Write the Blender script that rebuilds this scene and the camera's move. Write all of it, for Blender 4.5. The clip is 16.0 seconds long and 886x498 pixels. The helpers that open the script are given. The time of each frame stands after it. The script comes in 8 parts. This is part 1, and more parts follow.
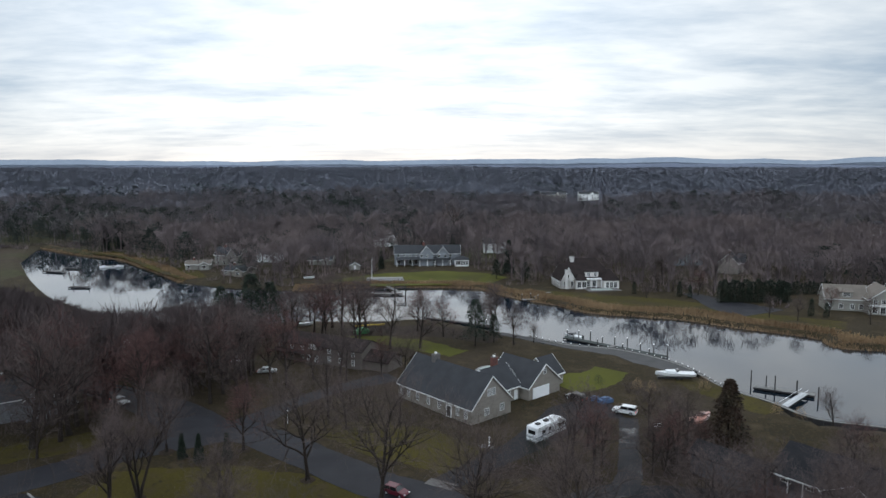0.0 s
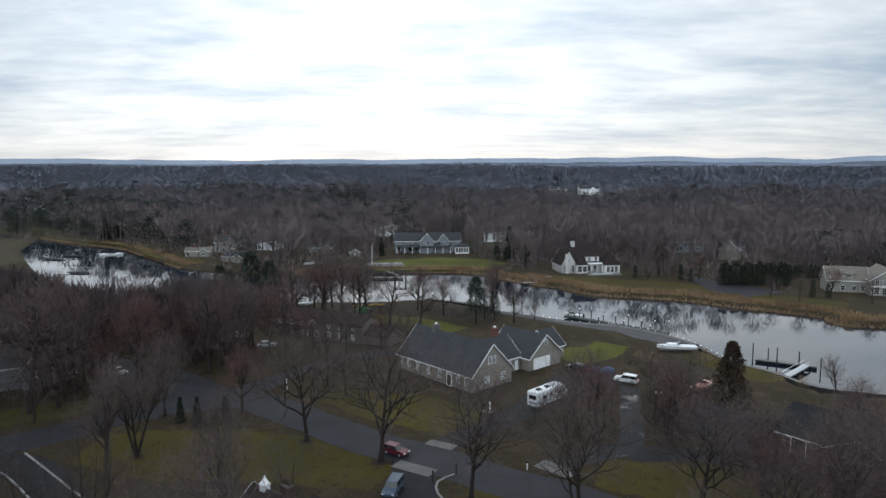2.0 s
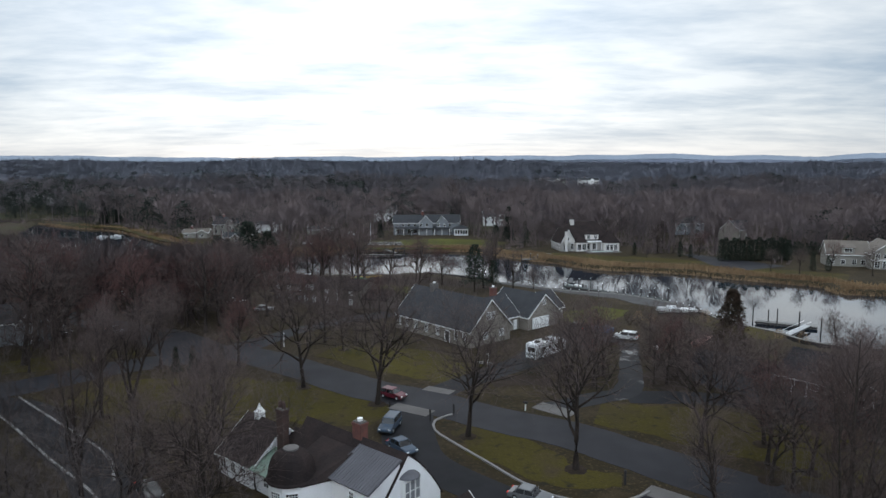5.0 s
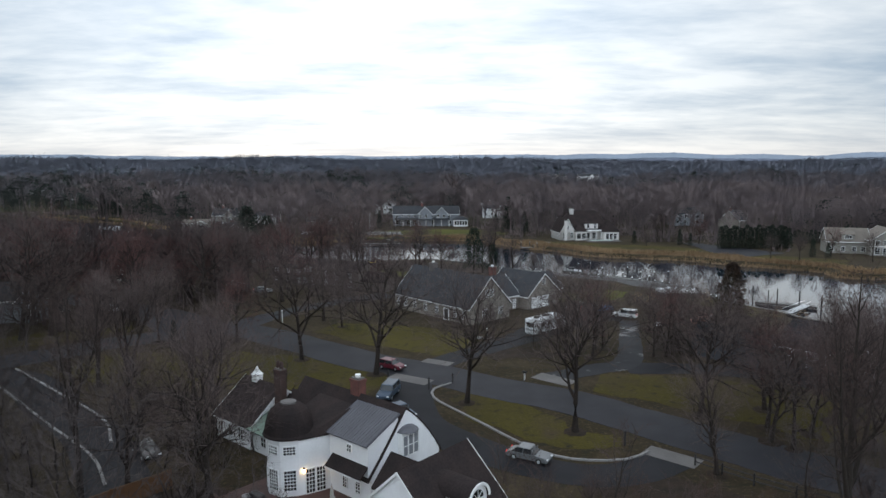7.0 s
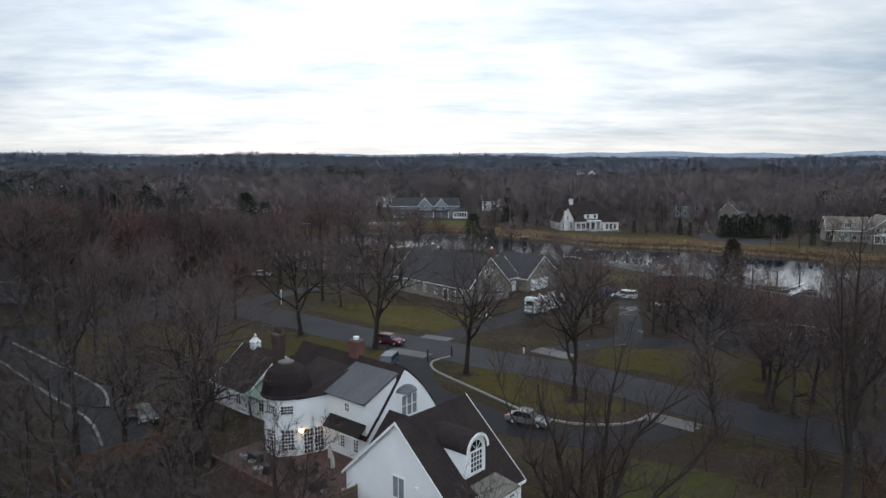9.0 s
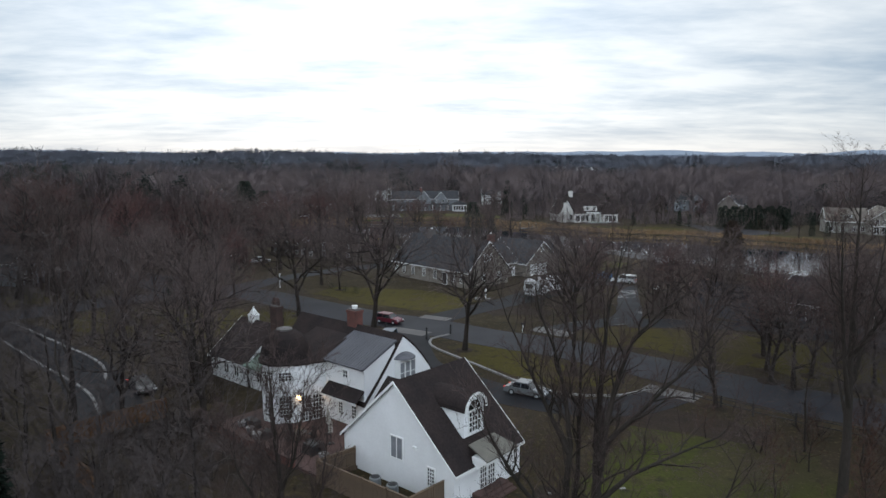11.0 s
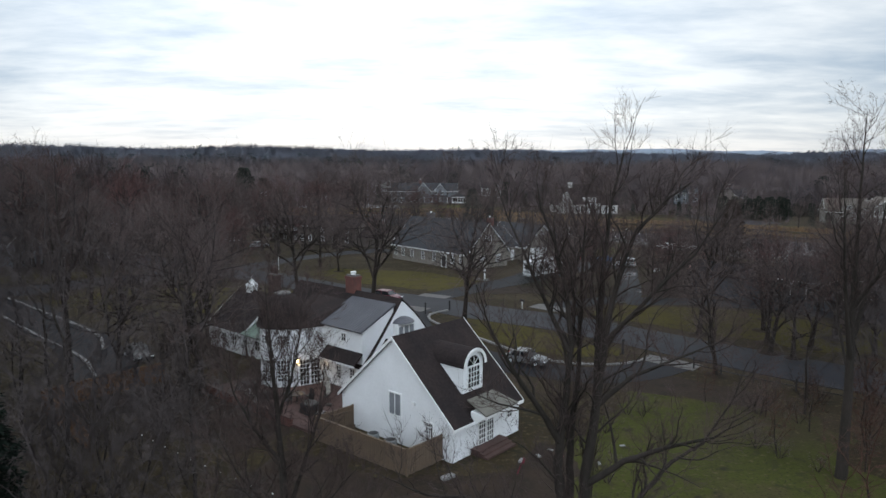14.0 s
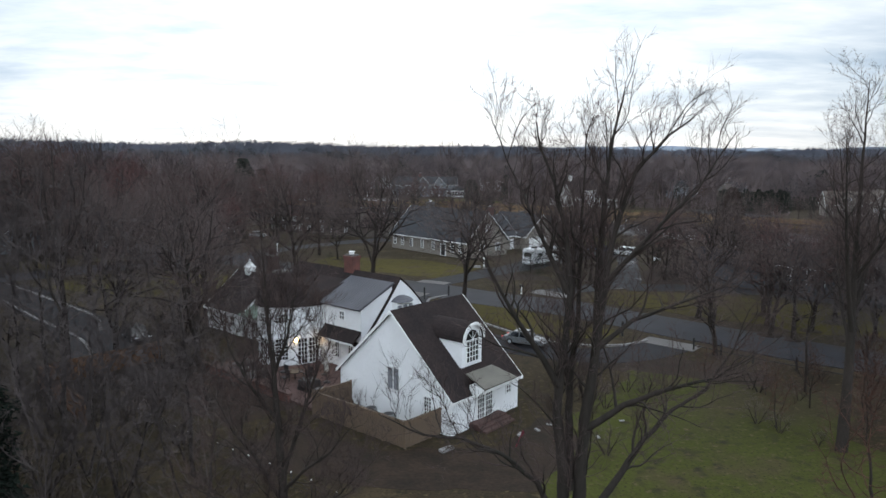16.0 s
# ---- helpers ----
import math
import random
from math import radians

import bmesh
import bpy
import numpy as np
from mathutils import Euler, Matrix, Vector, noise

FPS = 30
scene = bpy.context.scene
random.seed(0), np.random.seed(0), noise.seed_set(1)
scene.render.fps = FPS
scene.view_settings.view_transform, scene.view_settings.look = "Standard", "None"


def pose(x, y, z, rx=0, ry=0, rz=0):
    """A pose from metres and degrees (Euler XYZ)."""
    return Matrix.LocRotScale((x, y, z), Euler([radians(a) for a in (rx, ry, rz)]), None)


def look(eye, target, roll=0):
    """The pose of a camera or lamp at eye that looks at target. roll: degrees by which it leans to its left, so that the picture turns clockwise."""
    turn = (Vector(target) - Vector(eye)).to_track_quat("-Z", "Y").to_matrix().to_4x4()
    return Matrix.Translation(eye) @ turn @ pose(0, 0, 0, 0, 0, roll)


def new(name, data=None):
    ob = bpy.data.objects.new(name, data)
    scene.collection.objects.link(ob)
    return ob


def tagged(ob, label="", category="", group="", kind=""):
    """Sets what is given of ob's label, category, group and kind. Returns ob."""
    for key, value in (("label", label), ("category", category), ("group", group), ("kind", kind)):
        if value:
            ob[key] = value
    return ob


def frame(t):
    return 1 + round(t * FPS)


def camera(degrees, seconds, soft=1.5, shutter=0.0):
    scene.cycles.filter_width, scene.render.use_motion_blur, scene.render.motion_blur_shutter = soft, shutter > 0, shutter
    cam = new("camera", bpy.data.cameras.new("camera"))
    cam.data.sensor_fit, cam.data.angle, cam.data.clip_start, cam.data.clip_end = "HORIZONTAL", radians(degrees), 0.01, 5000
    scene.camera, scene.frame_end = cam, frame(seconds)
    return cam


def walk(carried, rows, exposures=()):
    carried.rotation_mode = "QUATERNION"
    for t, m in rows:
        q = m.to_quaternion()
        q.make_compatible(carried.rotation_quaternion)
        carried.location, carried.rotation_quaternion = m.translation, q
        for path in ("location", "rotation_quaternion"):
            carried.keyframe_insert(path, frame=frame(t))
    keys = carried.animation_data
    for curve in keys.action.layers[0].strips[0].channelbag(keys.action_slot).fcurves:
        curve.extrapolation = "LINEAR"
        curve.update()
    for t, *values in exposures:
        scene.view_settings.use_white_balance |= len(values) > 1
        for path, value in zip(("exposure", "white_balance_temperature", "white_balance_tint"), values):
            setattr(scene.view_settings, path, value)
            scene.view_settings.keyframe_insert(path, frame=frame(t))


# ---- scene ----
cam = camera(66.0, 16.0)
# seconds, place in metres, then yaw, pitch and roll in degrees
ROWS = [
    (0.0, -0.000, -0.000, 49.994, -0.000, -6.776, 0.183),
    (0.5, -0.019, 0.005, 48.398, 0.003, -6.765, 0.187),
    (1.0, -0.036, 0.013, 46.751, 0.009, -6.764, 0.190),
    (1.5, -0.038, 0.018, 45.069, 0.017, -6.767, 0.186),
    (2.0, -0.015, 0.023, 43.418, 0.024, -6.767, 0.179),
    (2.5, 0.027, 0.028, 41.812, 0.028, -6.770, 0.169),
    (3.0, 0.085, 0.033, 40.258, 0.022, -6.785, 0.162),
    (3.5, 0.139, 0.030, 38.789, 0.015, -6.805, 0.159),
    (4.0, 0.185, 0.013, 37.379, 0.008, -6.835, 0.162),
    (6.5, 0.346, -0.110, 31.378, -0.028, -6.903, 0.164),
    (7.0, 0.367, -0.140, 30.347, -0.034, -6.904, 0.163),
    (7.5, 0.382, -0.175, 29.317, -0.037, -6.911, 0.158),
    (8.0, 0.406, -0.204, 28.358, -0.039, -6.929, 0.147),
    (8.5, 0.436, -0.232, 27.483, -0.044, -6.957, 0.131),
    (9.0, 0.453, -0.268, 26.647, -0.050, -6.985, 0.108),
    (11.5, 0.509, -0.453, 23.063, -0.097, -7.094, -0.043),
    (12.0, 0.512, -0.472, 22.467, -0.108, -7.108, -0.081),
    (12.5, 0.504, -0.480, 21.919, -0.113, -7.129, -0.118),
    (13.0, 0.501, -0.480, 21.441, -0.114, -7.155, -0.151),
    (13.5, 0.499, -0.471, 20.955, -0.120, -7.187, -0.182),
    (14.0, 0.504, -0.452, 20.515, -0.128, -7.223, -0.213),
    (14.5, 0.511, -0.429, 20.081, -0.134, -7.266, -0.244),
    (15.0, 0.512, -0.407, 19.637, -0.134, -7.324, -0.271),
    (15.5, 0.525, -0.384, 19.199, -0.134, -7.392, -0.295),
    (16.0, 0.571, -0.355, 18.788, -0.145, -7.462, -0.320),
]
walk(cam, [(t, pose(x, y, z, 90 + pitch, roll, yaw)) for t, x, y, z, yaw, pitch, roll in ROWS],
     exposures=((0.0, 0.0), (9.0, 0.0), (12.5, 0.04), (15.0, 0.14), (16.0, 0.27)))

# ---------------------------------------------------------------- world and light
SUN_AZ, SUN_EL = -6.0, 24.0          # degrees left of the view's first direction, degrees up


def sky_world():
    w = bpy.data.worlds.new("overcast_sky")
    scene.world = w
    w.use_nodes = True
    nt = w.node_tree
    nt.nodes.clear()
    N, L = nt.nodes.new, nt.links.new
    out, bg = N("ShaderNodeOutputWorld"), N("ShaderNodeBackground")
    sky = N("ShaderNodeTexSky")
    sky.sky_type, sky.sun_disc = "NISHITA", False
    sky.sun_elevation, sky.sun_rotation = radians(SUN_EL), radians(SUN_AZ)
    dim = N("ShaderNodeVectorMath"); dim.operation = "SCALE"; dim.inputs[3].default_value = 0.10
    L(sky.outputs[0], dim.inputs[0])
    tc, sep = N("ShaderNodeTexCoord"), N("ShaderNodeSeparateXYZ")
    L(tc.outputs["Generated"], sep.inputs[0])

    def m(op, a, b=None, clamp=False):
        n = N("ShaderNodeMath"); n.operation = op; n.use_clamp = clamp
        for i, q in enumerate((a, b)):
            if q is None:
                continue
            if isinstance(q, (int, float)):
                n.inputs[i].default_value = q
            else:
                L(q, n.inputs[i])
        return n.outputs[0]
    # cloud deck: the direction met with a flat layer overhead
    zc = m("ADD", m("MAXIMUM", sep.outputs[2], 0.0), 0.11)
    cx, cy = m("DIVIDE", sep.outputs[0], zc), m("DIVIDE", sep.outputs[1], zc)
    comb = N("ShaderNodeCombineXYZ")
    L(m("MULTIPLY", cx, 0.62), comb.inputs[0]); L(cy, comb.inputs[1])
    n1, n2 = N("ShaderNodeTexNoise"), N("ShaderNodeTexNoise")
    for n, s, d, r in ((n1, 0.9, 7.0, 0.56), (n2, 3.4, 5.0, 0.6)):
        n.inputs["Scale"].default_value, n.inputs["Detail"].default_value, n.inputs["Roughness"].default_value = s, d, r
        n.inputs["Distortion"].default_value = 0.25
        L(comb.outputs[0], n.inputs["Vector"])
    cloud = m("ADD", m("MULTIPLY", n1.outputs[0], 0.72), m("MULTIPLY", n2.outputs[0], 0.28))
    ramp = N("ShaderNodeMapRange"); ramp.inputs[1].default_value, ramp.inputs[2].default_value = 0.40, 0.62
    L(cloud, ramp.inputs[0])
    thick = ramp.outputs[0]
    # glow of the hidden sun through the deck
    sd = (math.sin(radians(SUN_AZ)) * math.cos(radians(13)), math.cos(radians(SUN_AZ)) * math.cos(radians(13)), math.sin(radians(13)))
    dot = N("ShaderNodeVectorMath"); dot.operation = "DOT_PRODUCT"
    L(tc.outputs["Generated"], dot.inputs[0]); dot.inputs[1].default_value = sd
    glow = m("POWER", m("MAXIMUM", dot.outputs["Value"], 0.0), 9.0)
    mixc = N("ShaderNodeMix"); mixc.data_type = "RGBA"
    mixc.inputs["A"].default_value, mixc.inputs["B"].default_value = (0.95, 1.01, 1.06, 1), (0.47, 0.59, 0.73, 1)
    L(thick, mixc.inputs["Factor"])
    add = N("ShaderNodeVectorMath"); add.operation = "SCALE"
    L(mixc.outputs["Result"], add.inputs[0])
    L(m("ADD", 0.80, m("MULTIPLY", glow, 0.52)), add.inputs[3])
    # a warm, thinner band low over the land
    low = m("POWER", m("SUBTRACT", 1.0, m("MAXIMUM", sep.outputs[2], 0.0), True), 22.0)
    warm = N("ShaderNodeMix"); warm.data_type = "RGBA"
    L(m("MULTIPLY", low, 0.55), warm.inputs["Factor"])
    L(add.outputs[0], warm.inputs["A"]); warm.inputs["B"].default_value = (0.86, 0.82, 0.79, 1)
    fin = N("ShaderNodeMix"); fin.data_type = "RGBA"; fin.inputs["Factor"].default_value = 0.08
    L(warm.outputs["Result"], fin.inputs["A"]); L(dim.outputs[0], fin.inputs["B"])
    # bluer away from the glow low in front
    cool = N("ShaderNodeMix"); cool.data_type = "RGBA"; cool.blend_type = "MULTIPLY"
    cool.inputs["B"].default_value = (0.985, 1.0, 1.01, 1)
    away = N("ShaderNodeMapRange"); away.inputs[1].default_value, away.inputs[2].default_value = 0.97, 0.6
    L(dot.outputs["Value"], away.inputs[0]); L(away.outputs[0], cool.inputs["Factor"])
    L(fin.outputs["Result"], cool.inputs["A"])
    L(cool.outputs["Result"], bg.inputs[0])
    # brighter overhead, and most of all in the open sky behind the viewer
    up, back = N("ShaderNodeMapRange"), N("ShaderNodeMapRange")
    for n, v in ((up, (0.24, 0.7, 1.0, 1.45)), (back, (0.15, -0.75, 1.0, 2.0))):
        n.interpolation_type = "SMOOTHSTEP"
        for i in range(4):
            n.inputs[i + 1].default_value = v[i]
    L(sep.outputs[2], up.inputs[0]); L(sep.outputs[1], back.inputs[0])
    L(m("MULTIPLY", up.outputs[0], back.outputs[0]), bg.inputs[1])
    L(bg.outputs[0], out.inputs[0])


sky_world()
sun = new("sun", bpy.data.lights.new("sun", "SUN"))
sun.data.energy, sun.data.angle, sun.data.color = 0.52, radians(170), (1.0, 0.95, 0.88)
_az, _el = radians(SUN_AZ), radians(SUN_EL)
sun.matrix_world = look((0, 0, 200), (-math.sin(_az) * math.cos(_el), -math.cos(_az) * math.cos(_el), 200 - math.sin(_el)))


# ---------------------------------------------------------------- materials
def mat(name, col, rough=0.8, var=0.25, scale=1.0, col2=None, metal=0.0, bump=0.0, fine=None, island=0.0, spec=0.5, stretch=(1, 1, 1), coat=0.0):
    """A surface with broad stains (scale, per metre), fine grain and relief."""
    M = bpy.data.materials.new(name)
    M.use_nodes = True
    nt = M.node_tree
    N, L = nt.nodes.new, nt.links.new
    b = nt.nodes["Principled BSDF"]
    b.inputs["Roughness"].default_value, b.inputs["Metallic"].default_value = rough, metal
    b.inputs["Specular IOR Level"].default_value, b.inputs["Coat Weight"].default_value = spec, coat
    tc, mp = N("ShaderNodeTexCoord"), N("ShaderNodeMapping")
    mp.inputs["Scale"].default_value = stretch
    L(tc.outputs["Object"], mp.inputs[0])
    n1, n2 = N("ShaderNodeTexNoise"), N("ShaderNodeTexNoise")
    fine = fine or scale * 14
    for n, s, d in ((n1, scale, 5.0), (n2, fine, 3.0)):
        n.inputs["Scale"].default_value, n.inputs["Detail"].default_value = s, d
        L(mp.outputs[0], n.inputs["Vector"])
    r = N("ShaderNodeMapRange"); r.inputs[1].default_value, r.inputs[2].default_value = 0.32, 0.68
    L(n1.outputs[0], r.inputs[0])
    mx = N("ShaderNodeMix"); mx.data_type = "RGBA"
    c2 = col2 or tuple(c * (1 - var) for c in col)
    mx.inputs["A"].default_value, mx.inputs["B"].default_value = (*col, 1), (*c2, 1)
    L(r.outputs[0], mx.inputs["Factor"])
    gr = N("ShaderNodeMapRange"); gr.inputs[3].default_value, gr.inputs[4].default_value = 1 - var, 1 + var
    L(n2.outputs[0], gr.inputs[0])
    sc = N("ShaderNodeVectorMath"); sc.operation = "SCALE"
    L(mx.outputs["Result"], sc.inputs[0]); L(gr.outputs[0], sc.inputs[3])
    last = sc.outputs[0]
    if island:
        g = N("ShaderNodeNewGeometry")
        ir = N("ShaderNodeMapRange"); ir.inputs[3].default_value, ir.inputs[4].default_value = 1 - island, 1 + island
        L(g.outputs["Random Per Island"], ir.inputs[0])
        s2 = N("ShaderNodeVectorMath"); s2.operation = "SCALE"
        L(last, s2.inputs[0]); L(ir.outputs[0], s2.inputs[3])
        last = s2.outputs[0]
    L(last, b.inputs["Base Color"])
    if bump:
        bp = N("ShaderNodeBump"); bp.inputs["Strength"].default_value, bp.inputs["Distance"].default_value = 0.6, bump
        L(n2.outputs[0], bp.inputs["Height"]); L(bp.outputs[0], b.inputs["Normal"])
    return M


def upward(M, k=0.85):
    """Soft fine growth: its wedges take the light as a crown does, mostly from above."""
    nt = M.node_tree
    N, L = nt.nodes.new, nt.links.new
    g, a, c, n = N("ShaderNodeNewGeometry"), N("ShaderNodeVectorMath"), N("ShaderNodeVectorMath"), N("ShaderNodeVectorMath")
    a.operation, c.operation, n.operation = "SCALE", "ADD", "NORMALIZE"
    a.inputs["Scale"].default_value = 1 - k
    c.inputs[1].default_value = (0, 0, k)
    L(g.outputs["Normal"], a.inputs[0]); L(a.outputs[0], c.inputs[0]); L(c.outputs[0], n.inputs[0])
    L(n.outputs[0], nt.nodes["Principled BSDF"].inputs["Normal"])
    return M


def emit(name, col, power):
    M = bpy.data.materials.new(name)
    M.use_nodes = True
    b = M.node_tree.nodes["Principled BSDF"]
    b.inputs["Base Color"].default_value = (*col, 1)
    b.inputs["Emission Color"].default_value, b.inputs["Emission Strength"].default_value = (*col, 1), power
    return M


def water_mat():
    M = mat("pond_water", (0.008, 0.016, 0.026), 0.035, 0.3, 0.02, spec=0.7)
    nt = M.node_tree
    N, L = nt.nodes.new, nt.links.new
    tc, n, bp = N("ShaderNodeTexCoord"), N("ShaderNodeTexNoise"), N("ShaderNodeBump")
    n.inputs["Scale"].default_value, n.inputs["Detail"].default_value = 0.5, 4.0
    L(tc.outputs["Object"], n.inputs["Vector"])
    bp.inputs["Strength"].default_value, bp.inputs["Distance"].default_value = 0.12, 0.05
    L(n.outputs[0], bp.inputs["Height"])
    b = nt.nodes["Principled BSDF"]
    L(bp.outputs[0], b.inputs["Normal"])
    b.inputs["IOR"].default_value = 1.45
    return M


def lawn_mat(name, col, shift):
    """Winter turf: green, tan and bare leaf litter in patches of several sizes."""
    M = mat(name, col, 0.95, 0.35, 0.05, fine=3.0, bump=0.03, spec=0.15)
    nt = M.node_tree
    N, L = nt.nodes.new, nt.links.new
    b = nt.nodes["Principled BSDF"]
    src = b.inputs["Base Color"].links[0].from_socket
    tc = N("ShaderNodeTexCoord")
    for s, lo, hi, c in ((0.045, 0.47, 0.62, (0.040, 0.029, 0.019)), (0.19, 0.52, 0.68, (0.056, 0.040, 0.022)), (0.75, 0.53, 0.68, (0.021, 0.018, 0.011)), (2.2, 0.55, 0.70, (0.080, 0.060, 0.030)), (5.5, 0.53, 0.66, (0.019, 0.017, 0.009))):
        n, r, mx = N("ShaderNodeTexNoise"), N("ShaderNodeMapRange"), N("ShaderNodeMix")
        mx.data_type = "RGBA"
        n.inputs["Scale"].default_value, n.inputs["Detail"].default_value = s, 6.0
        L(tc.outputs["Object"], n.inputs["Vector"])
        r.inputs[1].default_value, r.inputs[2].default_value = lo + shift, hi + shift * 1.6
        L(n.outputs[0], r.inputs[0]); L(r.outputs[0], mx.inputs["Factor"])
        L(src, mx.inputs["A"]); mx.inputs["B"].default_value = (*c, 1)
        src = mx.outputs["Result"]
    L(src, b.inputs["Base Color"])
    return M


TURF = lawn_mat("winter_turf", (0.033, 0.0235, 0.0105), 0.0)
GREEN = lawn_mat("damp_green_turf", (0.063, 0.051, 0.009), 0.03)
FRONT = lawn_mat("mossy_front_turf", (0.050, 0.055, 0.010), 0.02)
LUSH = lawn_mat("lush_green_turf", (0.082, 0.084, 0.014), 0.10)
LITTER = mat("leaf_litter", (0.034, 0.022, 0.015), 0.95, 0.55, 0.6, (0.018, 0.013, 0.009), fine=4.0, bump=0.04, spec=0.2)
# woodland floor with blue haze put into its colour, for the far land
FLOOR_FAR = mat("haze_blue_woodland_floor", (0.150, 0.152, 0.180), 0.95, 0.25, 0.006, (0.11, 0.112, 0.135), fine=0.05, spec=0.05)
FLOOR_WOOD = mat("woodland_floor", (0.050, 0.037, 0.028), 0.95, 0.4, 0.02, (0.045, 0.045, 0.022), fine=0.3, spec=0.1)
WATER = water_mat()
ASPHALT = mat("damp_asphalt", (0.026, 0.026, 0.031), 0.68, 0.3, 0.2, (0.015, 0.015, 0.019), fine=9.0, bump=0.004, spec=0.2)
DRIVE = mat("dark_sealed_asphalt", (0.017, 0.017, 0.020), 0.7, 0.3, 0.3, (0.011, 0.011, 0.013), fine=8.0, bump=0.004, spec=0.15)
WETDRIVE = mat("wet_driveway", (0.022, 0.022, 0.025), 0.75, 0.3, 0.3, (0.013, 0.013, 0.015), fine=7.0, bump=0.002, spec=0.3)


def puddled(M, scale, lo, hi, dry, wet=0.06):
    """Standing wet patches: smooth where the noise is high."""
    nt = M.node_tree
    N, L = nt.nodes.new, nt.links.new
    tc, n, r = N("ShaderNodeTexCoord"), N("ShaderNodeTexNoise"), N("ShaderNodeMapRange")
    n.inputs["Scale"].default_value, n.inputs["Detail"].default_value = scale, 4.0
    L(tc.outputs["Object"], n.inputs["Vector"])
    r.inputs[1].default_value, r.inputs[2].default_value, r.inputs[3].default_value, r.inputs[4].default_value = lo, hi, dry, wet
    L(n.outputs[0], r.inputs[0]); L(r.outputs[0], nt.nodes["Principled BSDF"].inputs["Roughness"])
    return M


puddled(WETDRIVE, 0.22, 0.56, 0.64, 0.8, 0.15)
STONE = mat("pale_kerb_stone", (0.24, 0.23, 0.225), 0.85, 0.3, 0.8, fine=12, bump=0.01)
CONCRETE = mat("worn_concrete", (0.13, 0.12, 0.115), 0.85, 0.25, 0.4, fine=9, bump=0.006)
WHITE = mat("white_painted_brick", (0.84, 0.84, 0.85), 0.75, 0.06, 0.35, (0.74, 0.74, 0.74), fine=5, bump=0.008)
CREAM = mat("weathered_cream_stucco", (0.60, 0.575, 0.545), 0.8, 0.12, 0.3, (0.50, 0.48, 0.46), fine=4, bump=0.008)
TRIM = mat("white_trim", (0.80, 0.80, 0.79), 0.55, 0.05, 0.8)
GREYWALL = mat("grey_shingle_wall", (0.235, 0.21, 0.18), 0.85, 0.2, 0.5, fine=4, stretch=(1, 1, 4), bump=0.01)
BROWNWALL = mat("grey_brown_shingle_wall", (0.135, 0.115, 0.100), 0.9, 0.2, 0.5, fine=4, stretch=(1, 1, 4), bump=0.01)
TANWALL = mat("weathered_clapboard", (0.24, 0.23, 0.205), 0.85, 0.18, 0.4, fine=5, stretch=(1, 1, 5), bump=0.01)
BLUEWALL = mat("blue_grey_clapboard", (0.20, 0.215, 0.235), 0.8, 0.12, 0.4, fine=5, stretch=(1, 1, 5), bump=0.01)
DARKROOF = mat("dark_brown_shingle", (0.025, 0.0205, 0.0205), 0.95, 0.4, 0.5, (0.037, 0.028, 0.0265), fine=6, bump=0.015, spec=0.06)
SLATEWALL = mat("dark_slate_clapboard", (0.060, 0.064, 0.075), 0.85, 0.15, 0.4, fine=5, stretch=(1, 1, 5), bump=0.01)
CHARROOF = mat("charcoal_shingle", (0.020, 0.0205, 0.023), 0.95, 0.35, 0.5, (0.028, 0.027, 0.029), fine=6, bump=0.015, spec=0.06)
GREYROOF = mat("slate_grey_shingle", (0.041, 0.043, 0.048), 0.85, 0.25, 0.4, fine=5, bump=0.012, spec=0.25)
TANROOF = mat("weathered_cedar_roof", (0.15, 0.128, 0.108), 0.85, 0.2, 0.4, fine=5, bump=0.012)
METAL = mat("standing_seam_metal", (0.105, 0.105, 0.12), 0.42, 0.18, 0.5, metal=0.35, fine=5)
GREENMETAL = mat("verdigris_seam_metal", (0.20, 0.27, 0.22), 0.5, 0.25, 0.7, metal=0.2, fine=6)
BRICK = mat("red_brick", (0.130, 0.048, 0.038), 0.88, 0.3, 1.2, (0.075, 0.034, 0.029), fine=9, bump=0.01, island=0.2)
DARKBRICK = mat("soot_dark_brick", (0.062, 0.033, 0.027), 0.9, 0.3, 1.2, (0.034, 0.021, 0.018), fine=9, bump=0.01)
PATIO = mat("brick_patio", (0.085, 0.045, 0.038), 0.85, 0.3, 0.8, fine=6, bump=0.01)
GLASS = mat("dark_window_glass", (0.012, 0.014, 0.017), 0.06, 0.2, 0.5, spec=0.7)
CURTAIN = mat("curtained_window_glass", (0.26, 0.27, 0.29), 0.12, 0.2, 0.8, spec=0.6)
DARK = mat("black_painted_metal", (0.012, 0.012, 0.013), 0.5, 0.2, 1.0)
RUBBER = mat("rubber", (0.014, 0.014, 0.014), 0.85, 0.2, 2.0)
FENCEWOOD = mat("weathered_cedar_fence", (0.150, 0.098, 0.060), 0.85, 0.3, 0.9, (0.092, 0.068, 0.050), fine=12, stretch=(6, 6, 1), bump=0.006)
DOCKWOOD = mat("grey_dock_timber", (0.20, 0.195, 0.185), 0.85, 0.3, 0.8, fine=10, bump=0.006)
PILEWOOD = mat("dark_wet_timber", (0.028, 0.026, 0.026), 0.8, 0.3, 0.8, fine=8)
BARK = mat("damp_bark", (0.036, 0.027, 0.023), 0.92, 0.35, 0.8, (0.024, 0.020, 0.017), fine=9, stretch=(1, 1, 0.3), bump=0.02, spec=0.2)
TWIG = mat("bare_twigs", (0.112, 0.084, 0.078), 0.92, 0.25, 0.2, (0.084, 0.065, 0.062), spec=0.15, island=0.25)
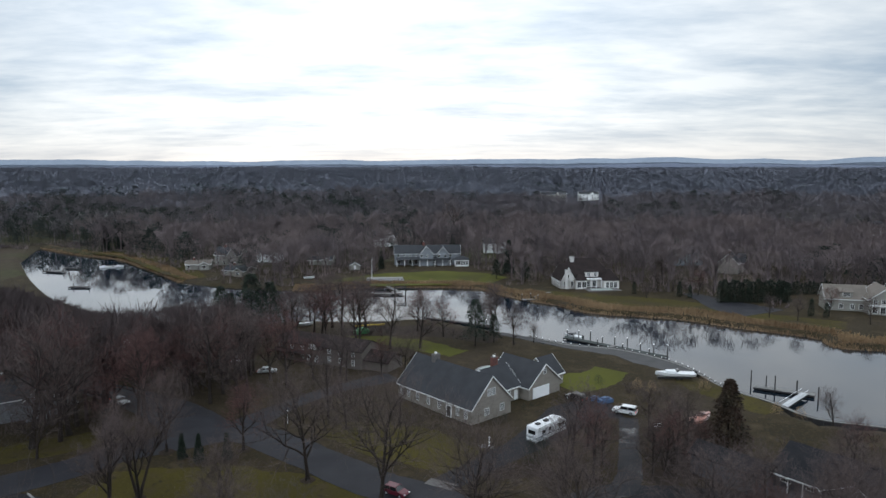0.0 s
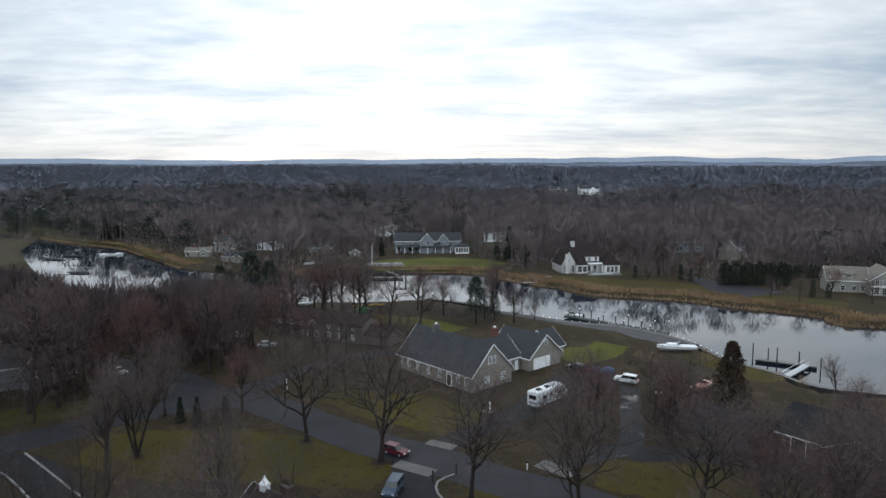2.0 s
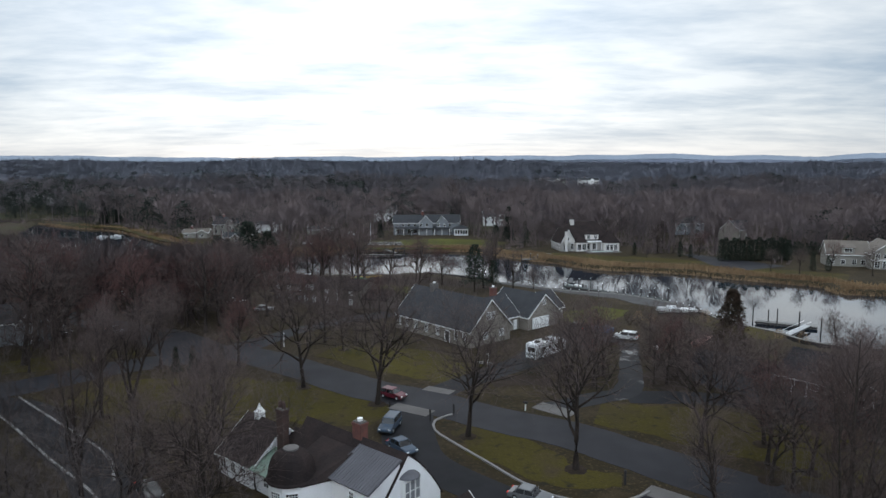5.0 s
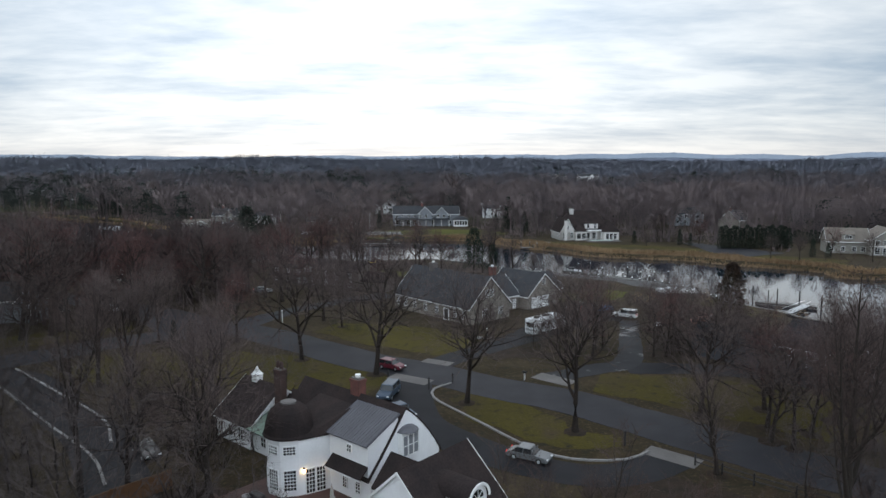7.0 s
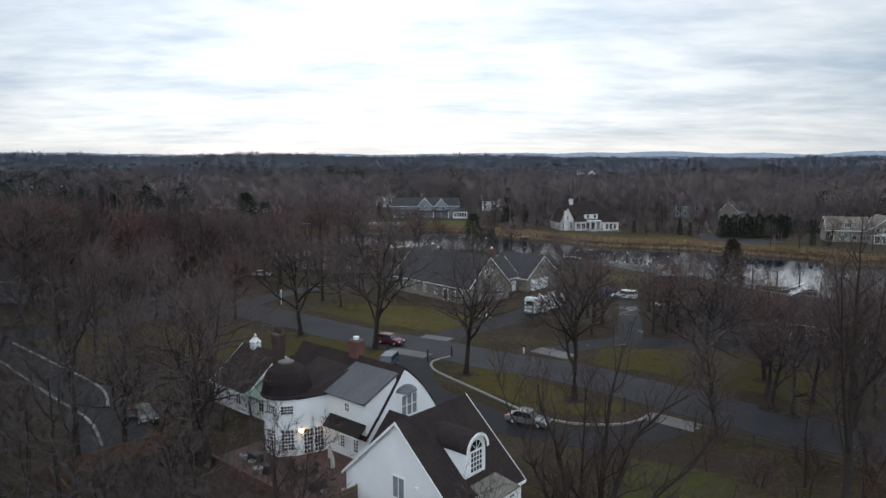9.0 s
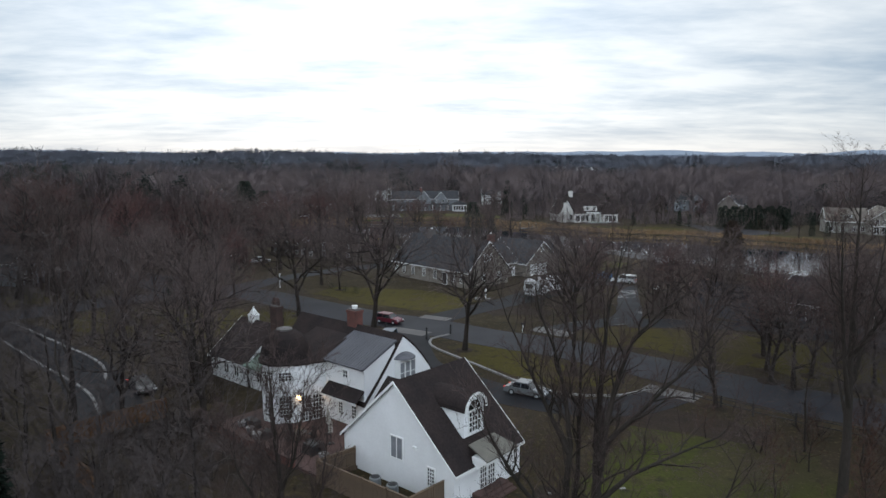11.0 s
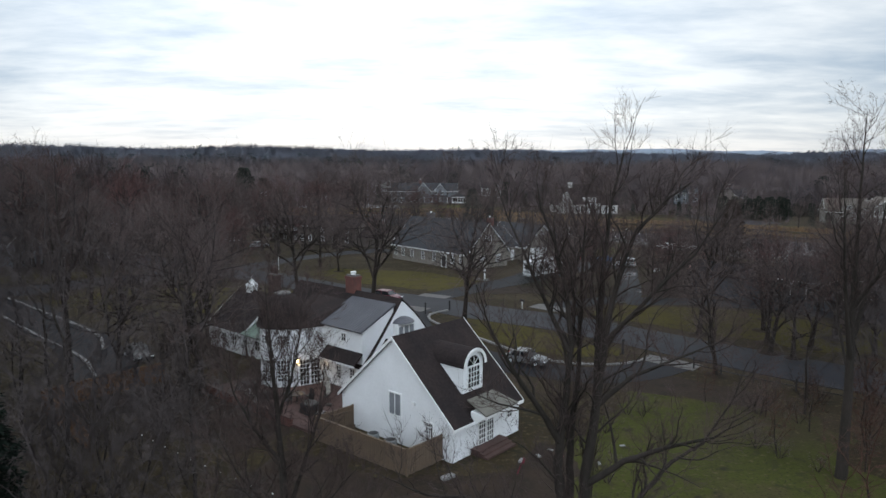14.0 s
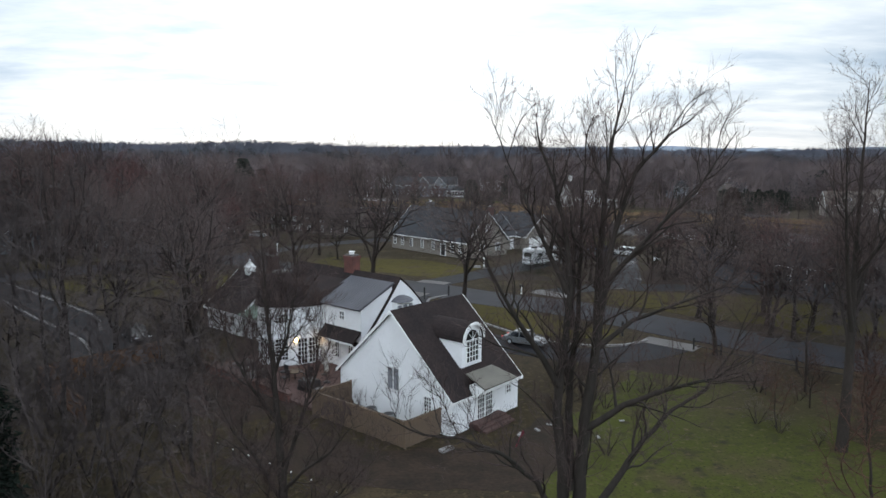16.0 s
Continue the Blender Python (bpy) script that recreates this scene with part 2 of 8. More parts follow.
NEARBARK = mat("dark_wet_bark", (0.040, 0.032, 0.028), 0.92, 0.4, 0.9, (0.026, 0.023, 0.019), fine=9, stretch=(1, 1, 0.3), bump=0.02, spec=0.15)
NEARTWIG = mat("dark_bare_twigs", (0.078, 0.055, 0.050), 0.92, 0.25, 0.3, (0.056, 0.042, 0.039), spec=0.1, island=0.25)
BEECHTWIG = mat("rusty_twigs", (0.085, 0.046, 0.034), 0.92, 0.3, 0.4, (0.055, 0.034, 0.027), spec=0.1, island=0.3)
REDTWIG = mat("budding_red_twigs", (0.128, 0.066, 0.062), 0.92, 0.25, 0.2, (0.074, 0.045, 0.041), spec=0.15, island=0.25)
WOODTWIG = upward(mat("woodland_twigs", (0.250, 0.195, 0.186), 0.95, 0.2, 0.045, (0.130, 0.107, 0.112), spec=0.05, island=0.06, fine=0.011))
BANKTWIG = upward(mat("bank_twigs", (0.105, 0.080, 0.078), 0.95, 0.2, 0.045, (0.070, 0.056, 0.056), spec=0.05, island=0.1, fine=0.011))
# air haze is mixed into these two twig colours: paler and bluer farther off
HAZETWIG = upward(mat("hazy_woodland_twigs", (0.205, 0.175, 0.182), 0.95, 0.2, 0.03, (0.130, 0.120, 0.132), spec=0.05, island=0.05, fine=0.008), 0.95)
FARTWIG = upward(mat("haze_blue_woodland_twigs", (0.225, 0.232, 0.275), 0.95, 0.2, 0.012, (0.165, 0.176, 0.215), spec=0.05, island=0.05, fine=0.004), 0.97)
NEEDLE = mat("evergreen_needles", (0.022, 0.032, 0.022), 0.9, 0.3, 0.3, spec=0.2, island=0.4)
# the woodland pines carry haze in their colour as well
FARNEEDLE = upward(mat("hazy_woodland_needles", (0.046, 0.055, 0.048), 0.95, 0.3, 0.2, spec=0.05, island=0.2))
HAZENEEDLE = upward(mat("haze_blue_needles", (0.105, 0.118, 0.130), 0.95, 0.3, 0.1, spec=0.05, island=0.15))
HAZYTWIG = upward(mat("soft_grey_brown_twigs", (0.090, 0.074, 0.072), 0.95, 0.25, 0.2, (0.068, 0.057, 0.055), spec=0.05, island=0.2))
DARKNEEDLE = mat("dark_fir_needles", (0.012, 0.017, 0.013), 0.95, 0.3, 0.4, spec=0.08, island=0.4)
DRYNEEDLE = mat("bronzed_cedar_foliage", (0.040, 0.022, 0.016), 0.9, 0.3, 0.3, (0.026, 0.022, 0.013), spec=0.2, island=0.45)
REED = mat("dry_reeds", (0.270, 0.185, 0.108), 0.95, 0.3, 0.06, (0.160, 0.105, 0.062), spec=0.1, island=0.25, fine=0.6)
# hill and ridge colours include the blue of the air before them
HILL = mat("haze_blue_wooded_hills", (0.27, 0.31, 0.37), 1.0, 0.12, 0.003, spec=0.0, fine=0.03)
RIDGE = mat("haze_blue_wooded_ridge", (0.155, 0.175, 0.225), 1.0, 0.15, 0.006, spec=0.0, fine=0.03)
POOLCOVER = mat("pale_green_pool_cover", (0.33, 0.38, 0.36), 0.6, 0.2, 0.3)
GEL = mat("white_gelcoat", (0.75, 0.76, 0.77), 0.3, 0.08, 0.8)
REDPAINT = mat("crimson_car_paint", (0.11, 0.008, 0.020), 0.42, 0.05, 1.0, coat=0.15)
BLUEPAINT = mat("slate_blue_car_paint", (0.040, 0.065, 0.10), 0.4, 0.05, 1.0, coat=0.2)
GREYPAINT = mat("grey_car_paint", (0.12, 0.125, 0.13), 0.35, 0.05, 1.0, coat=0.4)
ORANGEWOOD = mat("orange_cedar_boards", (0.165, 0.082, 0.038), 0.85, 0.35, 0.8, (0.10, 0.055, 0.03), fine=7, stretch=(1, 1, 0.2), bump=0.01, spec=0.2)
SILVER = mat("silver_car_paint", (0.36, 0.38, 0.39), 0.3, 0.05, 1.0, coat=0.5)
WHITEPAINT = mat("white_car_paint", (0.72, 0.73, 0.73), 0.3, 0.05, 1.0, coat=0.5)
BLACKPAINT = mat("black_car_paint", (0.012, 0.012, 0.014), 0.25, 0.05, 1.0, coat=0.5)
TAILRED = emit("red_tail_lamp", (0.75, 0.03, 0.02), 0.5)
LAMPGLOW = emit("warm_lamp_glass", (1.0, 0.62, 0.25), 26.0)
KAYAKYELLOW = mat("yellow_plastic", (0.55, 0.38, 0.05), 0.5, 0.1, 1.0)
TARPORANGE = mat("orange_and_grey_tarpaulin", (0.50, 0.16, 0.09), 0.6, 0.2, 0.5, (0.42, 0.40, 0.40))
TARPBLUE = mat("blue_tarpaulin", (0.06, 0.12, 0.24), 0.6, 0.3, 0.8)
TOYGREEN = mat("green_plastic", (0.04, 0.16, 0.06), 0.5, 0.2, 1.0)


# ---------------------------------------------------------------- mesh helpers
def mesh_ob(name, verts, faces, material, parent=None, label=""):
    me = bpy.data.meshes.new(name)
    me.from_pydata([tuple(v) for v in verts], [], [tuple(f) for f in faces])
    me.materials.append(material)
    me.update()
    ob = new(name, me)
    if parent:
        ob.parent = parent
    if label:
        ob["label"] = label
    return ob


def part(name, bm, material, parent=None, label=""):
    me = bpy.data.meshes.new(name)
    bmesh.ops.recalc_face_normals(bm, faces=bm.faces)
    bm.to_mesh(me)
    bm.free()
    me.materials.append(material)
    ob = new(name, me)
    if parent:
        ob.parent = parent
    if label:
        ob["label"] = label
    return ob


def thing(name, m=None, label="", category="", group="", kind=""):
    ob = new(name)
    ob.empty_display_size = 0.3
    if m is not None:
        ob.matrix_basis = m
    return tagged(ob, label, category, group, kind)


def box(bm, x0, x1, y0, y1, z0, z1, bevel=0.0):
    vs = [bm.verts.new((x, y, z)) for z in (z0, z1) for y in (y0, y1) for x in (x0, x1)]
    fs = [bm.faces.new([vs[i] for i in f]) for f in ((0, 1, 3, 2), (4, 6, 7, 5), (0, 4, 5, 1), (1, 5, 7, 3), (3, 7, 6, 2), (2, 6, 4, 0))]
    if bevel:
        es = list({e for f in fs for e in f.edges})
        bmesh.ops.bevel(bm, geom=es, offset=bevel, segments=2, affect="EDGES", profile=0.6)
    return bm


def boxed(*a, **k):
    return box(bmesh.new(), *a, **k)


def extrude(bm, pts, depth):
    """A solid between the polygon pts and itself moved by depth."""
    d = Vector(depth)
    a = [bm.verts.new(p) for p in pts]
    b = [bm.verts.new(Vector(p) + d) for p in pts]
    n = len(a)
    bm.faces.new(a); bm.faces.new(b[::-1])
    for i in range(n):
        bm.faces.new((a[i], b[i], b[(i + 1) % n], a[(i + 1) % n]))
    return bm


def tube(bm, p, q, r0, r1=None, n=8):
    p, q = Vector(p), Vector(q)
    r1 = r0 if r1 is None else r1
    t = (q - p).normalized().to_track_quat("Z", "Y").to_matrix()
    rings = [[bm.verts.new(c + t @ Vector((r * math.cos(k * math.tau / n), r * math.sin(k * math.tau / n), 0))) for k in range(n)] for c, r in ((p, r0), (q, r1))]
    for k in range(n):
        bm.faces.new((rings[0][k], rings[0][(k + 1) % n], rings[1][(k + 1) % n], rings[1][k]))
    bm.faces.new(rings[0][::-1]); bm.faces.new(rings[1])
    return bm


def lathe(bm, profile, n=16, c=(0, 0), start=0.0, sweep=math.tau):
    rings = [[bm.verts.new((c[0] + r * math.cos(start + k * sweep / n), c[1] + r * math.sin(start + k * sweep / n), z)) for k in range(n)] for r, z in profile]
    for a, b in zip(rings, rings[1:]):
        for k in range(n):
            bm.faces.new((a[k], a[(k + 1) % n], b[(k + 1) % n], b[k]))
    bm.faces.new(rings[0][::-1]); bm.faces.new(rings[-1])
    return bm


def smooth_line(pts, step=2.0):
    """Points along a smooth curve through pts."""
    P = [Vector((*p, 0)) for p in pts]
    P = [2 * P[0] - P[1]] + P + [2 * P[-1] - P[-2]]
    out = []
    for i in range(1, len(P) - 2):
        a, b, c, d = P[i - 1:i + 3]
        n = max(2, int((c - b).length / step))
        for k in range(n):
            t = k / n
            out.append(0.5 * ((2 * b) + (c - a) * t + (2 * a - 5 * b + 4 * c - d) * t * t + (3 * b - a - 3 * c + d) * t ** 3))
    out.append(P[-2])
    return out


def ribbon(name, pts, width, z0, z1, material, label, category, kind="structure", parent=None, ragged=0.0, drape=False):
    """A slab of that width along a smooth line; ragged: how far its edges wander; drape: it follows the land."""
    line = smooth_line(pts, 0.8 if ragged else 2.0)
    w = width if isinstance(width, (list, tuple)) else None
    verts, faces = [], []
    for i, p in enumerate(line):
        d = (line[min(i + 1, len(line) - 1)] - line[max(i - 1, 0)]).normalized()
        nrm = Vector((-d.y, d.x, 0))
        f = i / (len(line) - 1) * ((len(w) - 1) if w else 1)
        ww = (w[int(f)] * (1 - f % 1) + w[min(int(f) + 1, len(w) - 1)] * (f % 1)) if w else width
        for s in (0.5, -0.5):
            wand = ragged * (noise.noise((p.x * 0.22, p.y * 0.22, s * 9)) * 1.2 + noise.noise((p.x * 0.9, p.y * 0.9, s * 9)) * 0.5)
            q = p + nrm * (ww + 2 * wand) * s
            lift = float(rise(q.x, q.y)) if drape else 0.0
            verts += [(q.x, q.y, z0 + lift), (q.x, q.y, z1 + lift)]
    for i in range(len(line) - 1):
        a, b = 4 * i, 4 * i + 4
        faces += [(a + 1, a + 3, b + 3, b + 1), (a, a + 1, b + 1, b), (a + 2, b + 2, b + 3, a + 3), (a, b, b + 2, a + 2)]
    e = 4 * (len(line) - 1)
    faces += [(0, 2, 3, 1), (e, e + 1, e + 3, e + 2)]
    ob = mesh_ob(name, verts, faces, material, parent)
    if parent is None:
        tagged(ob, label, category, kind=kind)
    return ob


def kerb(name, pts, label, parent=None, side=0.3, stone=1.6):
    """A row of single kerb stones."""
    root = thing(name, label=label, category="kerb", kind="structure")
    line = smooth_line(pts, stone)
    me = {}
    for p, q in zip(line, line[1:]):
        L = (q - p).length
        key = round(L, 1)
        if key not in me:
            bm = boxed(-key / 2 + 0.02, key / 2 - 0.02, -side / 2, side / 2, 0.0, 0.17)
            o = part("kerb_stone", bm, STONE, root)
            me[key] = o.data
        else:
            o = new("kerb_stone", me[key]); o.parent = root
        o.matrix_basis = Matrix.Translation((p + q) / 2) @ Matrix.Rotation(math.atan2(q.y - p.y, q.x - p.x), 4, "Z")
    return root


# ---------------------------------------------------------------- the land
FAR_SHORE = [(-262, 440), (-217, 404), (-184, 383), (-146, 339), (-119, 305), (-88, 287), (-54, 283), (-33, 290), (11, 287),
             (20, 277), (32, 260), (42, 251), (53, 236), (79, 226), (93, 214), (104, 206), (112, 199), (112, 189), (123, 185), (165, 170), (230, 160)]
NEAR_SHORE = [(230, 96), (140, 108), (85, 126), (74, 131), (70, 141), (64, 151), (60, 169), (49, 183), (35, 189), (25, 199), (15, 209),
              (-5, 224), (-27, 221), (-48, 222), (-66, 219), (-92, 222), (-120, 236), (-150, 262), (-190, 312), (-232, 372)]
WATER_Z = -1.15
SHORE = np.array([tuple(p)[:2] for p in smooth_line(FAR_SHORE, 6)] + [tuple(p)[:2] for p in smooth_line(NEAR_SHORE, 6)])


def in_water(x, y):
    """Signed distance to the shore: positive over water."""
    x, y = np.atleast_1d(np.asarray(x, float)), np.atleast_1d(np.asarray(y, float))
    inside = np.zeros(x.shape, bool)
    dist = np.full(x.shape, 1e9)
    n = len(SHORE)
    for i in range(n):
        (ax, ay), (bx, by) = SHORE[i], SHORE[(i + 1) % n]
        if ay != by:
            inside ^= ((ay > y) != (by > y)) & (x < (bx - ax) * (y - ay) / (by - ay) + ax)
        dx, dy = bx - ax, by - ay
        t = np.clip(((x - ax) * dx + (y - ay) * dy) / max(dx * dx + dy * dy, 1e-9), 0, 1)
        dist = np.minimum(dist, np.hypot(x - ax - t * dx, y - ay - t * dy))
    return np.where(inside, dist, -dist)


def rise(x, y):
    """The land's own height away from the water: slowly up towards the far woods."""
    x, y = np.asarray(x, float), np.asarray(y, float)
    r = np.hypot(x, y)
    k = np.clip((r - 330) / 1370, 0, 1)
    z = 26 * k * k * (3 - 2 * k) * (1 - 0.3 * np.clip(x / 600, 0, 1)) + np.clip(r - 1700, 0, 2000) * 0.003
    z = z + 7 * np.exp(-((x + 330) / 120) ** 2 - ((y - 1150) / 200) ** 2)
    return z + np.clip((r - 420) / 500, 0, 1) * (3 * np.sin(x * 0.0045 + 1.0) * np.cos(y * 0.0035) + 2 * np.sin(x * 0.013 + y * 0.004) + 1.5 * np.sin(x * 0.031 - y * 0.011))


def land_z(x, y):
    s = in_water(x, y)
    far = np.atleast_1d(y) > 255
    soft = np.where(far, 7.0, 2.6)
    k = np.clip((s + soft * 0.6) / soft, 0, 1)
    k = k * k * (3 - 2 * k)
    return rise(np.atleast_1d(x), np.atleast_1d(y)) * (1 - k) + k * -2.6


def ground():
    xs = np.concatenate([-np.geomspace(5000, 345, 14), np.arange(-330, 236, 2.5), np.geomspace(250, 5000, 14)])
    ys = np.concatenate([-np.geomspace(2500, 40, 8), np.arange(-25, 470, 2.5), np.geomspace(485, 4900, 22)])
    X, Y = np.meshgrid(xs, ys)
    Z = land_z(X.ravel(), Y.ravel()).reshape(X.shape)
    nx, ny = len(xs), len(ys)
    V = np.stack([X, Y, Z], -1).reshape(-1, 3)
    i, j = np.meshgrid(np.arange(nx - 1), np.arange(ny - 1))
    a = (j * nx + i).ravel()
    F = np.stack([a, a + 1, a + nx + 1, a + nx], -1)
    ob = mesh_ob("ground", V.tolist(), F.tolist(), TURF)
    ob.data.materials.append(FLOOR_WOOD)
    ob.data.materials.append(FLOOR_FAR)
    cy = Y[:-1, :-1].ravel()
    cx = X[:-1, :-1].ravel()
    # beyond 800 m the floor takes the haze-coloured material
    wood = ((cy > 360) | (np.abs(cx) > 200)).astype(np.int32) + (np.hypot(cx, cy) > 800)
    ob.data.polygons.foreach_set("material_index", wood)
    ob.data.polygons.foreach_set("use_smooth", np.ones(len(wood), bool))
    return tagged(ob, "winter lawn and woodland floor, green and tan", "ground", kind="structure")


ground()
tagged(mesh_ob("water", [(-300, 90, WATER_Z), (260, 90, WATER_Z), (260, 460, WATER_Z), (-300, 460, WATER_Z)], [(0, 1, 2, 3)], WATER),
       "calm grey tidal creek mirroring sky and bare trees", "water", kind="structure")


def hills():
    """Wooded ridges along the horizon, their blue haze painted in as colour."""
    for name, dist, base, amp, seed in (("backdrop_hills", 4700, 104, 22, 3.1), ("backdrop_ridge", 3900, 62, 12, 8.7)):
        n = 420
        V, F = [], []
        for i in range(n + 1):
            a = radians(-64 + 128 * i / n)
            h = base + amp * noise.noise((a * 5 + seed, seed, 0)) + amp * 0.5 * noise.noise((a * 17, seed, 2)) + 3.0 * noise.noise((a * 150, seed, 5))
            x, y = dist * math.sin(a), dist * math.cos(a)
            V += [(x, y, 0), (x * 0.992, y * 0.992, h * 0.72), (x, y, h)]
            if i:
                k = 3 * i
                F += [(k - 3, k, k + 1, k - 2), (k - 2, k + 1, k + 2, k - 1)]
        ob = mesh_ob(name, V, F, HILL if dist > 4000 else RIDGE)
        tagged(ob, "wooded hills on the horizon, coloured blue-grey with haze", "hills", kind="structure")


hills()

# roads and drives
ROAD = [(-170, 62), (-120, 79), (-90, 93), (-71, 103), (-64, 108.5), (-57, 116), (-47, 122), (-38, 125), (-22, 113), (-11.5, 104), (-3.5, 99.5), (9.3, 90), (16.3, 86), (24, 78.5), (31.5, 71), (38, 65), (46, 59), (70, 44), (110, 20)]
ribbon("road", ROAD, 8.6, -0.3, 0.03, ASPHALT, "damp dark asphalt residential street", "road", ragged=0.25)
ribbon("road_lane", [(-45, 124), (-57, 137), (-75, 149), (-110, 170), (-160, 190)], [13, 8, 7, 7], -0.3, 0.026, ASPHALT, "damp asphalt side lane with worn surface", "road", ragged=0.25)
ribbon("driveway_north", [(-40, 127), (-33, 140), (-24, 151), (-12, 160)], [8, 5, 5, 7], -0.3, 0.022, ASPHALT, "asphalt driveway branching from the lane", "driveway", ragged=0.25)
ribbon("driveway_west", [(-84, 100), (-62, 96), (-50, 84.5), (-40, 75), (-33.5, 66), (-29, 59)], 6.4, -0.3, 0.022, DRIVE, "asphalt driveway between pale stone kerbs", "driveway")
ribbon("driveway_house", [(-4.4, 97), (-4.4, 86), (-2.5, 78), (3, 71.5), (9, 66.5), (15, 64), (20, 65), (25, 68.5)], [6, 7, 7, 6, 5.5, 5, 5, 5], -0.3, 0.022, DRIVE, "dark asphalt driveway curving behind the white house", "driveway")
ribbon("driveway_camper", [(-1, 102), (7, 111), (14, 118), (21, 127), (28, 136), (36, 137)], [5, 5, 6, 8, 11, 10], -0.3, 0.022, DRIVE, "asphalt driveway to the garage and motorhome", "driveway", ragged=0.25)
ribbon("driveway_wet", [(15, 95), (23, 99.5), (29, 103), (33, 116), (37, 132)], [4.5, 4.5, 4, 3.4, 4], -0.3, 0.026, WETDRIVE, "wet dark grey driveway", "driveway", ragged=0.25)
ribbon("driveway_east", [(28, 100), (38, 99.5), (47, 96.5), (55, 90.5), (68, 84), (90, 72)], 5.5, -0.3, 0.018, DRIVE, "dark asphalt drive round the lawn", "driveway", ragged=0.25)
ribbon("cul_de_sac", [(98, 268), (102, 250), (106, 238), (110, 230)], [6, 10, 20, 22], -0.3, 0.05, ASPHALT, "grey asphalt turning circle", "road")
for nm, pts, w in (("apron_house", [(-7.2, 96.6), (-1.6, 93.2)], 2.6), ("apron_east", [(22.2, 70.2), (26.5, 66.4)], 2.6), ("apron_camper", [(-2.6, 104.6), (1.6, 102.2)], 2.2), ("apron_wet", [(14, 96.6), (18.5, 92.6)], 3.0)):
    ribbon(nm, pts, w, -0.2, 0.045, CONCRETE, "pale worn concrete driveway apron", "driveway")
kerb("kerb_house", [(1.5, 92.8), (-0.9, 90.5), (-0.9, 87), (1.0, 83.6), (4.8, 78), (8.8, 72), (12, 68.6), (15.4, 67.4), (19.4, 67.6), (22.4, 69.6)], "pale stone kerb along a curved driveway")
kerb("kerb_west", [(-64.5, 100.5), (-52.8, 90.2), (-41, 79.6), (-36.5, 72.5)], "pale stone kerb along the driveway")
kerb("kerb_west", [(-66, 95), (-60.5, 91), (-47, 78.2), (-37, 69), (-32, 62)], "pale stone kerb along the driveway")
ribbon("pavement_gravel", [(17, 203), (35, 188.6), (48, 181), (56, 168), (60, 160)], [3, 4, 7, 9, 5], -0.2, 0.03, mat("grey_gravel", (0.062, 0.060, 0.060), 0.9, 0.3, 0.3, fine=8), "grey gravel yard above the seawall", "gravel", ragged=0.5)
for nm, pts, w, m_, lab in (("lawn_verge", [(-86, 111), (-72, 118.5), (-58, 126)], [7, 9, 5], GREEN, "green verge between the street and the lane"), ("lawn_road", [(-56, 103), (-42, 101), (-24, 98.5), (-8.5, 91.5)], [10, 20, 17, 8], GREEN, "patchy green front lawn"), ("lawn_island", [(3, 88), (8, 81), (14, 74), (20, 72)], [5, 9, 8, 4], GREEN, "green lawn island inside the driveway loop"),
                            ("lawn_east", [(22, 93), (34, 88.5), (46, 80), (56, 72)], [9, 15, 16, 12], GREEN, "bright green front lawn"), ("lawn_camper", [(-22, 127), (-8, 120), (4, 112)], [9, 16, 12], GREEN, "green lawn before the grey house"),
                            ("lawn_rear", [(27, 152), (36, 158), (42, 165)], [12, 13, 9], LUSH, "bright green back lawn"), ("lawn_front", [(13, 30), (19, 43), (25, 56)], [16, 21, 16], FRONT, "green lawn under bare trees"),
                            ("lawn_shore", [(-52, 296), (-20, 306), (6, 310), (24, 300)], [8, 34, 40, 22], LUSH, "green waterside lawn"), ("lawn_cove", [(-205, 405), (-175, 388), (-148, 356), (-130, 332), (-114, 310)], [12, 18, 20, 20, 10], GREEN, "green lawn sloping to the water"),
                            ("lawn_bank", [(55, 165), (59, 153), (64, 143), (68, 135)], [7, 7, 8, 7], GREEN, "tawny green grass along the creek bank"), ("lawn_creekside", [(-34, 194), (-22, 196), (-8, 190), (4, 180)], [8, 9, 9, 8], LUSH, "green lawn behind the shingled house"),
                            ("lawn_pool", [(36, 272), (60, 256), (80, 247), (96, 238), (112, 222), (128, 212)], [10, 20, 22, 16, 12, 12], GREEN, "green lawn behind the reeds")):
    ribbon(nm, pts, w, -0.2, 0.012, m_, lab, "lawn", ragged=2.6 if nm == "lawn_front" else 1.2, drape=True)


for nm, pts, w in (("bed_front", [(-12, 43), (-2, 39.5), (7, 40), (11, 46)], [6, 5, 6, 8]), ("bed_west", [(-26, 60), (-19, 54), (-12, 48)], [9, 10, 7]), ("bed_road", [(14, 62.5), (22, 61), (29, 56)], [5, 6, 5]), ("bed_wet", [(33, 104), (40, 112), (44, 122)], [6, 12, 10]), ("bed_shore", [(-30, 206), (-4, 206), (16, 196)], [10, 14, 12]), ("bed_drive", [(8, 106.5), (13, 108), (18, 107)], [4, 6, 4])):
    ribbon(nm, pts, w, -0.2, 0.008, LITTER, "dark brown leaf litter bed", "planting bed", ragged=0.9)


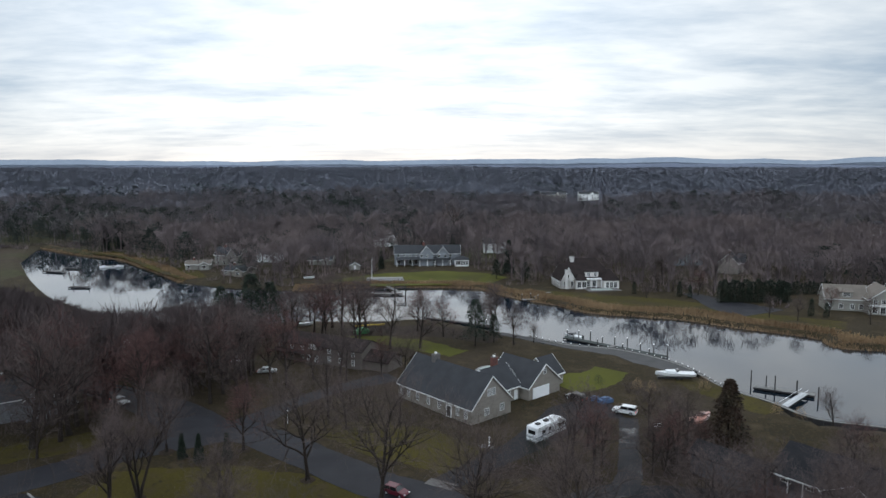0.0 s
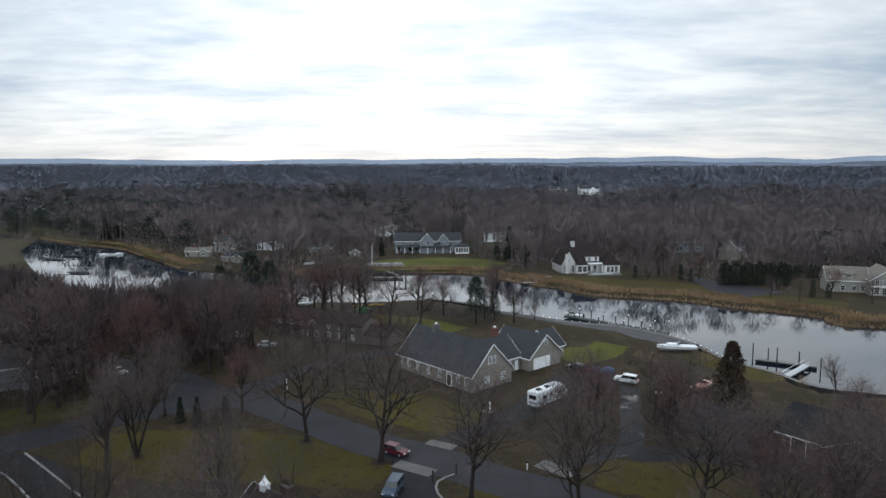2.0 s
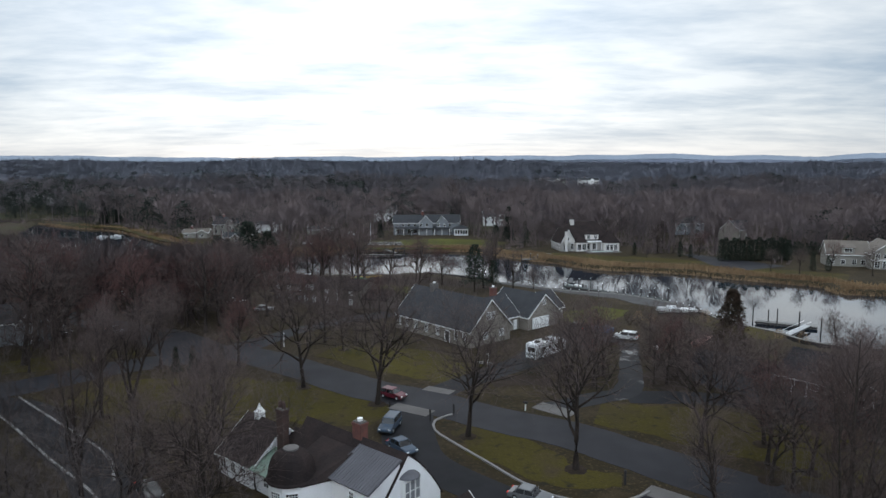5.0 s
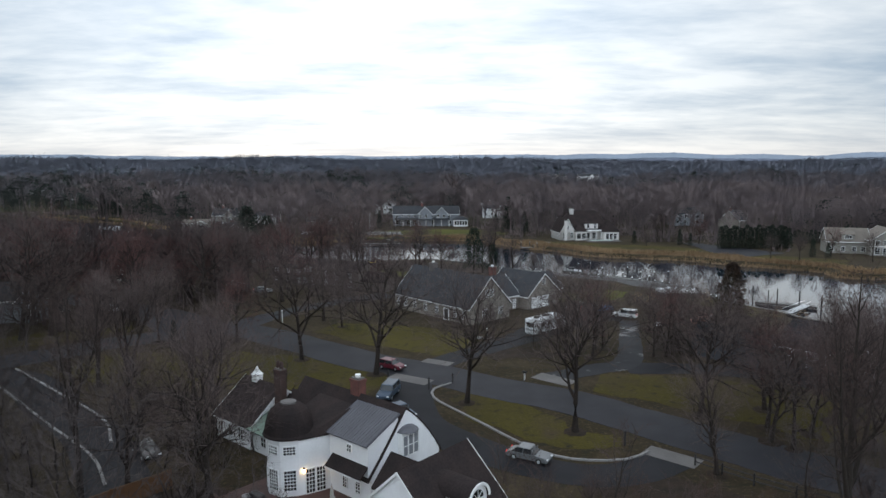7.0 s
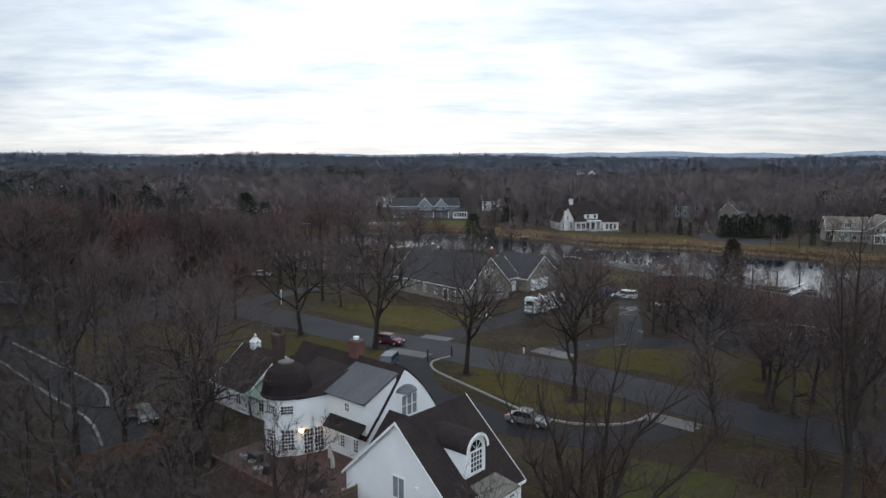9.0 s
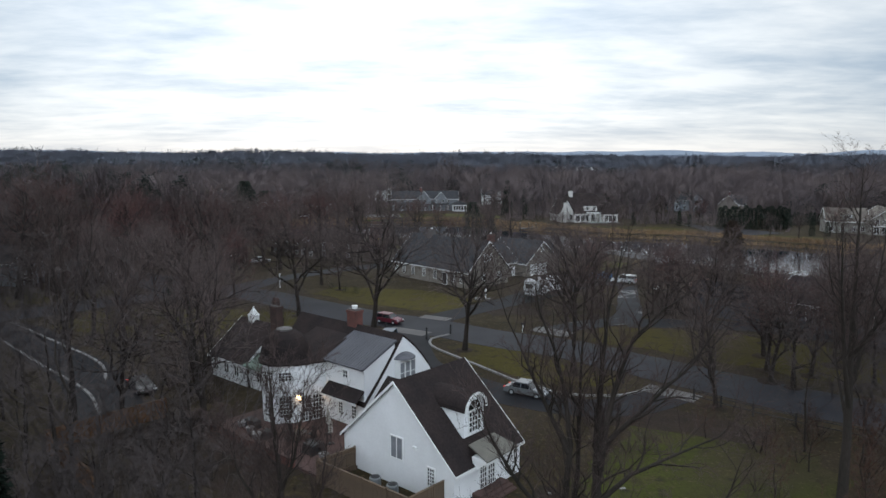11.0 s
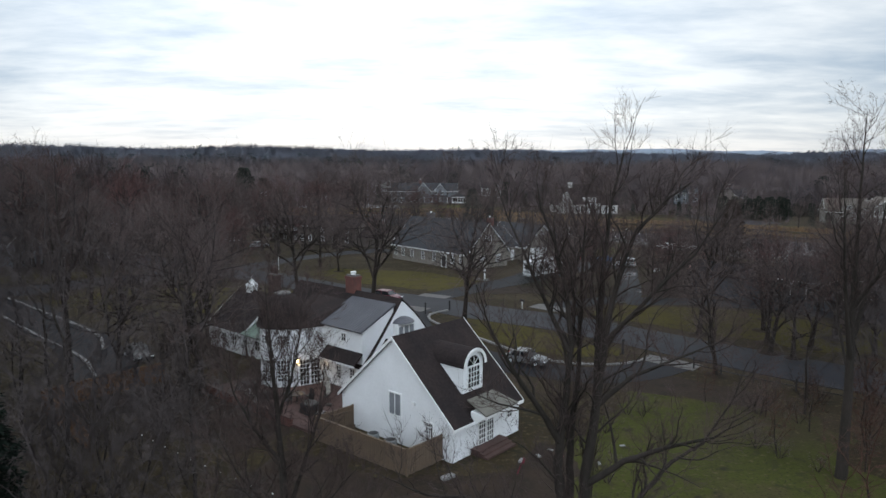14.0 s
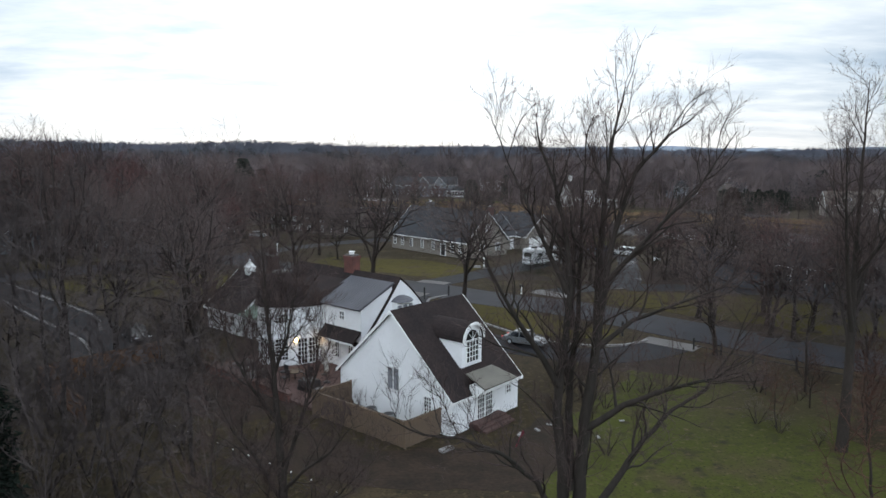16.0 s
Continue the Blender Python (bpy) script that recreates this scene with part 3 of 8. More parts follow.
def seawall():
    root = thing("seawall", label="timber seawall with pale capping boards", category="seawall", kind="structure")
    line = smooth_line([(120, 113), (85, 126.5), (74, 131.5), (70, 141), (64, 151), (60, 169), (49, 183), (35, 189), (25, 199)], 2.2)
    for p, q in zip(line, line[1:]):
        L = (q - p).length
        m = Matrix.Translation((p + q) / 2) @ Matrix.Rotation(math.atan2(q.y - p.y, q.x - p.x), 4, "Z")
        o = part("wall_board", boxed(-L / 2, L / 2, -0.9, 0.2, -2.6, 0.02), PILEWOOD, root); o.matrix_basis = m
        if p.y > 150:
            o = part("mooring_post", tube(bmesh.new(), (0, 0.1, -2.0), (0, 0.1, 0.55), 0.11, n=6), PILEWOOD, root); o.matrix_basis = m
            c = part("post_cap", tube(bmesh.new(), (0, 0.1, 0.55), (0, 0.1, 0.8), 0.15, 0.05, 6), TRIM, o)
        o = part("cap_board", boxed(-L / 2 + 0.02, L / 2 - 0.02, -0.35, 0.35, 0.024, 0.14), DOCKWOOD, root); o.matrix_basis = m
    return root


seawall()


# ---------------------------------------------------------------- houses
WIN = {}


def lattice(w, h, cols, rows, f=0.09, bar=0.024):
    """A window frame with glazing bars, as one piece."""
    def cuts(size, n):
        c = [-size / 2 - f, -size / 2]
        for i in range(1, n):
            x = -size / 2 + size * i / n
            c += [x - bar, x + bar]
        return c + [size / 2, size / 2 + f]
    xs, zs = cuts(w, cols), cuts(h, rows)
    bm = bmesh.new()
    y0, y1 = -0.05, 0.06
    V = [[[bm.verts.new((x, y, z)) for z in zs] for x in xs] for y in (y0, y1)]
    solid = lambda i, j: 0 <= i < len(xs) - 1 and 0 <= j < len(zs) - 1 and not (i % 2 and j % 2)
    for i in range(len(xs) - 1):
        for j in range(len(zs) - 1):
            if not solid(i, j):
                continue
            a, b = V
            bm.faces.new((b[i][j], b[i][j + 1], b[i + 1][j + 1], b[i + 1][j]))
            bm.faces.new((a[i][j], a[i + 1][j], a[i + 1][j + 1], a[i][j + 1]))
            for di, dj, p, q in ((-1, 0, (i, j), (i, j + 1)), (1, 0, (i + 1, j + 1), (i + 1, j)), (0, -1, (i + 1, j), (i, j)), (0, 1, (i, j + 1), (i + 1, j + 1))):
                if not solid(i + di, j + dj):
                    bm.faces.new((a[p[0]][p[1]], a[q[0]][q[1]], b[q[0]][q[1]], b[p[0]][p[1]]))
    return bm


def window(parent, p, face, w, h, cols=2, rows=2, arch=False, name="window", frame_mat=None, glass=None):
    """A framed window with glazing bars, centred at p on a wall that faces the angle (degrees)."""
    key = (round(w, 2), round(h, 2), cols, rows, glass.name if glass else "")
    if key not in WIN:
        bm = lattice(w, h, cols, rows)
        fr = bpy.data.meshes.new("window"); bm.to_mesh(fr); bm.free(); fr.materials.append(frame_mat or TRIM)
        bm = boxed(-w / 2, w / 2, -0.05, 0.012, -h / 2, h / 2)
        pn = bpy.data.meshes.new("pane"); bm.to_mesh(pn); bm.free(); pn.materials.append(glass or GLASS)
        WIN[key] = (fr, pn)
    fr, pn = WIN[key]
    o = new(name, fr); o.parent = parent
    o.matrix_basis = Matrix.Translation(p) @ Matrix.Rotation(radians(face - 90), 4, "Z")
    g = new("pane", pn); g.parent = o
    return o


def slab(bm, a, b, c, d, t=0.18):
    """A roof slab with its top through four corners."""
    n = (Vector(b) - Vector(a)).cross(Vector(d) - Vector(a)).normalized()
    if n.z < 0:
        n = -n
    return extrude(bm, [Vector(p) for p in (a, b, c, d)], n * -t)


def gable(parent, x0, x1, y0, y1, eave, ridge, wallm, roofm, along="x", over=0.35, z0=-0.2, trim=True, wall=True, ro=None, bell=0.0):
    """A gabled block: walls, two roof slopes, rake boards. The ridge runs along x or y."""
    sw = (lambda p: (p[1], p[0], p[2])) if along == "y" else (lambda p: p)
    if along == "y":
        x0, x1, y0, y1 = y0, y1, x0, x1
    ym = (y0 + y1) / 2
    if wall:
        part("wall", extrude(bmesh.new(), [sw(p) for p in ((x0, y0, z0), (x0, y1, z0), (x0, y1, eave - 0.16), (x0, ym, ridge - 0.2), (x0, y0, eave - 0.16))], sw((x1 - x0, 0, 0))), wallm, parent)
    o = over if ro is None else ro
    sl = (ridge - eave) / (ym - y0)
    for s, ye in ((1, y0 - over), (-1, y1 + over)):
        ze = eave - sl * over
        bm = bmesh.new()
        bend = bell[0 if s > 0 else 1] if isinstance(bell, tuple) else bell
        cuts = 6 if bend else 1
        rows_ = []
        for k in range(cuts + 1):
            f = k / cuts
            y, z = ye + (ym - ye) * f, ze + (ridge - ze) * f - bend * math.sin(math.pi * f)
            rows_.append([bm.verts.new(sw((x, y, z - t))) for x in (x0 - o, x1 + o) for t in (0.0, 0.2)])
        for q, r in zip(rows_, rows_[1:]):
            bm.faces.new((q[0], q[2], r[2], r[0])); bm.faces.new((q[1], r[1], r[3], q[3])); bm.faces.new((q[0], r[0], r[1], q[1])); bm.faces.new((q[2], q[3], r[3], r[2]))
        bm.faces.new((rows_[0][0], rows_[0][1], rows_[0][3], rows_[0][2])); bm.faces.new((rows_[-1][0], rows_[-1][2], rows_[-1][3], rows_[-1][1]))
        part("roof", bm, roofm, parent)
        if trim:
            for xe in (x0 - o - 0.05, x1 + o):
                bm = bmesh.new()
                extrude(bm, [sw(p) for p in ((xe, ye, ze - 0.24), (xe, ym, ridge - 0.24), (xe, ym, ridge + 0.02), (xe, ye, ze + 0.02))], sw((0.05, 0, 0)))
                part("rake_board", bm, TRIM, parent)
            part("eave_board", extrude(bmesh.new(), [sw(p) for p in ((x0 - o, ye, ze - 0.2), (x0 - o, ye - 0.04 * s, ze - 0.2), (x0 - o, ye - 0.04 * s, ze + 0.03), (x0 - o, ye, ze + 0.03))], sw((x1 - x0 + 2 * o, 0, 0))), TRIM, parent)


def chimney(parent, x, y, w, d, z0, z1, cap=True, m=None):
    bm = boxed(x - w / 2, x + w / 2, y - d / 2, y + d / 2, z0, z1 - 0.35)
    box(bm, x - w / 2 - 0.07, x + w / 2 + 0.07, y - d / 2 - 0.07, y + d / 2 + 0.07, z1 - 0.35, z1 - 0.1)
    c = part("chimney", bm, m or BRICK, parent, "red brick chimney stack" if m is None else "")
    part("chimney_cap", boxed(x - w / 2 + 0.05, x + w / 2 - 0.05, y - d / 2 + 0.05, y + d / 2 - 0.05, z1 - 0.1, z1 + 0.06, bevel=0.03), CONCRETE, c)
    if cap:
        bm = bmesh.new()
        lathe(bm, [(0.24, z1 + 0.06), (0.24, z1 + 0.26), (0.3, z1 + 0.26), (0.3, z1 + 0.33)], 10, (x, y))
        part("flue", bm, TRIM, c)
    return c


def white_house():
    H = thing("white_house", pose(-3.1, 61.0, 0, 0, 0, -41), "white painted brick house with dark roofs and a round turret", "house")
    # main range, ridge along x
    gable(H, -15, 0, -4.6, 4.6, 3.0, 8.15, WHITE, DARKROOF, "x", 0.3, ro=0.04, trim=False, bell=(0.15, -0.55))
    part("gable_infill", extrude(bmesh.new(), [(-0.3, 4.55, 2.9), (-0.3, 3.5, 4.55), (-0.3, 2.4, 5.95), (-0.3, 1.2, 7.2), (-0.3, 0.0, 7.9), (-0.3, 0.6, 6.9), (-0.3, 4.5, 2.6)], (0.302, 0, 0)), WHITE, H)
    # long dormer with a seamed metal roof
    part("dormer_wall", extrude(bmesh.new(), [(-5.4, -4.7, 2.6), (-0.18, -4.7, 2.6), (-0.18, -4.7, 5.9), (-5.4, -4.7, 5.9)], (0, 3.6, 0)), WHITE, H)
    part("dormer_cheek", extrude(bmesh.new(), [(-0.43, -4.68, 5.85), (-0.43, -0.9, 5.85), (-0.43, -0.9, 7.45)], (0.25, 0, 0)), WHITE, H)
    bm = bmesh.new()
    slab(bm, (-5.9, -5.0, 5.85), (-0.08, -5.0, 5.85), (-0.08, -0.7, 7.72), (-5.9, -0.7, 7.72), 0.14)
    mr = part("metal_roof", bm, METAL, H, "grey standing-seam metal roof")
    for k in range(17):
        x = -5.85 + k * 0.352
        bm = bmesh.new()
        slab(bm, (x - 0.02, -5.02, 5.90), (x + 0.02, -5.02, 5.90), (x + 0.02, -0.7, 7.78), (x - 0.02, -0.7, 7.78), 0.06)
        part("seam", bm, METAL, mr)
    # pent roof over the ground floor
    bm = bmesh.new()
    slab(bm, (-5.0, -5.75, 3.0), (-0.2, -5.75, 3.0), (-0.2, -4.7, 3.9), (-5.0, -4.7, 3.9), 0.14)
    part("pent_roof", bm, DARKROOF, H)
    part("fascia", boxed(-5.0, -0.2, -5.75, -5.68, 2.78, 2.95), TRIM, H)
    chimney(H, -6.8, 0.2, 1.25, 0.95, 6.5, 9.55)
    # turret with a domed roof, and the straight garden wall beside it
    c, tr_ = (-8.6, -6.9), 2.2
    bm = bmesh.new()
    lathe(bm, [(tr_, -0.2), (tr_, 5.55), (tr_ + 0.1, 5.6), (tr_ + 0.1, 5.72)], 8, c, radians(-14.5))
    part("turret_wall", bm, WHITE, H)
    part("garden_wall", extrude(bmesh.new(), [(-6.47, -7.45, -0.2), (-5.42, -4.3, -0.2), (-10.7, -4.0, -0.2), (-10.7, -6.9, -0.2), (-8.6, -6.9, -0.2)], (0, 0, 5.8)), WHITE, H)
    bm = bmesh.new()
    lathe(bm, [(2.42, 5.66), (2.44, 5.78), (2.3, 5.95), (2.22, 6.4), (2.14, 6.9), (1.98, 7.4), (1.7, 7.9), (1.2, 8.3), (0.7, 8.5), (0.1, 8.55)], 20, c, radians(-14.5))
    tr = part("turret_roof", bm, DARKROOF, H, "dark domed turret roof")
    part("roof_cap", lathe(bmesh.new(), [(0.75, 8.48), (0.75, 8.62), (0.5, 8.7)], 12, c), CONCRETE, tr)
    for q in (((-6.35, -7.6, 5.64), (-5.3, -4.55, 5.64), (-5.5, -1.2, 7.4), (-8.2, -1.2, 7.4)), ((-11, -6.0, 5.6), (-6.6, -6.4, 5.66), (-7.0, -1.2, 7.42), (-11, -1.2, 7.4))):
        part("link_roof", slab(bmesh.new(), *q, 0.12), DARKROOF, H)
    r = tr_ * math.cos(radians(22.5)) + 0.03
    for ang in (-37, -82, -127):
        p = (c[0] + r * math.cos(radians(ang)), c[1] + r * math.sin(radians(ang)))
        window(H, (*p, 4.6), ang, 1.05, 0.75, 4, 3)
        window(H, (*p, 1.75), ang, 1.05, 1.9, 4, 6)
    wx, wy = math.cos(radians(-17.6)), math.sin(radians(-17.6))
    for d in (-0.52, 0.52):
        window(H, (-5.98 + 0.03 * wx - wy * d, -5.98 + 0.03 * wy + wx * d, 1.45), -17.6, 0.82, 2.3, 3, 6, name="french_door")
    window(H, (-2.6, -4.76, 5.0), -90, 0.55, 0.65, 2, 2)
    window(H, (-3.4, -4.66, 1.75), -90, 0.5, 1.4, 2, 5)
    window(H, (-1.6, -4.66, 1.75), -90, 0.55, 1.5, 2, 5)
    # gable end with a bay window
    bm = bmesh.new()
    box(bm, 0.0, 0.55, -1.1, 1.1, 3.6, 6.0)
    bay = part("bay_window", bm, TRIM, H, "white bay window under a grey metal hood")
    bm = bmesh.new()
    lathe(bm, [(1.18, 6.0), (1.14, 6.1), (0.85, 6.32), (0.4, 6.46), (0.05, 6.5)], 16, (0.0, 0))
    part("hood", bm, METAL, bay)
    for y in (-0.7, 0.0, 0.7):
        window(H, (0.57, y, 4.75), 0, 0.55, 1.9, 1, 2, glass=CURTAIN)
    # low link to the front wing
    gable(H, 0.9, 6.5, -5.1, -0.7, 2.9, 5.1, WHITE, DARKROOF, "x", 0.25, ro=0.0, trim=False)
    # front wing, ridge along y
    gable(H, 3.0, 14.4, -9.8, -1.9, 2.75, 8.0, WHITE, DARKROOF, "y", 0.3, ro=0.18)
    window(H, (8.9, -9.83, 2.95), -90, 1.15, 1.6, 2, 1, glass=CURTAIN)
    window(H, (12.3, -9.83, 1.7), -90, 0.6, 1.3, 3, 5)
    part("vent", boxed(10.6, 10.9, -9.95, -9.8, 3.3, 3.55), TRIM, H)
    # arched dormer
    d = bmesh.new()
    yc, hw, zb, zs = -6.1, 1.15, 4.0, 5.9
    arch = [(yc + hw * math.cos(radians(t)), zs + hw * math.sin(radians(t))) for t in range(0, 181, 15)]
    extrude(d, [(13.2, yc + hw, zb)] + [(13.2, y, z) for y, z in arch] + [(13.2, yc - hw, zb)], (-4.2, 0, 0))
    dm = part("dormer", d, WHITE, H, "arched white dormer")
    def arc_strip(x, f0, f1, depth):
        ring = [(x, yc + (y - yc) * f1, zs + (z - zs) * f1) for y, z in arch] + [(x, yc + (y - yc) * f0, zs + (z - zs) * f0) for y, z in arch[::-1]]
        bm = bmesh.new()
        n = len(arch)
        lay = [[bm.verts.new((px + d, py, pz)) for px, py, pz in ring] for d in (0, depth)]
        for k in range(n - 1):
            for l in lay:
                bm.faces.new((l[k], l[k + 1], l[2 * n - 2 - k], l[2 * n - 1 - k]))
            bm.faces.new((lay[0][k], lay[1][k], lay[1][k + 1], lay[0][k + 1]))
            bm.faces.new((lay[0][2 * n - 1 - k], lay[0][2 * n - 2 - k], lay[1][2 * n - 2 - k], lay[1][2 * n - 1 - k]))
        for k in (0, n - 1):
            bm.faces.new((lay[0][k], lay[1][k], lay[1][2 * n - 1 - k], lay[0][2 * n - 1 - k]))
        return bm
    part("dormer_roof", arc_strip(13.4, 1.0, 1.1, -4.5), DARKROOF, dm)
    part("dormer_trim", arc_strip(13.46, 0.95, 1.14, -0.07), TRIM, dm)
    window(H, (13.24, yc, 5.05), 0, 1.3, 1.5, 4, 4)
    bm = bmesh.new()
    pts = [(13.22, yc + 0.68 * math.cos(radians(t)), 5.95 + 0.68 * math.sin(radians(t))) for t in range(0, 181, 20)]
    extrude(bm, pts, (0.04, 0, 0))
    part("fanlight", bm, GLASS, dm)
    for t in (45, 90, 135):
        part("glazing_bar", tube(bmesh.new(), (13.28, yc, 5.95), (13.28, yc + 0.66 * math.cos(radians(t)), 5.95 + 0.66 * math.sin(radians(t))), 0.025, n=4), TRIM, dm)
    # porch over the garden door
    yd = -6.1
    bm = bmesh.new()
    slab(bm, (15.9, yd - 1.9, 3.25), (15.9, yd + 1.9, 3.25), (13.9, yd + 1.5, 3.85), (13.9, yd - 1.5, 3.85), 0.1)
    porch = part("porch_roof", bm, mat("mossy_copper_roof", (0.13, 0.12, 0.10), 0.7, 0.3, 0.8), H)
    part("porch_entablature", boxed(14.4, 15.75, yd - 1.75, yd + 1.75, 2.85, 3.2, bevel=0.04), TRIM, porch)
    for y in (yd - 1.6, yd + 1.6):
        part("bracket", extrude(bmesh.new(), [(14.42, y - 0.08, 2.0), (15.5, y - 0.08, 2.85), (14.42, y - 0.08, 2.85)], (0, 0.16, 0)), TRIM, porch)
    for d in (-0.48, 0.48):
        window(H, (14.43, yd + d, 1.55), 0, 0.72, 2.2, 3, 6, name="french_door")
    window(H, (14.43, yd + 2.9, 1.9), 0, 0.5, 0.8, 2, 3)
    for k in range(3):
        part("step", boxed(14.4, 15.2 + 0.35 * (2 - k), yd - 1.7, yd + 1.7, -0.1, 0.14 + 0.15 * k), PATIO, H)
    # tall stack behind the turret
    chimney(H, -18.0, -1.1, 1.15, 0.8, 2.0, 8.6, cap=False, m=DARKBRICK)
    for s in (-0.3, 0.3):
        o = part("chimney_hood", lathe(bmesh.new(), [(0.25, 8.55), (0.24, 9.1), (0.17, 9.35), (0.04, 9.45)], 10, (-18.0 + s, -1.1)), DARKBRICK, H)
    # garage range
    gable(H, -26.2, -19.3, -4.3, 4.3, 2.6, 6.0, WHITE, DARKROOF, "x", 0.3, ro=0.2)
    part("wall", boxed(-19.3, -15, -4.1, 4.0, -0.2, 2.6), WHITE, H)
    bm = bmesh.new()
    slab(bm, (-19.4, -4.7, 2.45), (-14.6, -4.7, 2.45), (-14.6, -1.2, 3.9), (-19.4, -1.2, 3.9), 0.12)
    gr = part("green_roof", bm, GREENMETAL, H, "pale green standing-seam metal roof")
    for k in range(11):
        x = -19.3 + k * 0.46
        bm = bmesh.new()
        slab(bm, (x - 0.02, -4.72, 2.50), (x + 0.02, -4.72, 2.50), (x + 0.02, -1.2, 3.95), (x - 0.02, -1.2, 3.95), 0.06)
        part("seam", bm, GREENMETAL, gr)
    gable(H, -19.4, -14.9, -1.3, 4.4, 3.0, 5.4, WHITE, DARKROOF, "x", 0.2, ro=0.0, trim=False)
    # cupola on the garage
    cp = part("cupola", boxed(-24.45, -23.55, -0.45, 0.45, 5.6, 6.5), TRIM, H, "white wooden cupola")
    bm = bmesh.new()
    lathe(bm, [(0.75, 6.5), (0.45, 6.75), (0.2, 7.1), (0.03, 7.5)], 4, (-24.0, 0), radians(45))
    part("cupola_roof", bm, TRIM, cp)
    for x in (-25, -23, -21, -17):
        window(H, (x, -4.33 if x < -19 else -4.13, 1.4), -90, 0.8, 1.0, 2, 2)
    # roof lights
    sk = part("skylight", slab(bmesh.new(), (-8.9, -1.5, 6.5), (-8.4, -1.5, 6.5), (-8.4, -1.05, 6.98), (-8.9, -1.05, 6.98), 0.3), TRIM, H)
    for p in ((-6.22, -7.1, 2.45), (-5.38, -4.82, 2.5), (1.9, -5.32, 2.3)):
        l = part("wall_lamp", tube(bmesh.new(), p, (p[0], p[1], p[2] + 0.32), 0.11, 0.08), LAMPGLOW, H, "lit wall lantern")
        part("lamp_cap", lathe(bmesh.new(), [(0.15, p[2] + 0.32), (0.03, p[2] + 0.45)], 8, p[:2]), DARK, l)
    part("patio", boxed(-12, 4.5, -13.0, -4.5, -0.2, 0.22), PATIO, H, "red brick terrace")
    return H


white_house()


def simple_house(name, m, label, blocks, wallm, roofm, wins=(), chims=(), z0=-0.3, trim=True):
    H = thing(name, m, label, "house")
    for b in blocks:
        kw = dict(along=b[6]) if len(b) > 6 else {}
        gable(H, *b[:6], wallm, roofm, z0=z0, trim=trim, **kw)
    for w in wins:
        window(H, *w)
    for c in chims:
        chimney(H, *c)
    return H


# grey shingled house with two gables beside the creek
G = simple_house("grey_house", pose(5.4, 128.2, 0, 0, 0, 41.5), "grey shingled house with steep slate roof and white trim",
    [(0, 11.2, 0.0, 23.2, 3.4, 8.9, "y"), (11.2, 19.0, 4.5, 13.5, 3.2, 7.0, "x"), (19.0, 29.5, 2.0, 14.0, 3.0, 7.3, "y"), (29.5, 34.5, 5.0, 12.5, 2.9, 6.2, "x")], GREYWALL, GREYROOF,
    [((4.9, -0.02, 5.6), -90, 0.8, 1.3, 2, 4), ((6.1, -0.02, 5.6), -90, 0.8, 1.3, 2, 4), ((4.2, -0.02, 1.8), -90, 1.1, 1.3, 4, 3), ((8.6, -0.02, 1.8), -90, 1.1, 1.3, 4, 3),
     ((24.2, 1.98, 5.6), -90, 0.8, 1.1, 2, 3), ((13.0, 4.48, 1.6), -90, 1.4, 1.6, 3, 3), ((15.5, 4.48, 1.6), -90, 0.7, 1.5, 2, 3)]
    + [((-0.02, y, 1.75), 180, 0.75, 1.5, 2, 4) for y in (1.6, 4.0, 9.5, 13.0, 16.5, 19.5, 22)], [(5.6, 17, 1.6, 1.0, 6.5, 9.9, True, CONCRETE), (16.0, 9.5, 1.3, 1.0, 5.5, 8.8)])
part("front_door", boxed(-0.1, 0.0, 6.0, 7.1, 0.1, 2.25), DARK, G)
part("door_surround", boxed(-0.08, 0.0, 5.75, 7.35, 0.0, 2.5), TRIM, G)
for x in (20.3,):
    part("garage_door", boxed(x, x + 5.4, 1.86, 2.0, 0.05, 2.5), TRIM, G, "white panelled garage door")
part("garage_door", boxed(29.4, 29.62, 4.0, 7.0, 0.05, 2.4), TRIM, G)
part("entry_door", boxed(17.1, 18.1, 4.38, 4.5, 0.1, 2.2), TRIM, G)
# brown two-storey shingled house beyond
S_ = simple_house("shingled_house", pose(-44.5, 177.5, 0, 0, 0, -27), "grey-brown shingled house with small gables", [(0, 27, 0, 8.5, 4.7, 6.7, "x"), (10.5, 15.2, -1.2, 4, 4.4, 6.5, "y"), (27, 34, 1, 8, 2.6, 4.4, "x")], BROWNWALL, DARKROOF,
    [((12.2, -1.23, 4.6), -90, 0.8, 1.1, 2, 3), ((13.5, -1.23, 4.6), -90, 0.8, 1.1, 2, 3), ((11.6, -1.23, 1.6), -90, 0.8, 1.4, 2, 3), ((14.1, -1.23, 1.6), -90, 0.8, 1.4, 2, 3)]
    + [((x, -0.03, z), -90, 0.75, 1.3, 2, 3) for x in (1.5, 5.2, 8.6, 17.2, 20.5, 24.5) for z in (1.5, 3.8)], [], trim=False)
part("pent_roof", slab(bmesh.new(), (-0.2, -1.5, 2.35), (9.8, -1.5, 2.35), (9.8, -0.05, 2.95), (-0.2, -0.05, 2.95), 0.12), DARKROOF, S_)
for x, y in ((15.6, 1.6), (19.5, 2.2)):
    part("skylight", slab(bmesh.new(), (x, y, 4.86 + 0.22 * y), (x + 0.9, y, 4.86 + 0.22 * y), (x + 0.9, y + 1.0, 5.1 + 0.22 * y), (x, y + 1.0, 5.1 + 0.22 * y), 0.2), CURTAIN, S_)
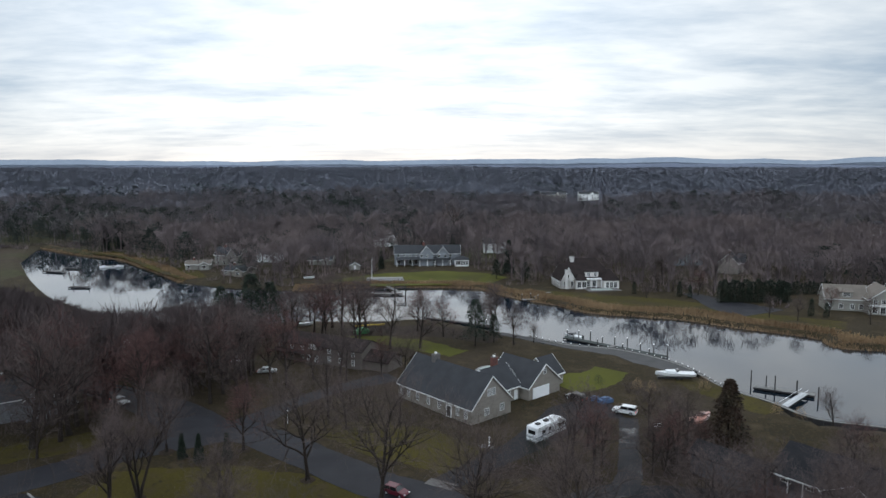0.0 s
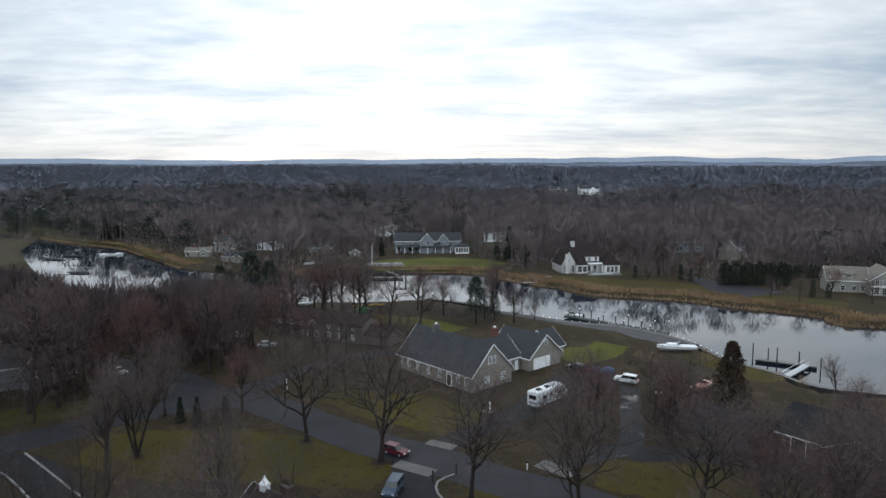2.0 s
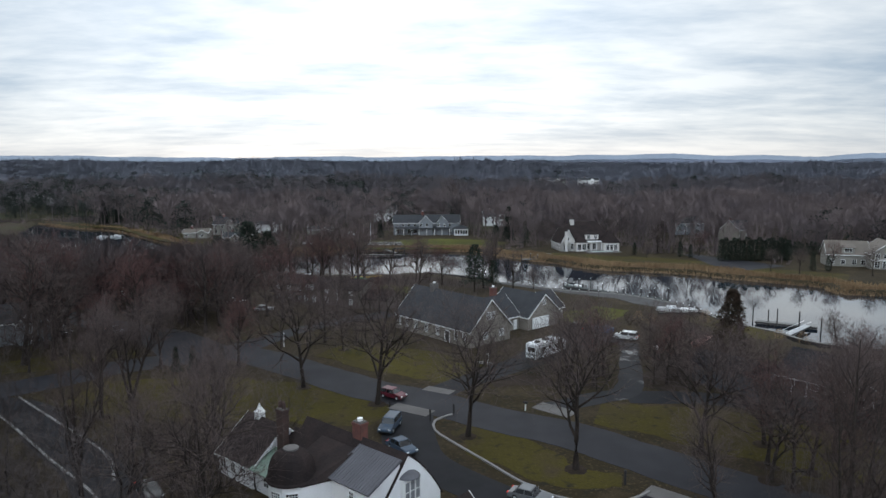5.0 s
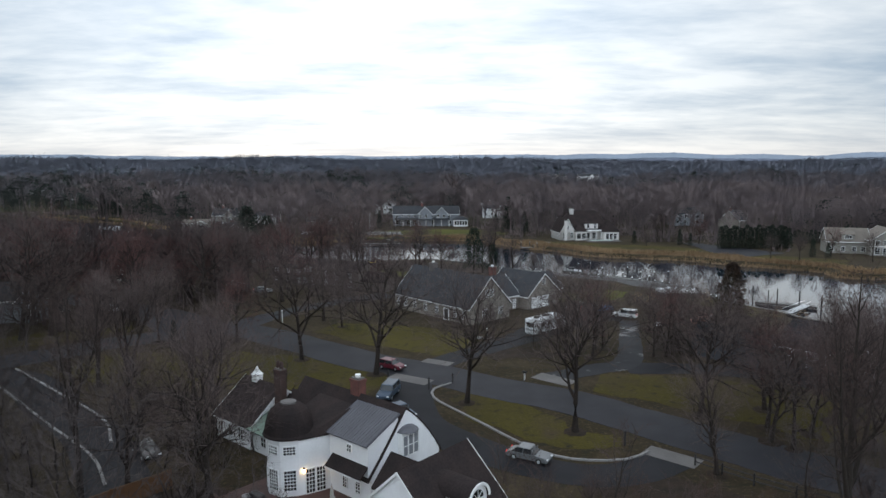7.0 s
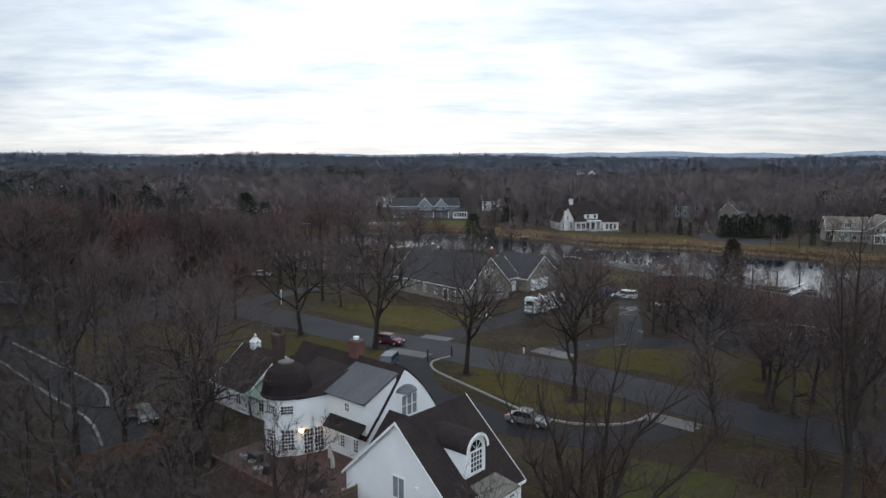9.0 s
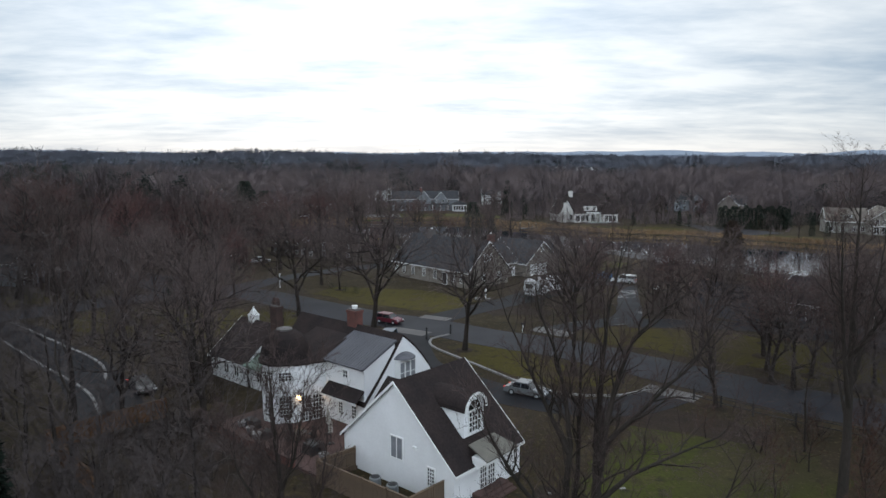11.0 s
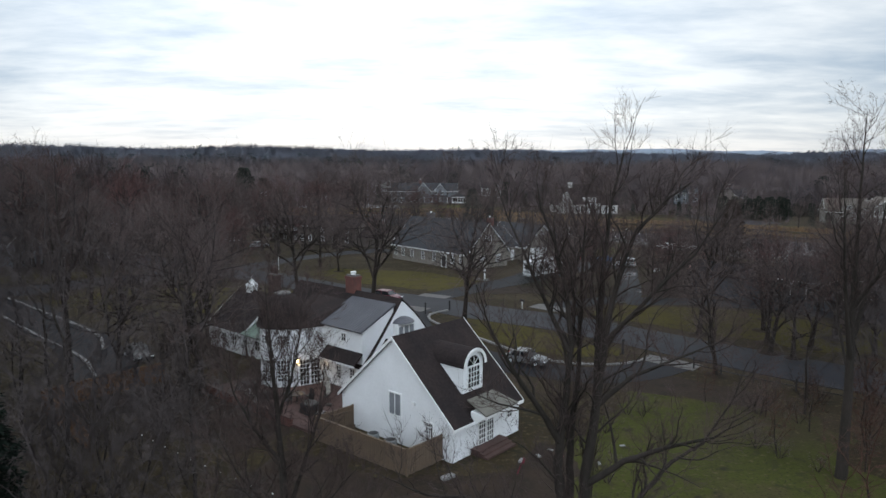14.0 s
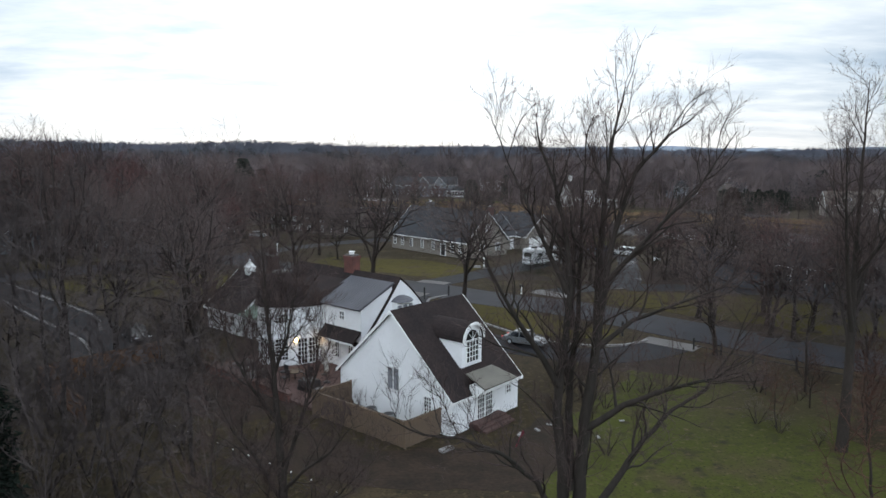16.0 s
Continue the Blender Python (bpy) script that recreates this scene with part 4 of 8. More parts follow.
# low ranch house with a dark roof
R_H = simple_house("ranch_house", pose(50.1, 100.3, 1.25, 0, 0, -52), "low ranch house with dark shingle roof and white posts", [(0, 18, 1.2, 13, 2.7, 5.3, "x"), (8, 16.6, -0.8, 6, 2.6, 4.9, "y"), (-11.5, 0.5, -3, 1.6, 2.4, 3.9, "x")], SLATEWALL, CHARROOF,
    [((2.0, 1.17, 1.5), -90, 1.5, 1.3, 4, 3), ((5.6, 1.17, 1.5), -90, 1.0, 1.3, 2, 3), ((10.2, -0.83, 1.5), -90, 1.1, 1.4, 2, 3), ((13.6, -0.83, 1.5), -90, 1.1, 1.4, 2, 3), ((12.3, -0.83, 3.5), -90, 0.6, 0.7, 2, 2)], [], z0=-1.6, trim=False)
part("porch_roof", slab(bmesh.new(), (0, -0.5, 2.42), (8.2, -0.5, 2.42), (8.2, 1.0, 2.74), (0, 1.0, 2.74), 0.12), CHARROOF, R_H)
part("fascia", boxed(-0.1, 8.1, -0.56, -0.5, 2.22, 2.44), TRIM, R_H)
part("porch_floor", boxed(0.0, 8.0, -0.6, 1.2, -1.6, -0.05), SLATEWALL, R_H)
for x in (0.2, 3.0, 5.2, 7.8):
    part("porch_post", boxed(x - 0.08, x + 0.08, -0.4, -0.24, -0.05, 2.35), TRIM, R_H)
for q in (((7.7, -1.16, 2.45), (12.3, -1.16, 4.86)), ((12.3, -1.16, 4.86), (16.9, -1.16, 2.45))):
    part("rake_board", extrude(bmesh.new(), [q[0], q[1], (q[1][0], q[1][1], q[1][2] - 0.26), (q[0][0], q[0][1], q[0][2] - 0.26)], (0, -0.05, 0)), TRIM, R_H)
# white house with a hipped black roof across the water


def hip(parent, x0, x1, y0, y1, eave, top, m, ridge=0.35, over=0.4):
    x0, x1, y0, y1 = x0 - over, x1 + over, y0 - over, y1 + over
    cx, cy, hx, hy = (x0 + x1) / 2, (y0 + y1) / 2, (x1 - x0) / 2 * ridge, (y1 - y0) / 2 * 0.04
    bm = bmesh.new()
    lo = [bm.verts.new((x, y, eave)) for x, y in ((x0, y0), (x1, y0), (x1, y1), (x0, y1))]
    lb = [bm.verts.new((x, y, eave - 0.2)) for x, y in ((x0, y0), (x1, y0), (x1, y1), (x0, y1))]
    hi = [bm.verts.new((x, y, top)) for x, y in ((cx - hx, cy - hy), (cx + hx, cy - hy), (cx + hx, cy + hy), (cx - hx, cy + hy))]
    for i in range(4):
        j = (i + 1) % 4
        bm.faces.new((lo[i], lo[j], hi[j], hi[i])); bm.faces.new((lb[j], lb[i], lo[i], lo[j]))
    bm.faces.new(hi); bm.faces.new(lb[::-1])
    return part("roof", bm, m, parent)


def creek_villa():
    H = thing("creek_villa", pose(50, 278, 0, 0, 0, 8), "white waterside villa with steep black hipped roofs", "house")
    part("wall", boxed(0, 22, 3, 15, -1, 4.2), CREAM, H)
    hip(H, 0, 22, 3, 16, 4.2, 11.6, DARKROOF, 0.5)
    part("wing_wall", boxed(-1.2, 5.5, 1, 14, -1, 3.6), CREAM, H)
    gable(H, -1.2, 5.0, 1.0, 14, 3.6, 9.0, CREAM, DARKROOF, "y", 0.3, wall=True)
    part("bay", boxed(4.8, 9.5, -0.5, 4, -1, 3.8), CREAM, H)
    hip(H, 4.8, 9.5, -0.5, 5, 3.8, 6.0, DARKROOF, 0.3, 0.25)
    part("pavilion_wall", boxed(16.5, 23, -1.5, 6, -1, 3.6), CREAM, H)
    hip(H, 16.5, 23, -1.5, 6, 3.6, 8.2, DARKROOF, 0.1, 0.3)
    part("upper_dormer", boxed(10, 15.6, 2.9, 8, 4.3, 6.7), CREAM, H)
    hip(H, 10, 15.6, 2.9, 9, 6.7, 7.6, DARKROOF, 0.5, 0.2)
    part("balcony", boxed(9.3, 16.4, 0.6, 3.2, 3.6, 4.0), TRIM, H)
    for x in (9.5, 11.8, 14.0, 16.2):
        part("column", tube(bmesh.new(), (x, 0.8, -0.6), (x, 0.8, 3.6), 0.2), TRIM, H)
    chimney(H, 5.8, 8.5, 1.6, 1.2, 7, 12.6, False, CREAM)
    chimney(H, 1.0, 0.6, 1.2, 0.8, -1, 8.2, False, CREAM)
    for x, y, z, w in ((6.2, -0.53, 1.8, 1.6), (8.3, -0.53, 1.8, 1.6), (1.8, 0.97, 5.2, 0.9), (0.6, 0.97, 1.8, 1.2), (18, -1.53, 1.6, 1.2), (19.7, -1.53, 1.6, 1.2), (21.4, -1.53, 1.6, 1.2), (11.2, 2.97, 1.6, 1.4), (14.0, 2.97, 1.6, 1.4), (11.3, 2.87, 5.5, 1.1), (14.3, 2.87, 5.5, 1.1), (3.6, 0.97, 2, 1.0)):
        window(H, (x, y, z), -90, w, 2.2 if z < 3 else 1.5, 2, 3)
    for y in (3, 5.5, 8, 11):
        window(H, (-1.23, y, 1.8), 180, 0.9, 1.4, 2, 3)
    part("terrace", boxed(8, 22, -7, 0, -1.0, 0.25), CONCRETE, H)
    part("pool_cover", boxed(10, 19, -5.5, -1.8, 0.2, 0.3), POOLCOVER, H, "pale covered swimming pool")
    return H


creek_villa()


def blue_house():
    H = thing("blue_house", pose(-25, 344, 0.6, 0, 0, 2), "long blue-grey shingled house with white trim", "house")
    gable(H, 0, 34, 6, 16, 5.6, 9.4, BLUEWALL, GREYROOF, "x", 0.4, z0=-2)
    gable(H, 13, 20, 2.5, 9, 5.8, 9.6, BLUEWALL, GREYROOF, "y", 0.4, z0=-2)
    gable(H, 22, 28, 3.5, 9, 5.8, 9.2, BLUEWALL, GREYROOF, "y", 0.4, z0=-2)
    part("sunroom", boxed(31, 38, 0, 7, -2, 3.0), TRIM, H)
    hip(H, 31, 38, 0, 7, 3.0, 4.4, GREYROOF, 0.2)
    part("porch_roof", slab(bmesh.new(), (1, 1.0, 2.9), (29, 1.0, 2.9), (29, 6.2, 3.7), (1, 6.2, 3.7)), GREYROOF, H)
    for k in range(8):
        part("column", boxed(1.2 + k * 3.9, 1.5 + k * 3.9, 1.2, 1.5, -2, 2.8), TRIM, H)
    for k in range(10):
        window(H, (2 + k * 3.0, 5.97 if k not in (4, 5, 7, 8) else 2.4, 4.6), -90, 1.1, 1.4, 2, 2)
        window(H, (2 + k * 3.0, 5.95, 1.2), -90, 1.6, 2.0, 2, 2)
    for k in range(5):
        window(H, (31.9 + k * 1.3, -0.03, 1.2), -90, 0.95, 2.0, 1, 2)
    chimney(H, 15, 11, 1.2, 1.0, 8, 11)


blue_house()


def east_house():
    H = thing("shore_house", pose(137, 231, 0, 0, 0, -16), "large pale shingled house with weathered cedar roof", "house")
    gable(H, -4, 9, 4, 13, 4.4, 8.6, TANWALL, TANROOF, "x", 0.4)
    gable(H, 8, 19, -1, 12, 5.4, 9.4, TANWALL, TANROOF, "y", 0.4)
    gable(H, 17, 36, 5, 16, 5.4, 10.2, TANWALL, TANROOF, "x", 0.4)
    gable(H, 33, 46, -1, 13, 5.6, 10.0, TANWALL, TANROOF, "y", 0.4)
    part("dormer", boxed(0.5, 4.5, 4.2, 8.5, 4.6, 6.6), TANWALL, H)
    part("dormer_roof", slab(bmesh.new(), (0.2, 3.9, 6.6), (4.8, 3.9, 6.6), (4.8, 8.6, 8.0), (0.2, 8.6, 8.0)), TANROOF, H)
    window(H, (2.5, 4.17, 5.7), -90, 2.2, 1.1, 3, 2)
    for x, y in ((10, -1.03), (12.4, -1.03), (14.8, -1.03), (17.2, -1.03), (21, 4.97), (25, 4.97), (29, 4.97), (35, -1.03), (38, -1.03), (41, -1.03), (44, -1.03)):
        window(H, (x, y, 1.6), -90, 1.5, 2.1, 2, 3)
        window(H, (x, y, 4.5), -90, 1.2, 1.4, 2, 2)
    for x in (-2.5, 1, 4.5, 7.2):
        window(H, (x, 3.97, 1.6), -90, 1.2, 1.5, 2, 2)
    part("band", boxed(7.8, 19.2, -1.12, -1.0, 3.0, 3.35), TRIM, H)
    chimney(H, 22, 14, 1.6, 1.2, 8, 12.2, False, WHITE)
    part("deck", boxed(12, 28, -2, 2, -0.6, 0.5), DOCKWOOD, H)


east_house()
far = [("cottage", (-119, 352, 0), -8, 14, 5.6, 9.2, TANWALL, GREYROOF), ("cottage", (-100, 362, 0), 5, 13, 4.4, 6.2, TRIM, GREYROOF), ("cottage", (-104, 318, 0), -15, 12, 2.6, 4.4, GREYWALL, GREYROOF),
       ("cottage", (-70, 352, 0), 0, 12, 2.6, 4.2, TANWALL, GREYROOF), ("cottage", (-44, 430, 2), 6, 15, 5.5, 8.4, TRIM, GREYROOF), ("cottage", (-128, 335, 0), 10, 12, 2.8, 4.4, TANWALL, TANROOF),
       ("cottage", (118, 345, 0.6), 4, 15, 5.4, 8.6, BLUEWALL, GREYROOF), ("cottage", (138, 316, 0.5), 60, 13, 4.6, 9.0, GREYWALL, GREYROOF), ("cottage", (300, 470, 2), 5, 30, 6, 10, TRIM, GREYROOF),
       ("cottage", (-330, 570, 4), 10, 22, 6, 10, TRIM, DARKROOF), ("cottage", (-300, 585, 4), -5, 18, 5, 9, TRIM, GREYROOF), ("cottage", (-395, 640, 4), 0, 26, 4, 7, TRIM, GREYROOF), ("cottage", (24, 398, 1), 0, 14, 5, 8, TRIM, GREYROOF),
       ("cottage", (165, 830, 12), 0, 24, 6, 9, TRIM, GREYROOF), ("cottage", (118, 820, 12), 0, 30, 6, 9, TANWALL, GREYROOF), ("cottage", (-90, 128, 0), 35, 13, 4.6, 7.6, BLUEWALL, GREYROOF), ("cottage", (-125, 150, 0), 30, 14, 3, 6, GREYWALL, GREYROOF), ("cottage", (-86, 178, 0), -20, 12, 4.6, 7.4, GREYWALL, DARKROOF)]
for nm, p, rz, L, e, r, wm, rm in far:
    n = max(3, int(L / 3.5))
    simple_house(nm, pose(p[0], p[1], max(p[2], float(land_z(*p[:2])[0])) if p[1] > 300 else p[2], 0, 0, rz), "pale house half hidden among bare trees", [(0, L, 0, 9, e, r, "x"), (L * 0.55, L * 0.55 + 5, -2, 5, e, r * 0.95, "y")], wm, rm,
                 [((1.6 + k * (L - 3) / (n - 1), -0.03, z), -90, 1.1, 1.4, 2, 2) for k in range(n) for z in ([1.6, 4.2] if e > 4.3 else [1.6]) if not L * 0.55 - 0.8 < 1.6 + k * (L - 3) / (n - 1) < L * 0.55 + 5.8] + [((L * 0.55 + 2.5, -2.03, z), -90, 1.4, 1.4, 2, 2) for z in ([1.6, 4.2] if e > 4.3 else [1.6])], [(L * 0.3, 4.5, 1.0, 0.8, r - 1.5, r + 1.2)], z0=-2)


# ---------------------------------------------------------------- bare trees
def grow(seed, height, fork=0.3, spread=1.0, counts=(7, 6, 5, 5), twig=0.016, stems=1, lean=0.25, lod=0, limb=1.0, tip=1.0):
    """Verts and faces of trunk-and-limbs and of the twig crown of one bare tree."""
    R_ = random.Random(seed)
    wood, crown = ([], []), ([], [])

    def seg(store, rings):
        V, F = store
        prev = None
        for c, d, r, n in rings:
            q = d.to_track_quat("Z", "Y").to_matrix()
            base = len(V)
            if r <= 0:
                V.append(c)
                if prev:
                    F.extend((prev[0] + k, prev[0] + (k + 1) % prev[1], base) for k in range(prev[1]))
                prev = None
            else:
                V.extend(c + q @ Vector((r * math.cos(k * math.tau / n), r * math.sin(k * math.tau / n), 0)) for k in range(n))
                if prev:
                    F.extend((prev[0] + k, prev[0] + (k + 1) % n, base + (k + 1) % n, base + k) for k in range(n))
                prev = (base, n)

    def branch(p, d, L, r, lev):
        if lev == 4:
            sd = d.orthogonal().normalized()
            sd.rotate(Matrix.Rotation(R_.random() * 6.28, 3, d))
            V, F = crown
            b = len(V)
            V.extend((p - sd * r, p + sd * r, p + d * L + Vector((0, 0, 0.12 * L))))
            F.append((b, b + 1, b + 2))
            return
        ns, sides = (((6, 5, 4, 2)[lev], (8, 6, 4, 3)[lev]), ((5, 3, 2, 1)[lev], (6, 4, 3, 3)[lev]))[lod]
        rings, pts = [(p, d, r * (1.35 if lev == 0 else 1), sides)], [(p, d, r)]
        for k in range(ns):
            wob = (0.035, 0.16, 0.22, 0.28)[lev]
            d = (d + Vector((R_.gauss(0, wob), R_.gauss(0, wob), R_.gauss(0.10 if lev else 0, wob * 0.6)))).normalized()
            p = p + d * (L / ns)
            rr = r * (1 - (0.62 if lev == 0 else 0.8) * (k + 1) / ns)
            pts.append((p, d, rr))
            rings.append((p, d, 0 if (k == ns - 1 and lev > 0) else rr, sides))
        seg(wood if lev < 3 else crown, rings)
        if lev >= len(counts):
            return
        n = counts[lev]
        for k in range(n):
            f = fork + (1 - fork) * ((k + R_.random()) / n) ** 0.85 if lev == 0 else 0.22 + 0.78 * (k + R_.random()) / n
            i = min(int(f * ns), ns - 1)
            g = f * ns - i
            q = pts[i][0].lerp(pts[i + 1][0], g)
            dd, rq = pts[i + 1][1], pts[i][2] * (1 - g) + pts[i + 1][2] * g
            az = k * 2.4 + R_.random() * 1.2
            tilt = radians(R_.uniform(26, 58)) * (spread if lev < 2 else 1.0)
            side = dd.orthogonal().normalized()
            side.rotate(Matrix.Rotation(az, 3, dd))
            nd = (dd * math.cos(tilt) + side * math.sin(tilt)).normalized()
            nl = L * (R_.uniform(0.50, 0.74) if lev else R_.uniform(0.42, 0.60) * (1.25 - 0.5 * f) * limb) * (tip if lev == 3 else 1.0)
            nr = max(min(rq * 0.78, r * 0.60), twig * (1, 1.6, 1.2, 0.9)[lev])
            branch(q, nd, nl, nr, lev + 1)
        if lev == 0:
            branch(pts[-1][0], pts[-1][1], L * 0.38 * limb, pts[-1][2], 1)

    if isinstance(stems, tuple):
        for az, ln, size, z0 in stems:
            a = radians(az)
            branch(Vector((math.cos(a) * 0.25, math.sin(a) * 0.25, z0 - 0.3)), Vector((math.cos(a) * ln, math.sin(a) * ln, 1)).normalized(), height * 0.78 * size, height * 0.0125 * (size if z0 == 0 else 0.45), 0)
        return wood, crown
    for s in range(stems):
        a = s * math.tau / stems + 0.7
        off = Vector((math.cos(a), math.sin(a), 0)) * (0.03 if stems > 1 else 0)
        d = Vector((math.cos(a) * lean, math.sin(a) * lean, 1)).normalized() if stems > 1 else Vector((R_.gauss(0, 0.03), R_.gauss(0, 0.03), 1)).normalized()
        branch(off - Vector((0, 0, 0.3)), d, height * 0.78, height * (0.025 if stems == 1 else 0.021), 0)
    return wood, crown


TREES = {}


def tree_kind(key, seed, height, bark=None, twigs=None, **kw):
    (wv, wf), (cv, cf) = grow(seed, height, **kw)
    me = []
    for nm, v, f, m in (("trunk", wv, wf, bark or BARK), ("crown", cv, cf, twigs or TWIG)):
        d = bpy.data.meshes.new(nm)
        d.from_pydata([tuple(a) for a in v], [], f)
        d.materials.append(m)
        d.polygons.foreach_set("use_smooth", np.ones(len(f), bool))
        me.append(d)
    top = max(a.z for a in cv)
    TREES[key] = (me[0], me[1], top)


def crown_tree(key, seed, stems, crowns, step=0.35, kill=0.8, tip=0.008, power=1.9, twigs=3, length=0.7, bark=None, fine=None, sides=6):
    """A bare tree whose boughs reach through the room of its crown: stems are lines of points,
    crowns are (centre, radii, number of buds)."""
    g = np.random.default_rng(seed)
    P, par = [], []
    for line in stems:
        pts = [Vector(a).lerp(Vector(b), k / m) for a, b in zip(line, line[1:]) for m in [max(1, round((Vector(b) - Vector(a)).length / step))] for k in range(m)] + [Vector(line[-1])]
        for i, p in enumerate(pts):
            P.append(np.array(tuple(p))); par.append(len(P) - 2 if i else -1)
    buds = []
    for c, r, n in crowns:
        d = g.normal(size=(n, 3)); d /= np.linalg.norm(d, axis=1)[:, None]
        buds.append(np.array(c) + d * (g.random((n, 1)) ** 0.42) * np.array(r))
    B = np.concatenate(buds)
    near, dist = np.zeros(len(B), int), np.full(len(B), 1e9)
    done = 0
    for it in range(90):
        new_nodes = np.array(P[done:])
        if not len(new_nodes) or not len(B):
            break
        d = np.linalg.norm(B[:, None, :] - new_nodes[None], axis=2)
        k = d.argmin(1)
        m = d[np.arange(len(B)), k]
        better = m < dist
        near[better], dist[better] = k[better] + done, m[better]
        done = len(P)
        keep = dist > kill
        B, near, dist = B[keep], near[keep], dist[keep]
        if not len(B):
            break
        pull = {}
        for b, i, dd in zip(B, near, dist):
            pull.setdefault(int(i), []).append((b - P[i]) / dd)
        for i, vs in pull.items():
            v = np.sum(vs, axis=0)
            v = v / (np.linalg.norm(v) + 1e-9) + g.normal(0, 0.16, 3) + np.array((0, 0, 0.10))
            if par[i] >= 0:
                u = P[i] - P[par[i]]
                v = v + 0.55 * u / (np.linalg.norm(u) + 1e-9)
            v /= np.linalg.norm(v)
            P.append(P[i] + v * step); par.append(i)
    n = len(P)
    kids = np.zeros(n, int)
    for i in par:
        if i >= 0:
            kids[i] += 1
    R = np.zeros(n)
    for i in range(n - 1, -1, -1):
        R[i] = tip if kids[i] == 0 else R[i] ** (1 / power)
        if par[i] >= 0:
            R[par[i]] += R[i] ** power
    wood, crown = ([], []), ([], [])
    ring = {}
    for i in range(n):
        if par[i] < 0:
            d = np.array((0, 0, 1.0))
        else:
            d = P[i] - P[par[i]]; d /= np.linalg.norm(d)
        q = Vector(d).to_track_quat("Z", "Y").to_matrix()
        big = R[i] > tip * 5
        k = sides if big else 3
        st = wood if big else crown
        if par[i] >= 0:
            j = par[i]
            rj = min(R[j], R[i] * 1.25)
            b = len(st[0])
            flare = 1.0 + (0.35 * max(0.0, 1 - P[j][2] / 1.2) if big else 0)
            for c, r in ((P[j], rj * flare), (P[i], R[i])):
                st[0].extend(Vector(c) + q @ Vector((r * math.cos(a * math.tau / k), r * math.sin(a * math.tau / k), 0)) for a in range(k))
            st[1].extend((b + a, b + (a + 1) % k, b + k + (a + 1) % k, b + k + a) for a in range(k))
        if R[i] < tip * 3.2:
            for t in range(twigs):
                v = Vector(d * 0.8 + g.normal(0, 0.42, 3) + np.array((0, 0, 0.15))).normalized()
                s = v.orthogonal().normalized() * tip * 0.75
                b = len(crown[0])
                e = Vector(P[i]) + v * length * (0.5 + 0.8 * g.random())
                crown[0].extend((Vector(P[i]) - s, Vector(P[i]) + s, e)); crown[1].append((b, b + 1, b + 2))
    me = []
    for nm, (v, f), m in (("trunk", wood, bark or NEARBARK), ("crown", crown, fine or NEARTWIG)):
        d = bpy.data.meshes.new(nm)
        d.from_pydata([tuple(a) for a in v], [], f)
        d.materials.append(m)
        d.polygons.foreach_set("use_smooth", np.ones(len(f), bool))
        me.append(d)
    TREES[key] = (me[0], me[1], max(a.z for a in crown[0]))


def plant(key, x, y, height=None, turn=0.0, label="bare deciduous tree with a dark trunk", group="", name="tree", z=None):
    a, b, top = TREES[key]
    s = (height / top) if height else 1.0
    zz = float(land_z(x, y)[0]) if z is None else z
    T = thing(name, Matrix.Translation((x, y, zz)) @ Matrix.Rotation(radians(turn), 4, "Z") @ Matrix.Scale(s, 4), label, "tree", group)
    for nm, d in (("trunk", a), ("crown", b)):
        o = new(nm, d); o.parent = T
    return T


tree_kind("tall", 11, 20, fork=0.34, limb=1.5, counts=(9, 7, 6, 8), twig=0.019)
tree_kind("round", 5, 17, fork=0.26, limb=1.5, spread=1.15, counts=(9, 7, 6, 8), twig=0.019)
tree_kind("wide", 23, 16, fork=0.22, limb=1.5, spread=1.25, counts=(9, 7, 6, 8), twig=0.019)
tree_kind("multi", 31, 17, fork=0.36, spread=0.7, counts=(5, 6, 6, 8), stems=3, lean=0.28, twig=0.019)
tree_kind("pair", 41, 17, fork=0.34, spread=0.8, counts=(6, 7, 6, 8), stems=2, lean=0.24, twig=0.019)
tree_kind("red", 17, 15, fork=0.24, spread=1.0, counts=(8, 7, 6, 8), twigs=REDTWIG, twig=0.019)
